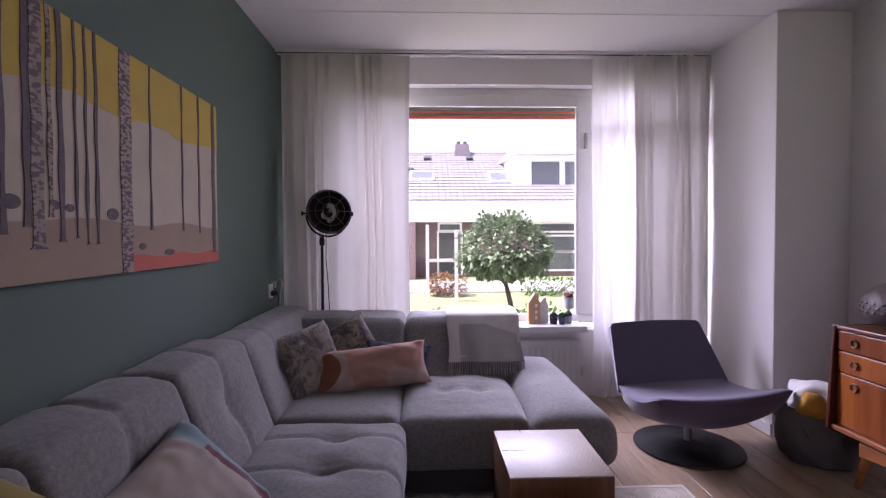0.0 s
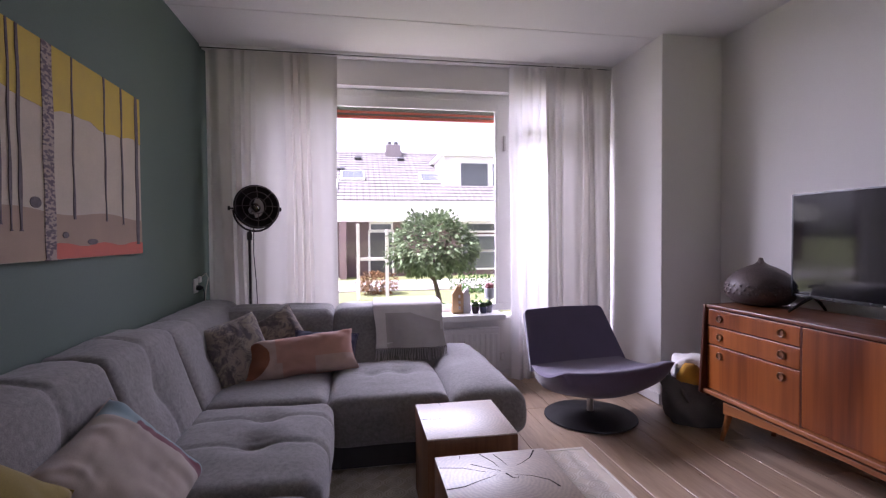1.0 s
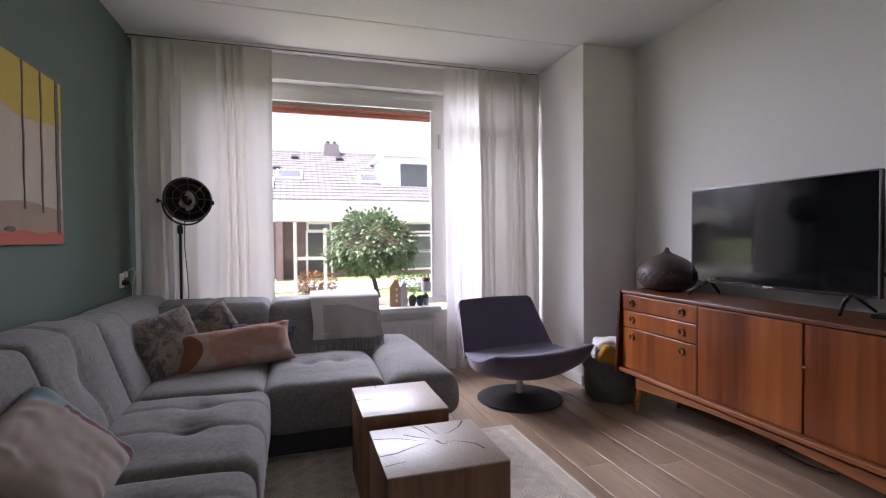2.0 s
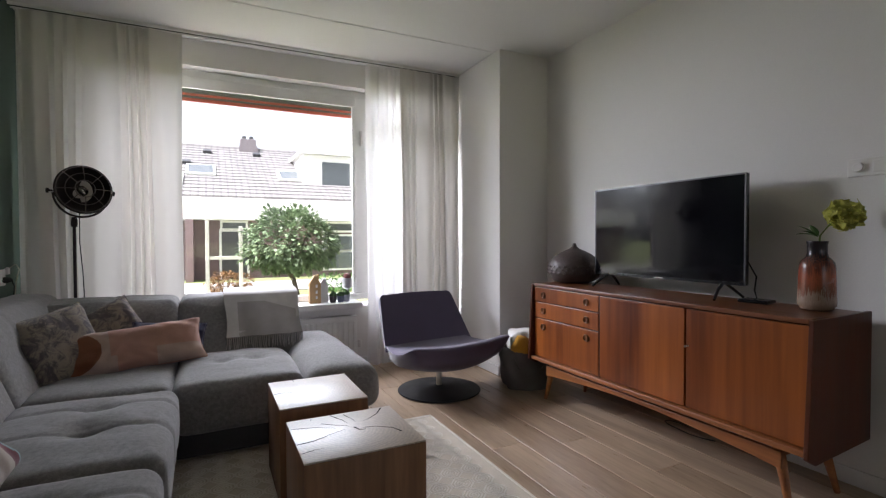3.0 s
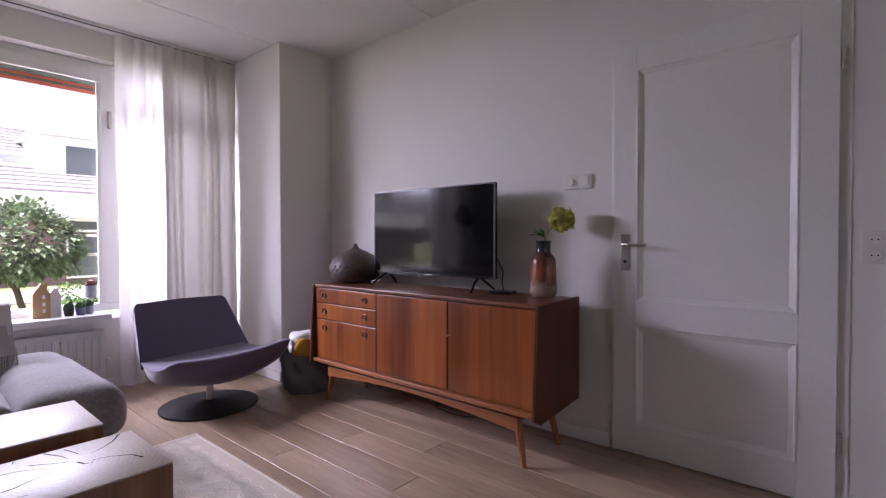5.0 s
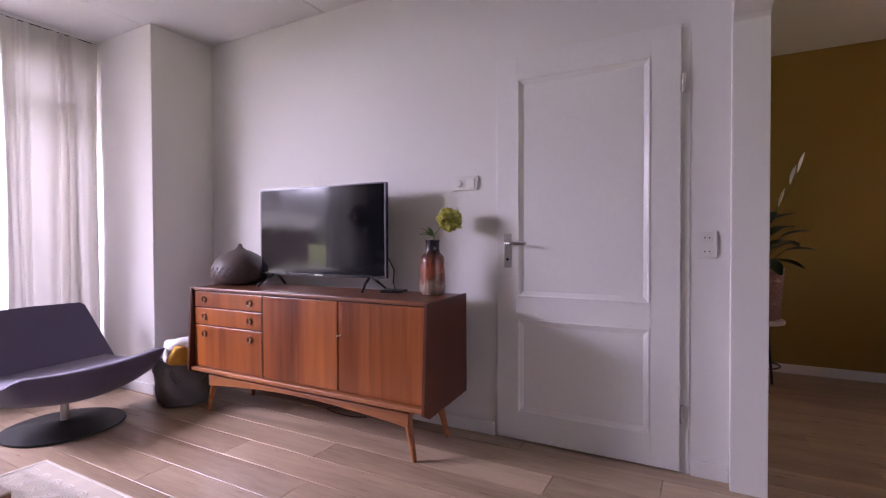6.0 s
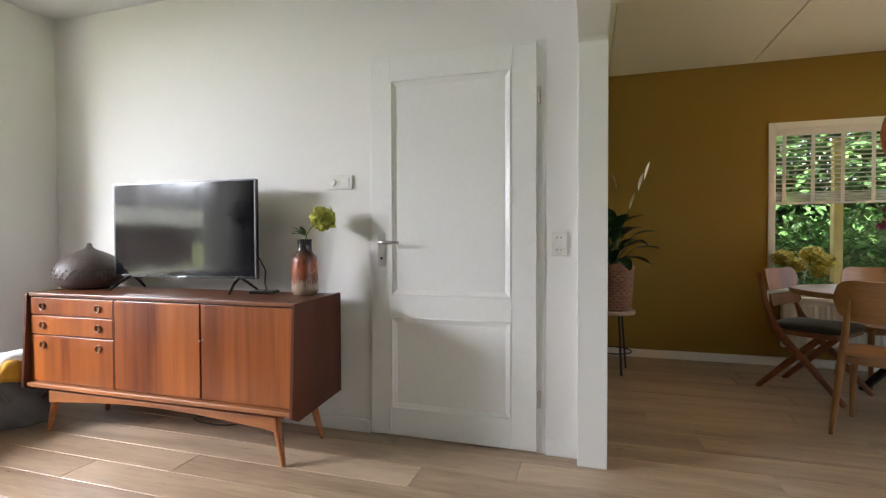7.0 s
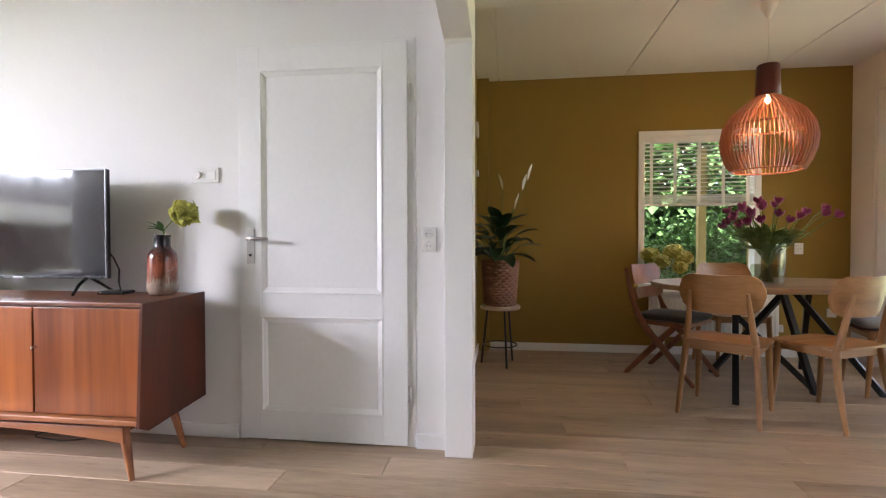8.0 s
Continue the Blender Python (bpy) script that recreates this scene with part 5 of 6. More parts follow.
    mp.inputs["Scale"].default_value = (34, 34, 5)
    l.new(co.outputs["Object"], mp.inputs["Vector"])
    l.new(mp.outputs[0], no.inputs["Vector"])
    l.new(co.outputs["Object"], sx.inputs[0])
    ma = n.new("ShaderNodeMath")
    ma.operation = "MULTIPLY_ADD"
    ma.inputs[1].default_value = 0.14
    l.new(no.outputs["Fac"], ma.inputs[0])
    l.new(sx.outputs["Z"], ma.inputs[2])
    rg = n.new("ShaderNodeMapRange")
    rg.inputs["From Min"].default_value, rg.inputs["From Max"].default_value = 0.07, 0.365
    l.new(ma.outputs[0], rg.inputs["Value"])
    rp = n.new("ShaderNodeValToRGB")
    e = rp.color_ramp.elements
    e[0].position, e[0].color = 0.02, (0.30, 0.21, 0.15, 1)
    e[1].position, e[1].color = 0.80, (0.028, 0.022, 0.024, 1)
    for pos, c in ((0.20, (0.36, 0.26, 0.19)), (0.28, (0.20, 0.07, 0.035)), (0.48, (0.34, 0.085, 0.04)), (0.64, (0.16, 0.05, 0.03)), (0.73, (0.09, 0.04, 0.03))):
        x = e.new(pos)
        x.color = (*c, 1)
    l.new(rg.outputs[0], rp.inputs[0])
    l.new(rp.outputs[0], b.inputs["Base Color"])
    return m


vs = thing("flower_vase", "brown and red drip-glazed ceramic vase with dark neck", "vase", pose(2.405, 0.722, 0.800) @ Matrix.Diagonal((0.89, 0.89, 1.03, 1.0)))
part("body", turned([(0.060, 0.0), (0.068, 0.003), (0.070, 0.012), (0.078, 0.018), (0.080, 0.034), (0.077, 0.10), (0.0735, 0.175), (0.070, 0.196), (0.062, 0.208), (0.046, 0.222), (0.0415, 0.236), (0.041, 0.276), (0.045, 0.284), (0.044, 0.288), (0.036, 0.282), (0.034, 0.236), (0.02, 0.2), (0.0, 0.19)], 40), vase_glaze(), vs, smooth=60)
M_STEM = plain("green_stem", (0.12, 0.17, 0.03), 0.6, vary=0.2)
M_LEAF = plain("green_leaf", (0.045, 0.11, 0.022), 0.5, vary=0.35, scale=20, spread=0.3)
M_HYDR = leaf_mat("lime_hydrangea", (0.52, 0.51, 0.11), 0.45)


def leaf(length, width, fold=0.25, droop=0.3, n=8):
    """A pointed leaf along +x with a raised middle fold, bent down to its tip."""
    bm = bmesh.new()
    rows = []
    for i in range(n + 1):
        t = i / n
        w = width * math.sin(math.pi * min(1, t * 0.93 + 0.03)) ** 0.8
        x, z = length * t, -droop * length * t * t
        rows.append([bm.verts.new((x, -w / 2, z + fold * w / 2)), bm.verts.new((x, 0, z)), bm.verts.new((x, w / 2, z + fold * w / 2))])
    for a, b in zip(rows, rows[1:]):
        for k in (0, 1):
            bm.faces.new((a[k], a[k + 1], b[k + 1], b[k]))
    return bm


def petal_ball(r, n, size, seed, squash=0.85):
    """A flower head: many small four-petalled florets on a ball."""
    rng = random.Random(seed)
    bm = bmesh.new()
    for i in range(n):
        z = 1 - 2 * (i + 0.5) / n
        a = 2.39996 * i
        d = Vector((math.sqrt(1 - z * z) * math.cos(a), math.sqrt(1 - z * z) * math.sin(a), z))
        rr = r * rng.uniform(0.86, 1.08)
        q = d.to_track_quat("Z", "Y").to_matrix().to_4x4()
        base = Matrix.Translation((d.x * rr, d.y * rr, d.z * rr * squash)) @ q @ pose(0, 0, 0, rng.uniform(-25, 25), rng.uniform(-25, 25), 0)
        for k in range(4):
            one = leaf(size, size * 0.95, 0.3, 0.2, 2)
            moved(one, base @ pose(0, 0, 0, 0, -14, 90 * k + i * 17))
            merge(bm, one)
    return bm


hy = thing("hydrangea_stem", "lime green hydrangea head with leaves in the vase", "flower", pose(2.405, 0.722, 0.800))
part("stem", rod([(0, 0, 0.18), (0.0, -0.01, 0.32), (0.035, -0.03, 0.37), (0.07, -0.055, 0.39)], 0.004, 8), M_STEM, hy, smooth=60)
head_bm = petal_ball(0.058, 85, 0.034, 3, 0.80)
for v in head_bm.verts:
    v.co *= 1 + 0.30 * noise.noise(v.co * 22 + Vector((3, 1, 7)))
part("flower_head", moved(head_bm, pose(0.085, -0.064, 0.408, 8, 0, 0)), M_HYDR, hy, "lime green rounded flower head")
for k, (yaw, up, ln) in enumerate(((75, 20, 0.10), (110, 48, 0.085), (60, 60, 0.07), (150, 35, 0.07))):
    part("leaf", moved(leaf(ln, ln * 0.42, 0.3, 0.25), pose(0, 0.0, 0.315, 0, 0, yaw) @ pose(0, 0, 0, 0, -up, 0)), M_LEAF, hy)

# cables on the floor under the sideboard
cab = thing("power_cable", "black cable coiled on the floor under the sideboard", "cable")
part("cord", rod([(2.50 + 0.05 * math.cos(k * 0.55) * (1 - k * 0.006), 1.42 + 0.16 * math.sin(k * 0.55) - 0.004 * k, 0.008 + 0.002 * (k % 3)) for k in range(9)], 0.0035, 8), M_BLACK, cab, smooth=60)

# things on the front window sill
M_HOUSE = plain("pale_birch_wood", (0.46, 0.29, 0.14), 0.6, vary=0.15, scale=12, grain=80)
M_PORC = plain("white_porcelain", (0.80, 0.78, 0.80), 0.3, vary=0.03)


def little_house(name, label, x, y, w, d, h, roof, material, windows):
    o = thing(name, label, "ornament", pose(x, y, 0.573))
    part("body", prism([(-w / 2, 0), (w / 2, 0), (w / 2, h), (0, h + roof), (-w / 2, h)], "y", -d / 2, d / 2, 0.002), material, o)
    part("chimney", box(w * 0.18, -0.008, h + roof * 0.4, w * 0.36, 0.008, h + roof * 1.05), material, o)
    for a, c in windows:
        part("window_hole", box(a - 0.008, -d / 2 - 0.0015, c - 0.013, a + 0.008, -d / 2 + 0.001, c + 0.013), M_PORC, o, "pale cut-out window")
    return o


little_house("wooden_house", "small pale wooden house ornament on the window sill", 0.835, 3.69, 0.095, 0.05, 0.165, 0.075, M_HOUSE, ((0.012, 0.145), (0.012, 0.095), (0.012, 0.05)))
little_house("porcelain_house", "small white porcelain house ornament on the window sill", 0.912, 3.72, 0.075, 0.045, 0.15, 0.055, M_PORC, ((0.0, 0.11), (0.0, 0.06)))
M_CACT = plain("cactus_green", (0.07, 0.14, 0.05), 0.7, vary=0.3, scale=40, grain=120)
for x, y, r, h, c, rise, kind in ((0.985, 3.67, 0.033, 0.055, (0.07, 0.06, 0.06), 0.0, 0), (1.05, 3.66, 0.032, 0.055, (0.13, 0.15, 0.22), 0.0, 1), (1.105, 3.69, 0.034, 0.06, (0.32, 0.33, 0.38), 0.0, 0), (1.128, 3.745, 0.045, 0.20, (0.5, 0.5, 0.53), 0.0, 2)):
    pt = thing("plant_pot", "small glazed pot with a little plant on the sill", "plant pot", pose(x, y, 0.573), group="pots on the window sill")
    part("pot", turned([(r * 0.75, 0), (r * 0.8, 0.003), (r, h), (r * 0.9, h), (r * 0.85, h - 0.01), (0, h - 0.012)] if kind < 2 else [(r * 0.6, 0), (r * 0.25, 0.01), (r * 0.25, 0.10), (r * 0.9, 0.115), (r, h), (r * 0.9, h), (r * 0.8, h - 0.02), (0, h - 0.02)], 22), plain("pot_glaze", c, 0.35, vary=0.15), pt, smooth=40)
    if kind == 2:
        part("plant", moved(petal_ball(0.028, 26, 0.018, 9), pose(0, 0, h + 0.014)), plain("red_succulent", (0.22, 0.05, 0.05), 0.6, vary=0.3), pt)
    else:
        part("plant", moved(petal_ball(0.022, 24, 0.02, 5 + kind), pose(0, 0, h + 0.010)), M_CACT, pt)

# ---- dining room things ----
M_OAKC = wood("light_oak_chair", (0.22, 0.098, 0.030), (0.42, 0.205, 0.072), "z", 0.42, 9, 0.09, 0.06)
M_OAKS = wood("light_oak_ply", (0.23, 0.106, 0.033), (0.43, 0.217, 0.077), "x", 0.38, 9, 0.09, 0.06)


def slab_curve(w, h, t, bend, corner, seg=14):
    """A bent plywood panel with round corners, upright in xz, bent towards -y at its sides."""
    pts = []
    for cx, cz, a0 in ((w / 2 - corner, h / 2 - corner, 0), (-w / 2 + corner, h / 2 - corner, 90), (-w / 2 + corner, -h / 2 + corner, 180), (w / 2 - corner, -h / 2 + corner, 270)):
        pts += [(cx + corner * math.cos(radians(a0 + k * 15)), cz + corner * math.sin(radians(a0 + k * 15))) for k in range(7)]
    bm = bmesh.new()
    cols = [-1 + 2 * k / seg for k in range(seg + 1)]
    # strips across so that the bend shows
    def height(x):
        e = max(0.0, abs(x) - (w / 2 - corner))
        return h / 2 - corner + math.sqrt(max(0.0, corner * corner - e * e))
    g = []
    for c in cols:
        x = c * w / 2
        hh = max(0.004, height(x))
        y = -bend * c * c
        g.append([bm.verts.new((x, y - t / 2, -hh)), bm.verts.new((x, y - t / 2, hh)), bm.verts.new((x, y + t / 2, hh)), bm.verts.new((x, y + t / 2, -hh))])
    for a, b in zip(g, g[1:]):
        for k in range(4):
            bm.faces.new((a[k], a[(k + 1) % 4], b[(k + 1) % 4], b[k]))
    bm.faces.new(g[0])
    bm.faces.new(g[-1][::-1])
    return bm


def oak_chair(label, m, pad=None):
    """A plywood dining chair that faces +y: seat, wide back, four tapered legs, the rear ones running up to the back."""
    c = thing("dining_chair", label, "chair", m, group="chairs round the table")
    seat = slab_curve(0.46, 0.43, 0.014, 0.0, 0.09, 18)
    moved(seat, pose(0, 0.01, 0.452, 90 - 2, 0, 0))
    part("seat", seat, M_OAKS, c, smooth=40)
    part("seat_rail", box(-0.185, -0.155, 0.395, 0.185, -0.130, 0.443, 0.004), M_OAKS, c)
    part("seat_rail", box(-0.185, 0.15, 0.395, 0.185, 0.175, 0.443, 0.004), M_OAKS, c)
    for s in (-1, 1):
        part("side_rail", box(s * 0.190 - 0.011, -0.15, 0.40, s * 0.190 + 0.011, 0.17, 0.443, 0.004), M_OAKC, c)
        part("leg", rod([(s * 0.195, 0.165, 0.443), (s * 0.20, 0.172, 0.3), (s * 0.212, 0.195, 0.001)], [0.021, 0.019, 0.012], 12), M_OAKC, c, smooth=50)
        part("rear_leg", rod([(s * 0.215, -0.235, 0.001), (s * 0.197, -0.175, 0.30), (s * 0.185, -0.160, 0.44), (s * 0.165, -0.190, 0.60), (s * 0.150, -0.225, 0.76)], [0.012, 0.019, 0.021, 0.017, 0.010], 12), M_OAKC, c, "tapered rear leg carrying the back", smooth=50)
    back = slab_curve(0.46, 0.235, 0.013, -0.055, 0.10, 22)
    moved(back, pose(0, -0.205, 0.745, 12, 0, 0))
    part("backrest", back, M_OAKS, c, "bent plywood backrest", smooth=40)
    if pad:
        part("seat_pad", cushion((-0.20, -0.17, 0.461), (0.20, 0.20, 0.50), 0.018, 0.012, seed=3), pad, c, "soft seat pad", smooth=180)
    return c


M_PADG = cloth("pale_grey_felt", (0.33, 0.32, 0.33))
M_PADD = cloth("dark_brown_felt", (0.05, 0.045, 0.035))
oak_chair("light oak plywood dining chair with bare seat", pose(3.395, -2.335, 0, 0, 0, -124.5))
oak_chair("light oak plywood dining chair beside the garden door", pose(3.37, -2.90, 0, 0, 0, -64))
oak_chair("light oak dining chair with a grey felt seat pad", pose(3.93, -3.62, 0, 0, 0, -14), M_PADG)
oak_chair("light oak dining chair on the far table side", pose(4.53, -2.86, 0, 0, 0, 94))


def cross_chair(m):
    """An armchair-like dining chair with crossed legs; it faces +y."""
    c = thing("cross_leg_chair", "teak dining chair with crossed legs and dark pad", "chair", m, group="chairs round the table")
    for s in (-1, 1):
        x = s * 0.222
        part("post_leg", rod([(x, 0.25, 0.0), (x, 0.06, 0.21), (x, -0.10, 0.375), (x, -0.185, 0.50), (x * 0.98, -0.235, 0.64), (x * 0.95, -0.285, 0.84)], [0.018, 0.023, 0.026, 0.024, 0.020, 0.014], 12), M_CROSS, c, "front leg running up into the back", smooth=50)
        part("cross_leg", rod([(x * 0.9, -0.29, 0.0), (x * 0.9, -0.06, 0.25), (x * 0.9, 0.10, 0.418)], [0.018, 0.025, 0.022], 12), M_CROSS, c, smooth=50)
    part("seat_frame", box(-0.215, -0.19, 0.415, 0.215, 0.20, 0.447, 0.006), M_CROSS, c)
    part("seat_pad", cushion((-0.215, -0.20, 0.448), (0.215, 0.215, 0.495), 0.022, 0.012, seed=5), M_PADD, c, "dark felt seat pad", smooth=180)
    part("backrest", moved(slab_curve(0.46, 0.16, 0.016, -0.05, 0.06, 20), pose(0, -0.275, 0.785, 11, 0, 0)), M_CROSS, c, "curved teak backrest", smooth=40)
    part("lower_back_rail", moved(slab_curve(0.44, 0.09, 0.016, -0.04, 0.03, 20), pose(0, -0.235, 0.64, 11, 0, 0)), M_CROSS, c, smooth=40)
    return c


M_CROSS = wood("red_teak_chair", (0.14, 0.05, 0.022), (0.28, 0.11, 0.05), "z", 0.42, 9, 0.09, 0.06)
cross_chair(pose(4.19, -2.28, 0, 0, 0, 138))

# oval table on black angled legs
table = thing("dining_table", "oval oak dining table on black crossed steel legs", "table", pose(4.03, -2.93, 0, 0, 0, 8))
M_TABLE = wood("oak_table_top", (0.20, 0.115, 0.055), (0.36, 0.225, 0.125), "y", 0.36, 7, 0.08, 0.06)
oval = [(0.47 * math.copysign(abs(math.cos(a)) ** 0.75, math.cos(a)), 0.86 * math.copysign(abs(math.sin(a)) ** 0.75, math.sin(a))) for a in [2 * math.pi * k / 48 for k in range(48)]]
part("tabletop", prism(oval, "z", 0.715, 0.752, 0.006), M_TABLE, table, "rounded oak top")
M_STEEL = plain("black_powder_steel", (0.016, 0.017, 0.02), 0.45, 0.4, vary=0.15)
for p, q in (((-0.44, 0.55, 0), (-0.10, 0.35, 0.714)), ((-0.24, -0.12, 0), (-0.25, 0.12, 0.714)), ((0.34, 0.27, 0), (-0.25, 0.10, 0.714)), ((-0.25, -0.14, 0), (0.10, 0.45, 0.714)), ((0.42, -0.52, 0), (0.12, -0.35, 0.714)), ((-0.30, -0.55, 0), (0.12, -0.20, 0.714))):
    part("leg", bar(p, q, 0.04, 0.04, 0.004), M_STEEL, table, "black square steel leg")
part("top_bar", box(-0.30, -0.45, 0.69, 0.30, -0.40, 0.714, 0.003), M_STEEL, table)
part("top_bar", box(-0.30, 0.38, 0.69, 0.30, 0.43, 0.714, 0.003), M_STEEL, table)

# slatted pendant lamp
PX_, PY_ = 3.597, -2.657
pend = thing("pendant_lamp", "slatted birch pendant lamp, lit, over the table", "pendant lamp", pose(PX_, PY_, 0))
# birch tone lightened towards orange, for bulb glow showing through thin slats
M_SLATW = wood("glow_tinted_birch_slat", (0.25, 0.085, 0.035), (0.44, 0.18, 0.08), "z", 0.45, 9, 0.1)
M_CAPW = wood("dark_red_veneer", (0.075, 0.014, 0.010), (0.13, 0.03, 0.02), "z", 0.35, 9, 0.1)
prof = [(0.064, 1.990), (0.128, 1.944), (0.202, 1.881), (0.250, 1.799), (0.266, 1.718), (0.258, 1.641), (0.234, 1.573), (0.202, 1.516)]


def slat_strip():
    bm = bmesh.new()
    rows = []
    for i, (r, z) in enumerate(prof):
        j = min(i + 1, len(prof) - 1)
        k = max(i - 1, 0)
        d = Vector((prof[j][0] - prof[k][0], prof[j][1] - prof[k][1])).normalized()
        nx, nz = -d.y * 0.008, d.x * 0.008
        rows.append([bm.verts.new((r + s * nx, w * 0.0022, z + s * nz)) for s, w in ((-1, -1), (1, -1), (1, 1), (-1, 1))])
    for a, b in zip(rows, rows[1:]):
        for k in range(4):
            bm.faces.new((a[k], a[(k + 1) % 4], b[(k + 1) % 4], b[k]))
    bm.faces.new(rows[0])
    bm.faces.new(rows[-1][::-1])
    return bm


first = part("slat", slat_strip(), M_SLATW, pend)
for k in range(1, 60):
    share("slat", first, pend, pose(0, 0, 0, 0, 0, 360 * k / 60))
part("cap", turned([(0.070, 1.990), (0.072, 1.994), (0.066, 2.184), (0.060, 2.195), (0.055, 2.191), (0.057, 2.004), (0.060, 1.991), (0.070, 1.990)], 36, cap=False), M_CAPW, pend, "dark red veneer collar", smooth=40)
part("hoop", turned([(0.208, 1.510), (0.212, 1.514), (0.208, 1.520), (0.196, 1.520), (0.194, 1.512), (0.208, 1.510)], 40, cap=False), M_SLATW, pend, smooth=40)
part("upper_hoop", turned([(0.246, 1.793), (0.248, 1.803), (0.238, 1.805), (0.236, 1.795), (0.246, 1.793)], 40, cap=False), M_SLATW, pend, smooth=40)
part("socket_holder", turned([(0.02, 2.003), (0.023, 2.012), (0.023, 2.058), (0.01, 2.076)], 16), M_BLACK, pend, smooth=40)
part("bulb", turned([(0.010, 2.008), (0.015, 1.994), (0.018, 1.976), (0.015, 1.962), (0.007, 1.951), (0.0, 1.950)], 20), glow("warm_bulb", (1.0, 0.45, 0.14), 9.0), pend, "glowing warm bulb", smooth=60)
part("cord", rod([(0, 0, 2.07), (0, 0, 2.545)], 0.003, 8), M_PLASTIC, pend)
part("ceiling_rose", turned([(0.004, 2.49), (0.012, 2.495), (0.042, 2.56), (0.052, DCEIL - 0.001)], 24), M_PLASTIC, pend, "white conical ceiling rose", smooth=40)
bl = bpy.data.lights.new("pendant_bulb_light", "POINT")
bl.energy, bl.color, bl.shadow_soft_size = 1.3, (1.0, 0.50, 0.20), 0.05
new("pendant_bulb_light", bl).location = (PX_, PY_, 1.80)

# tulips in a glass cylinder on the table
gv = thing("glass_vase", "clear glass cylinder vase with water on the table", "vase", pose(3.83, -2.78, 0.752))
M_VGLASS = thin_glass("clear_vase_glass", 0.07)
part("glass", turned([(0.092, 0.0), (0.10, 0.006), (0.108, 0.15), (0.112, 0.285), (0.107, 0.286), (0.102, 0.15), (0.094, 0.014), (0.0, 0.012)], 36), M_VGLASS, gv, smooth=60)
part("water", turned([(0.093, 0.0145), (0.1005, 0.12), (0.101, 0.14), (0.0, 0.14)], 36), thin_glass("vase_water", 0.04, (0.80, 0.86, 0.74)), gv, smooth=60)
M_TULIP = plain("purple_tulip_petal", (0.22, 0.028, 0.12), 0.55, vary=0.4, scale=26, grain=90, spread=0.5)
M_FRESH = plain("fresh_green_leaf", (0.16, 0.25, 0.055), 0.5, vary=0.3, scale=14, spread=0.3)
rng = random.Random(21)


def tulip_head(seed):
    r = random.Random(seed)
    bm = bmesh.new()
    for k in range(6):
        one = bmesh.new()
        s, rows = 0.026 if k % 2 else 0.023, []
        for i in range(6):
            t = i / 5
            rad = s * 1.22 * math.sin(min(1, t * 1.05) * math.pi * 0.62) ** 0.7 * (1 if t < 0.8 else 1.06) if t else 0.0
            half = 0.62 * math.sin(math.pi * min(1, 0.12 + 0.82 * t)) + 0.03
            rows.append([one.verts.new((rad * math.cos(a), rad * math.sin(a), 0.050 * t)) for a in (-half, 0, half)])
        for a, b in zip(rows, rows[1:]):
            for q in (0, 1):
                one.faces.new((a[q], a[q + 1], b[q + 1], b[q]))
        moved(one, pose(0, 0, 0, r.uniform(-5, 5), r.uniform(-5, 5), 60 * k))
        merge(bm, one)
    bmesh.ops.remove_doubles(bm, verts=bm.verts, dist=1e-5)
    return bm


heads = [part("tulip_bloom_pattern", tulip_head(s), M_TULIP) for s in (1, 2)]
spots = [(-0.06, 0.27, 0.425), (-0.02, 0.21, 0.475), (-0.10, 0.15, 0.48), (0.03, 0.14, 0.51), (-0.05, 0.06, 0.52), (0.04, 0.02, 0.545), (-0.02, -0.055, 0.565), (0.05, -0.07, 0.54), (-0.08, -0.15, 0.46),
         (0.02, 0.24, 0.50), (0.0, 0.10, 0.46), (-0.09, 0.21, 0.405), (0.03, -0.245, 0.49), (-0.03, -0.33, 0.48), (0.02, -0.36, 0.515), (-0.04, -0.40, 0.47), (0.10, 0.08, 0.50), (-0.07, 0.30, 0.40), (-0.12, 0.10, 0.43), (-0.13, 0.0, 0.47), (-0.10, -0.08, 0.43), (0.08, 0.18, 0.46), (-0.15, 0.19, 0.42), (-0.03, 0.17, 0.53), (0.0, 0.06, 0.57), (-0.12, 0.26, 0.45)]
for i, (x, y, z) in enumerate(spots):
    tl = thing("tulip", "purple tulip on a green stem in the glass vase", "flower", pose(3.83, -2.78, 0.752), group="tulips in the vase")
    d = Vector((x, y, z)) - Vector((x * 0.45, y * 0.45, 0.27))
    part("stem", rod([(-x * 0.25, -y * 0.18, 0.02), (x * 0.1, y * 0.14, 0.20), (x * 0.5, y * 0.5, 0.32), (x * 0.85, y * 0.85, z - 0.04), (x, y, z)], 0.0038, 6), M_STEM, tl, smooth=60)
    b = new("bloom", heads[i % 2].data)
    b.parent = tl
    b.matrix_basis = Matrix.Translation((x, y, z - 0.005)) @ d.to_track_quat("Z", "Y").to_matrix().to_4x4()
    for k in range(4):
        yaw = math.degrees(math.atan2(y, x)) + rng.uniform(-60, 60)
        part("leaf", moved(leaf(rng.uniform(0.13, 0.23), rng.uniform(0.035, 0.06), 0.35, rng.uniform(0.2, 0.7)), pose(x * 0.15, y * 0.15, 0.22 + 0.03 * k, 0, 0, yaw) @ pose(0, 0, 0, 0, -rng.uniform(35, 68), 0)), M_FRESH, tl)
for h in heads:
    bpy.data.objects.remove(h)

# yellow-green bunch on the dining window sill
sv = thing("sill_vase", "clear glass vase on the dining window sill", "vase", pose(4.855, -2.42, 0.601))
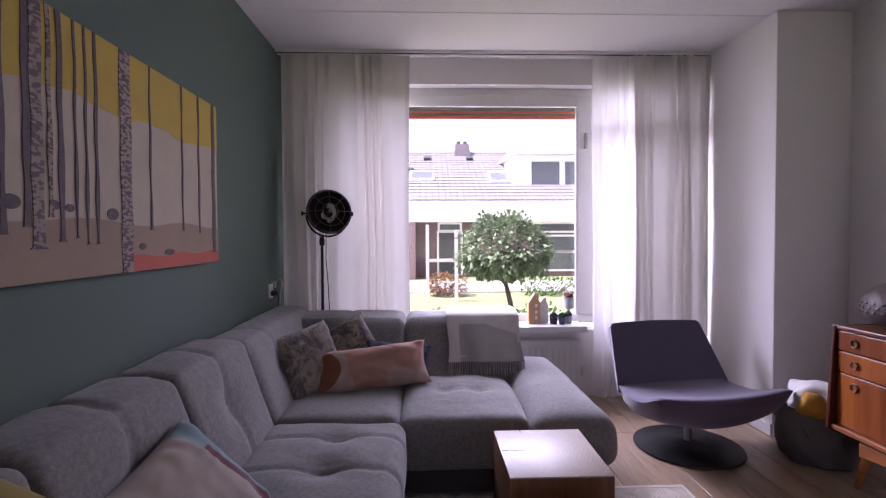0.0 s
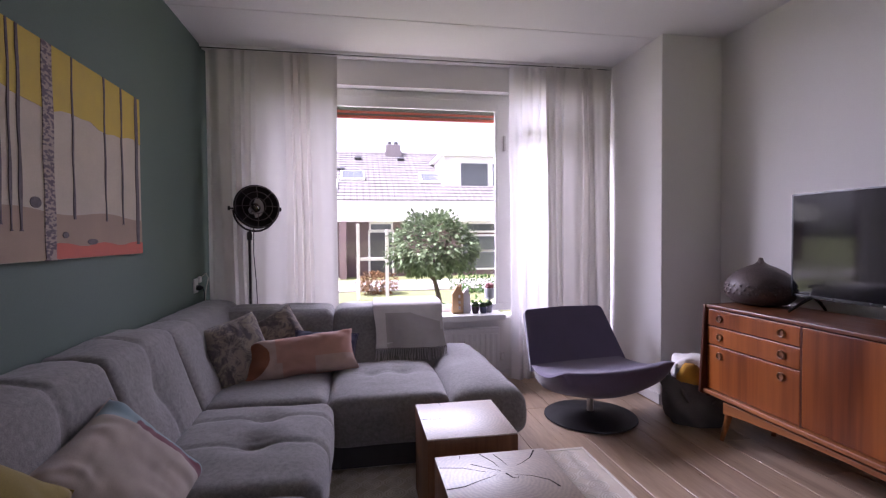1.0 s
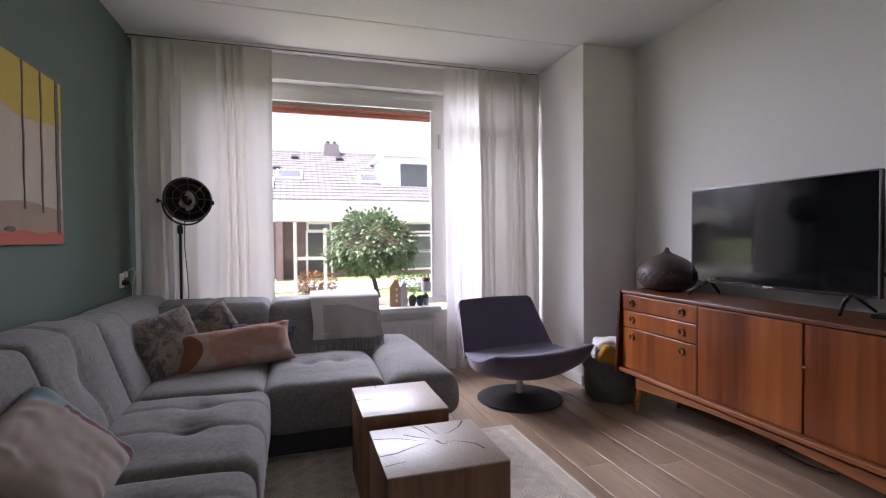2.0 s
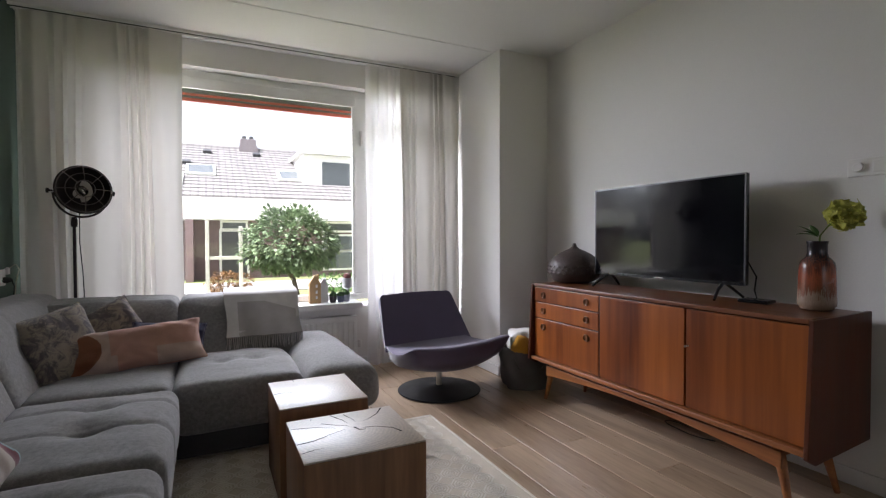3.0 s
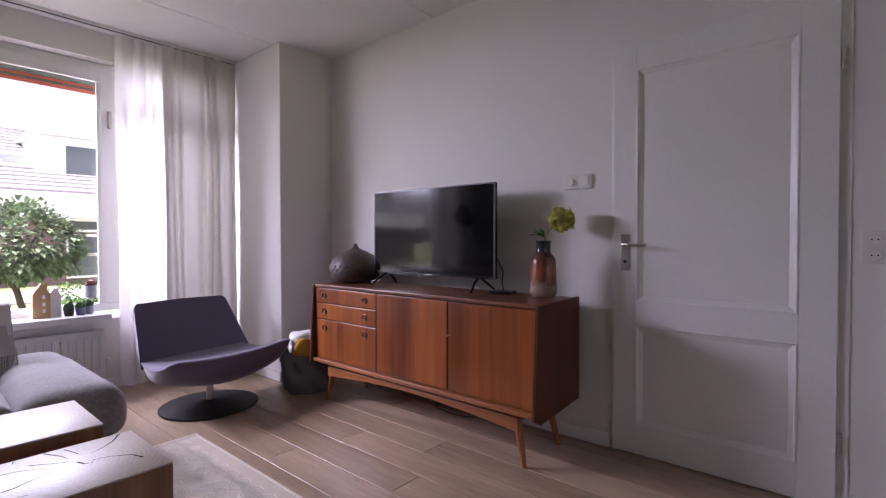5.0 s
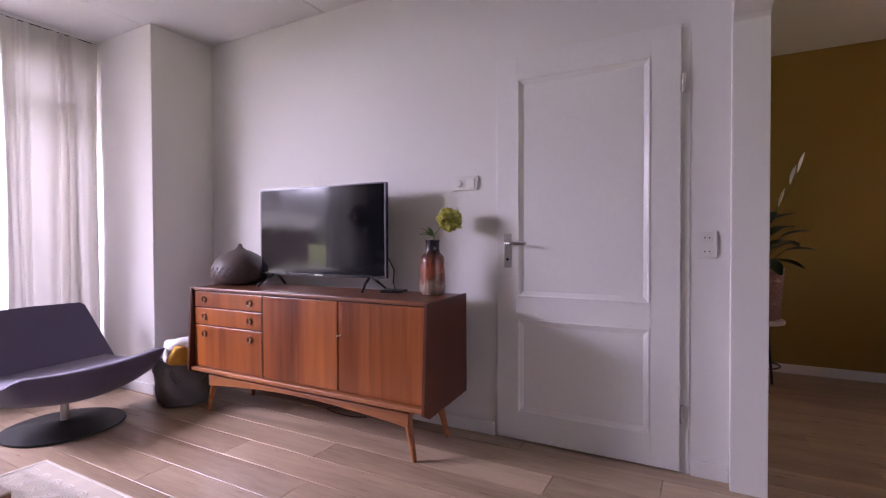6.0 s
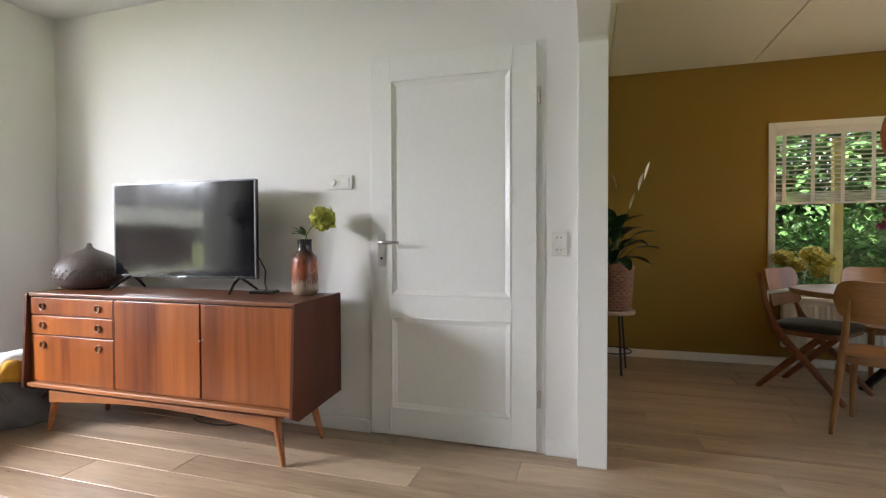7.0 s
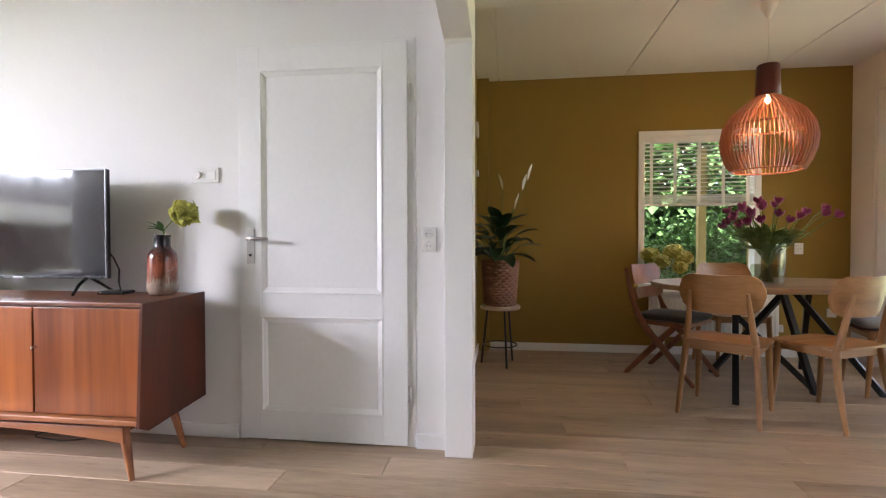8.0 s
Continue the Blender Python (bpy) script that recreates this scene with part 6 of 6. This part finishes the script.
part("glass", turned([(0.035, 0.0), (0.06, 0.02), (0.065, 0.06), (0.035, 0.12), (0.03, 0.17), (0.042, 0.20), (0.038, 0.20), (0.026, 0.16), (0.03, 0.12), (0.058, 0.06), (0.0, 0.01)], 28), M_VGLASS, sv, smooth=60)
bq = thing("sill_bouquet", "yellow-green hydrangea bunch in the sill vase", "flowers", pose(4.855, -2.42, 0.601))
M_YG = plain("yellow_green_floret", (0.40, 0.36, 0.06), 0.7, vary=0.35, scale=30, grain=100)
for i, (x, y, z, r) in enumerate(((-0.03, 0.14, 0.33, 0.075), (-0.06, 0.05, 0.27, 0.07), (-0.04, -0.06, 0.36, 0.075), (-0.02, -0.15, 0.30, 0.075), (-0.07, -0.10, 0.22, 0.06), (-0.05, 0.12, 0.22, 0.055))):
    part("flower_head", moved(petal_ball(r, 60, 0.026, 40 + i, 0.8), pose(x, y, z)), M_YG, bq)
    part("stem", rod([(0, 0, 0.05), (0, 0, 0.19), (x * 0.6, y * 0.5, 0.22), (x, y, z - 0.02)], 0.0035, 6), M_STEM, bq, smooth=60)
for k in range(7):
    part("leaf", moved(leaf(0.12, 0.05, 0.3, 0.4), pose(0, 0, 0.20, 0, 0, 51 * k + 20) @ pose(0, 0, 0, 0, -25, 0)), M_LEAF, bq)

# peace lily in a woven pot on a stool
stool = thing("plant_stool", "round wooden stool on thin black metal legs", "stool", pose(4.37, -0.925, 0))
part("top", turned([(0.165, 0.478), (0.172, 0.484), (0.172, 0.502), (0.166, 0.508)], 40), plain("pale_wood_top", (0.42, 0.33, 0.26), 0.55, vary=0.15), stool, smooth=40)
for k in range(3):
    a = radians(200 + 120 * k)
    part("leg", rod([(0.11 * math.cos(a), 0.11 * math.sin(a), 0.478), (0.165 * math.cos(a), 0.165 * math.sin(a), 0.0)], 0.009, 10), M_BLACK, stool, smooth=60)
ring = [(0.142 * math.cos(2 * math.pi * k / 32), 0.142 * math.sin(2 * math.pi * k / 32), 0.17) for k in range(33)]
part("ring", rod(ring, 0.006, 8), M_BLACK, stool, smooth=60)
M_WICKER = plain("brown_woven_seagrass", (0.24, 0.115, 0.075), 0.75, vary=0.35, scale=24, grain=140, bump=0.5, depth=0.003)
pot = thing("woven_pot", "brown woven seagrass pot on the stool", "plant pot", pose(4.37, -0.925, 0.508))
part("core", turned([(0.118, 0.0), (0.122, 0.004), (0.150, 0.39), (0.140, 0.392), (0.125, 0.36), (0.0, 0.355)], 32), M_WICKER, pot, smooth=40)
weave = bmesh.new()
for row in range(17):
    z = 0.014 + row * 0.0225
    r = 0.121 + 0.029 * z / 0.39
    pts = [((r + 0.004 + 0.006 * math.sin(16 * a + math.pi * row)) * math.cos(a), (r + 0.004 + 0.006 * math.sin(16 * a + math.pi * row)) * math.sin(a), z + 0.002 * math.sin(5 * a + row)) for a in [2 * math.pi * k / 96 for k in range(97)]]
    rod(pts, 0.0095, 6, weave)
part("weave", weave, M_WICKER, pot, "coarse woven strands", smooth=60)["kind"] = "stuff"
lily = thing("peace_lily", "peace lily with dark leaves and white blooms", "plant", pose(4.37, -0.925, 0.865))
M_LILY = plain("dark_lily_leaf", (0.012, 0.045, 0.014), 0.38, vary=0.35, scale=12, spread=0.4)
M_SPATHE = plain("white_spathe", (0.70, 0.70, 0.64), 0.6, vary=0.06)
rng = random.Random(7)
for k in range(48):
    yaw, up = rng.uniform(0, 360), rng.uniform(30, 86)
    st = rng.uniform(0.10, 0.33)
    ln = rng.uniform(0.15, 0.25)
    base = pose(0, 0, 0, 0, 0, yaw) @ pose(0, 0, 0, 0, -up, 0)
    tip = base @ Vector((st, 0, 0))
    lf = leaf(ln, ln * 0.46, 0.35, rng.uniform(0.25, 0.6))
    moved(lf, Matrix.Translation(tip) @ pose(0, 0, 0, 0, 0, yaw) @ pose(0, 0, 0, 0, -up + 28, 0))
    rod([(0, 0, 0), tip * 0.6, tip], 0.003, 5, lf)
    part("leaf", lf, M_LILY, lily, smooth=60)
for x, y, z, yaw in ((-0.05, -0.23, 0.70, 250), (-0.02, -0.19, 0.62, 240), (0.0, -0.02, 0.63, 110), (-0.04, -0.12, 0.46, 280)):
    fl = part("bloom", moved(leaf(0.14, 0.052, 0.5, -0.1), pose(x, y, z, 0, 0, yaw) @ pose(0, 0, 0, 0, -68, 0)), M_SPATHE, lily, "white upright bloom", smooth=60)
    part("stem", rod([(0, 0, 0), (x * 0.4, y * 0.4, z * 0.6), (x, y, z)], 0.003, 6), M_STEM, lily, smooth=60)
for z, h in ((2.02, 0.13), (1.66, 0.05)):
    fr_ = thing("small_frame", "small white frame on the olive side wall", "frame", pose(4.70, YD0, z))
    part("moulding", box(-0.06, -0.02, 0, 0.06, -0.0005, h, 0.003), M_TRIM, fr_)
    part("print", box(-0.048, -0.0215, 0.012, 0.048, -0.0195, h - 0.012), M_PORC, fr_)

# ---- outside ----
M_GRASS = plain("lawn_grass", (0.19, 0.215, 0.085), 0.9, vary=0.45, scale=2.5, grain=40, bump=0.6, depth=0.02)
M_PAVE = plain("pale_paving", (0.38, 0.36, 0.35), 0.85, vary=0.15, scale=3, grain=60)
M_BRICK = plain("purple_brown_brick", (0.17, 0.115, 0.115), 0.85, vary=0.3, scale=8, grain=60, bump=0.4)
M_RENDER = plain("white_fascia_board", (0.80, 0.79, 0.77), 0.6, vary=0.05)
M_TILE = plain("grey_roof_tile", (0.21, 0.195, 0.195), 0.7, vary=0.25, scale=3, grain=30)
M_PANEG = plain("dark_house_glass", (0.10, 0.11, 0.12), 0.1, vary=0.2, bump=0)
M_DOORD = plain("dark_front_door", (0.05, 0.05, 0.055), 0.4, vary=0.15)


def tiled(m, w, h):
    """Darker joints between interlocking tiles, w by h."""
    n, l = nodes_of(m)
    b = n["Principled BSDF"]
    old = b.inputs["Base Color"].links[0].from_socket
    co, br, mx = n.new("ShaderNodeTexCoord"), n.new("ShaderNodeTexBrick"), n.new("ShaderNodeMix")
    br.offset = 0.0
    br.inputs["Scale"].default_value, br.inputs["Brick Width"].default_value, br.inputs["Row Height"].default_value = 1.0, w, h
    br.inputs["Mortar Size"].default_value, br.inputs["Mortar Smooth"].default_value = 0.035, 0.4
    br.inputs["Color1"].default_value, br.inputs["Color2"].default_value, br.inputs["Mortar"].default_value = (1, 1, 1, 1), (0.8, 0.8, 0.8, 1), (0.62, 0.62, 0.64, 1)
    l.new(co.outputs["Object"], br.inputs["Vector"])
    mx.data_type, mx.blend_type = "RGBA", "MULTIPLY"
    mx.inputs["Factor"].default_value = 1.0
    l.new(old, mx.inputs[6])
    l.new(br.outputs["Color"], mx.inputs[7])
    l.new(mx.outputs[2], b.inputs["Base Color"])


tiled(M_TILE, 0.21, 0.29)
M_CHIM = plain("grey_chimney_brick", (0.19, 0.165, 0.175), 0.85, vary=0.3, scale=8, grain=60, bump=0.4)
tagged(part("ground", box(-160, -160, -0.32, 160, 320, -0.12), M_GRASS), "short green lawn reaching far away", "ground", kind="structure")
tagged(part("pavement", box(-40, 11.6, -0.12, 40, 14.2, -0.075, 0.01), M_PAVE), "pale paved footpath", "pavement", kind="structure")
tagged(part("terrace", box(-1.6, 4.02, -0.12, 2.9, 5.0, -0.085, 0.01), M_PAVE), "pale paving under the window", "pavement", kind="structure")
tagged(part("facade_outside", box(-6.0, 4.003, -0.12, -0.76, 4.10, 5.2), M_BRICK), "brown brick outer wall", "wall", kind="structure")
tagged(part("facade_outside", box(2.01, 4.003, -0.12, 6.5, 4.10, 5.2), M_BRICK), "brown brick outer wall", "wall", kind="structure")
tagged(part("facade_outside", box(-0.76, 4.003, 2.44, 2.01, 4.10, 5.2), M_BRICK), "brown brick outer wall", "wall", kind="structure")
# never in view; runs past the back walls to hold daylight off the dining room
tagged(part("unseen_roof", box(-6.0, -7.6, 2.80, 6.5, 4.0, 2.95), M_TILE), "unseen flat roof that closes the house and blocks daylight on the garden side", "roof", kind="structure")

# rolled awning over the window
aw = thing("awning", "rolled striped awning above the window outside", "awning")
M_AWG, M_AWR = plain("grey_green_awning", (0.10, 0.11, 0.09), 0.85, vary=0.12), plain("brick_red_awning", (0.42, 0.09, 0.05), 0.85, vary=0.12)
part("box", box(-0.8, 4.105, 2.42, 1.40, 4.23, 2.52, 0.01), M_TRIM, aw)
part("valance", box(-0.78, 4.18, 2.352, 1.375, 4.188, 2.43), M_AWG, aw, "grey-green cloth band")
part("valance_stripe", box(-0.78, 4.176, 2.332, 1.375, 4.19, 2.352), M_AWR, aw, "brick red stripe")
part("valance_stripe", box(-0.78, 4.178, 2.312, 1.375, 4.188, 2.332), M_AWG, aw)
part("front_bar", box(-0.79, 4.172, 2.285, 1.385, 4.195, 2.312, 0.004), M_AWR, aw, "red front bar")


def row_house(x0, x1, y0):
    """Terraced houses: low brick front, deep white fascia, tiled roof, dormer, roof windows and chimney."""
    h = thing("row_house", "brick row houses with grey tiled roof and white fascia", "house", pose(0, 0, -0.33))
    d = 9.0
    zg = -0.12
    ze, zr, yr = 2.72, 5.05, y0 + 4.6
    part("wall", box(x0, y0, zg, x1, y0 + d, 2.2), M_BRICK, h)
    part("fascia", box(x0 - 0.2, y0 - 0.55, 2.05, x1 + 0.2, y0 + 0.3, ze, 0.02), M_RENDER, h, "deep white fascia")
    part("roof", prism([(y0 - 0.4, ze), (yr, zr), (y0 + d + 0.4, ze)], "x", x0 - 0.15, x1 + 0.15), M_TILE, h)
    run, rise = yr - (y0 - 0.4), zr - ze
    ln = math.hypot(run, rise)
    slope = math.degrees(math.atan2(rise, run))
    rows = 17
    for i in range(rows):
        t = i / rows
        c = part("tile_course", moved(box(x0 - 0.16, 0, 0.0, x1 + 0.16, ln / rows + 0.06, 0.075, 0.01, 1), pose(0, y0 - 0.42 + run * t, ze + rise * t + 0.01, slope - 4.5, 0, 0)), M_TILE, h)
    part("ridge", moved(turned([(0.12, x0 - 0.2), (0.12, x1 + 0.2)], 12), pose(0, yr, zr + 0.03) @ Matrix(((0, 0, 1, 0), (0, 1, 0, 0), (-1, 0, 0, 0), (0, 0, 0, 1)))), M_TILE, h)
    on = lambda t: (y0 - 0.42 + run * t, ze + rise * t)
    for x, t in ((-0.15, 0.34), (-1.1, 0.16), (2.75, 0.30), (-3.9, 0.3)):
        y, z = on(t)
        w = part("roof_window", moved(box(-0.45, 0, 0.05, 0.45, 1.0, 0.15, 0.01), pose(x, y, z, slope, 0, 0)), M_RENDER, h, "pale roof window")
        part("pane", moved(box(-0.38, 0.07, 0.148, 0.38, 0.93, 0.156), pose(x, y, z, slope, 0, 0)), M_PANEG, w)
    for k in range(8):
        y, z = on(0.82)
        part("vent_tile", moved(box(-0.14, 0, 0.05, 0.14, 0.26, 0.18, 0.02), pose(-5.2 + 1.75 * k, y, z, slope, 0, 0)), M_DOORD, h, "dark vent tile")
    y, z = on(0.55)
    part("vent_tile", moved(box(-0.14, 0, 0.05, 0.14, 0.26, 0.18, 0.02), pose(-0.6, y, z, slope, 0, 0)), M_DOORD, h, "dark vent tile")
    ch = part("chimney", box(1.20, yr - 0.4, zr - 0.3, 1.88, yr + 0.3, zr + 0.16), M_CHIM, h, "grey brick chimney")
    part("chimney_top", box(1.24, yr - 0.3, zr + 0.16, 1.84, yr + 0.25, zr + 0.44, 0.02), M_CHIM, ch)
    for k in range(2):
        part("chimney_pot", moved(turned([(0.09, 0), (0.08, 0.16)], 12), pose(1.40 + 0.28 * k, yr, zr + 0.43)), M_DOORD, ch)
    # dormer
    dm = part("dormer", box(3.1, y0 + 0.9, ze + 0.05, 6.3, y0 + 4.0, ze + 1.75, 0.02), M_RENDER, h, "white flat-roofed dormer")
    part("dormer_roof", box(2.95, y0 + 0.75, ze + 1.75, 6.45, y0 + 4.1, ze + 1.86, 0.02), M_RENDER, dm)
    for a, b in ((3.75, 4.75), (4.95, 6.0)):
        part("dormer_pane", box(a, y0 + 0.87, ze + 0.35, b, y0 + 0.91, ze + 1.5), M_PANEG, dm)
    # ground floor openings
    def opening(name, a, b, c, e, material):
        o = part(name, box(a - 0.07, y0 - 0.05, c - 0.07, b + 0.07, y0 + 0.02, e + 0.07, 0.01), M_RENDER, h)
        part("pane" if material is M_PANEG else "door_leaf", box(a, y0 - 0.062, c, b, y0 - 0.045, e), material, o)
    opening("window_frame", 3.6, 5.4, 0.45, 1.0, M_PANEG)
    opening("window_frame", 3.6, 5.4, 1.08, 1.55, M_PANEG)
    opening("window_frame", 3.6, 5.4, 1.75, 1.98, M_PANEG)
    opening("door_frame", 0.42, 1.15, 0.0, 1.70, M_DOORD)
    opening("window_frame", 0.45, 1.12, 1.80, 1.98, M_PANEG)
    opening("window_frame", -3.2, -1.3, 0.5, 1.9, M_PANEG)
    opening("window_frame", 6.4, 8.6, 0.4, 1.9, M_PANEG)
    part("porch_wall", box(-0.55, y0 - 0.9, zg, -0.35, y0 - 0.001, 2.04), M_BRICK, h)
    return h


row_house(-14, 16, 16.2)


def leafy(name, label, x, y, z0, trunk_h, rx, rz, n, seed, leaf_mat, trunk_r=0.035, lean=0.05):
    """A small standard tree: tapered trunk, limbs, and a crown of many single leaves."""
    rng = random.Random(seed)
    t = thing(name, label, "tree", pose(x, y, z0))
    part("trunk", rod([(0.06, 0, 0), (0.02, 0, trunk_h * 0.5), (-lean, 0, trunk_h), (-lean, 0, trunk_h + rz * 0.6)], [trunk_r * 1.3, trunk_r, trunk_r * 0.85, trunk_r * 0.4], 12), M_TRUNK, t, smooth=60)
    cz = trunk_h + rz * 0.82
    for k in range(9):
        a = 2 * math.pi * k / 9 + rng.uniform(-0.2, 0.2)
        q = (math.cos(a) * rx * 0.75 - lean, math.sin(a) * rx * 0.75, cz + rng.uniform(-0.3, 0.5) * rz)
        part("limb", rod([(-lean, 0, trunk_h - 0.05), (q[0] * 0.45, q[1] * 0.45, trunk_h + (q[2] - trunk_h) * 0.6), q], [trunk_r * 0.6, trunk_r * 0.4, trunk_r * 0.15], 7), M_TRUNK, t, smooth=60)
    vs_, fs_ = [], []
    for i in range(n):
        d = Vector((rng.gauss(0, 1), rng.gauss(0, 1), rng.gauss(0, 1))).normalized()
        s = rng.uniform(0.62, 1.0) ** 0.6
        bump = 1 + 0.10 * math.sin(5 * math.atan2(d.y, d.x) + 3 * d.z) + 0.06 * math.sin(9 * d.x + 7 * d.z)
        low = 0.72 if d.z < 0 else 1.0
        p = Vector((d.x * rx * bump * s - lean, d.y * rx * bump * s, cz + d.z * rz * bump * s * low))
        if noise.noise(p * 6.5) < -0.22 and s > 0.8:
            continue
        size = rng.uniform(0.055, 0.11)
        q = (d + Vector((rng.uniform(-0.6, 0.6), rng.uniform(-0.6, 0.6), rng.uniform(-0.8, 0.3)))).normalized().to_track_quat("X", "Z").to_matrix()
        b = len(vs_)
        for c in ((0, 0, 0), (0.5, -0.32, 0.06), (1, 0, -0.12), (0.5, 0.32, 0.06), (0.5, 0, -0.02)):
            vs_.append(tuple(p + q @ (Vector(c) * size)))
        fs_.extend([(b, b + 1, b + 4), (b + 1, b + 2, b + 4), (b + 2, b + 3, b + 4), (b + 3, b, b + 4)])
    me = bpy.data.meshes.new("crown")
    me.from_pydata(vs_, [], fs_)
    me.materials.append(leaf_mat)
    cr = new("crown", me)
    cr.parent = t
    cr["label"] = "dense rounded crown of small leaves"
    return t


M_TRUNK = plain("grey_brown_bark", (0.085, 0.065, 0.055), 0.9, vary=0.35, scale=20, grain=60, bump=0.6, depth=0.006)
M_CROWN = leaf_mat("globe_tree_leaf", (0.15, 0.205, 0.115), 0.75)
leafy("globe_tree", "small globe-pruned tree in the front garden", 1.27, 7.35, -0.12, 0.68, 0.72, 0.57, 6200, 5, M_CROWN, 0.04, 0.06)
M_HEDGE = leaf_mat("garden_leaf", (0.06, 0.13, 0.03), 0.7)


def bush(name, label, x, y, z, rx, ry, rz, n, seed, material, size=(0.05, 0.10)):
    """A shrub of single leaves on a few stems."""
    rng = random.Random(seed)
    t = thing(name, label, "shrub", pose(x, y, z))
    stems = bmesh.new()
    for k in range(7):
        a = rng.uniform(0, 6.28)
        rod([(0.1 * math.cos(a) * rx, 0.1 * math.sin(a) * ry, 0.0), (0.6 * math.cos(a) * rx, 0.6 * math.sin(a) * ry, rz * 1.4)], [0.02, 0.006], 6, stems)
    part("stems", stems, M_TRUNK, t, smooth=60)
    vs_, fs_ = [], []
    for i in range(n):
        d = Vector((rng.gauss(0, 1), rng.gauss(0, 1), rng.gauss(0, 1))).normalized()
        s = rng.uniform(0.25, 1.0) ** 0.45 * (1 + 0.14 * math.sin(6 * d.x + 5 * d.y * d.z + seed))
        p = Vector((d.x * rx * s, d.y * ry * s, rz + d.z * rz * s))
        e = rng.uniform(*size)
        q = (d + Vector((rng.uniform(-0.9, 0.9), rng.uniform(-0.9, 0.9), rng.uniform(-0.9, 0.6)))).normalized().to_track_quat("X", "Z").to_matrix()
        b = len(vs_)
        for c in ((0, 0, 0), (0.5, -0.3, 0.06), (1, 0, -0.12), (0.5, 0.3, 0.06)):
            vs_.append(tuple(p + q @ (Vector(c) * e)))
        fs_.append((b, b + 1, b + 2, b + 3))
    me = bpy.data.meshes.new("foliage")
    me.from_pydata(vs_, [], fs_)
    me.materials.append(material)
    f_ = new("foliage", me)
    f_.parent = t
    return t


M_RUSTL = leaf_mat("rusty_shrub_leaf", (0.20, 0.11, 0.05), 0.4)
bush("shrub", "low rust-leaved shrub before the row houses", 0.42, 11.1, -0.12, 0.5, 0.4, 0.26, 900, 3, M_RUSTL, (0.06, 0.1))
bush("shrub", "low green shrub before the row houses", 2.9, 11.0, -0.12, 0.9, 0.4, 0.2, 700, 4, M_HEDGE, (0.06, 0.1))
bush("shrub", "green garden plants under the window", 0.15, 5.6, -0.12, 0.45, 0.3, 0.24, 900, 6, M_HEDGE, (0.04, 0.09))
bush("shrub", "green garden plants under the window", 1.35, 5.8, -0.12, 0.5, 0.3, 0.26, 900, 7, M_HEDGE, (0.04, 0.09))
frame_ = thing("timber_frame", "pale wooden frame standing on the lawn", "frame", pose(0.40, 10.0, -0.12))
M_POST = plain("pale_weathered_wood", (0.5, 0.48, 0.45), 0.8, vary=0.2)
for x in (-0.38, 0.22):
    part("post", box(x - 0.035, -0.035, 0.0, x + 0.035, 0.035, 1.62 if x < 0 else 1.5, 0.006), M_POST, frame_)
part("rail", box(-0.345, -0.025, 0.84, 0.185, 0.025, 0.91, 0.005), M_POST, frame_)

# garden seen through the dining window: layered shrubs and a fence behind
for i, (x, y, z, rx, ry, rz, n) in enumerate(((7.3, -3.5, -0.12, 0.7, 1.0, 0.75, 2600), (7.6, -4.9, -0.12, 0.8, 1.1, 0.95, 2800), (8.9, -4.0, -0.12, 1.1, 1.8, 2.3, 9000), (9.0, -6.4, -0.12, 1.1, 1.8, 2.2, 9000), (9.3, -2.2, -0.12, 1.1, 1.6, 2.1, 7000), (10.0, -5.2, -0.12, 0.9, 2.6, 2.5, 9000), (6.4, -2.9, -0.12, 0.45, 0.5, 0.40, 1100))):
    bush("garden_shrub", "leafy green garden shrub outside the dining window", x, y, z, rx, ry, rz, n, 30 + i, M_HEDGE, (0.06, 0.13) if n < 4000 else (0.13, 0.26))
tagged(part("garden_post", box(6.55, -3.42, -0.12, 6.64, -3.33, 2.2, 0.006), plain("yellowish_timber", (0.34, 0.26, 0.10), 0.8, vary=0.2)), "yellowish square timber post in the garden", "post")
fence = thing("fence", "dark timber board fence behind the garden shrubs", "fence")
M_FENCE = plain("dark_fence_board", (0.06, 0.05, 0.045), 0.85, vary=0.3, spread=0.4)
board = part("board", box(10.6, -8.0, -0.12, 10.63, -7.86, 1.75, 0.004), M_FENCE, fence)
for k in range(1, 52):
    share("board", board, fence, pose(0, 0.15 * k, 0))

# ---- oak floor boards, laid along y ----
floor_ob = bpy.data.objects["floor"]
rng = random.Random(11)
PW = 0.19
row_meshes = {}


def board_mesh(length):
    key = round(length, 2)
    if key not in row_meshes:
        bm = bmesh.new()
        bmesh.ops.create_cube(bm, size=1)
        for v in bm.verts:
            v.co = (v.co.x * (PW - 0.0035), v.co.y * (key - 0.003), v.co.z * 0.015)
        top = [e for e in bm.edges if all(v.co.z > 0 for v in e.verts)]
        bmesh.ops.bevel(bm, geom=top, offset=0.0012, segments=1, affect="EDGES")
        me = bpy.data.meshes.new("floor_board")
        bm.to_mesh(me)
        bm.free()
        me.materials.append(M_PLANK)
        row_meshes[key] = me
    return row_meshes[key]


x = XL
k = 0
while x < XD + 0.2:
    y = -5.0 - (k * 0.83 % 1.9)
    while y < 3.95:
        ln = (1.82, 2.0, 2.2)[(k * 7 + int(y * 3)) % 3]
        o = new("floor_board", board_mesh(ln))
        o.parent = floor_ob
        o.location = (x + PW / 2, y + ln / 2, -0.0078)
        y += ln
    x += PW
    k += 1
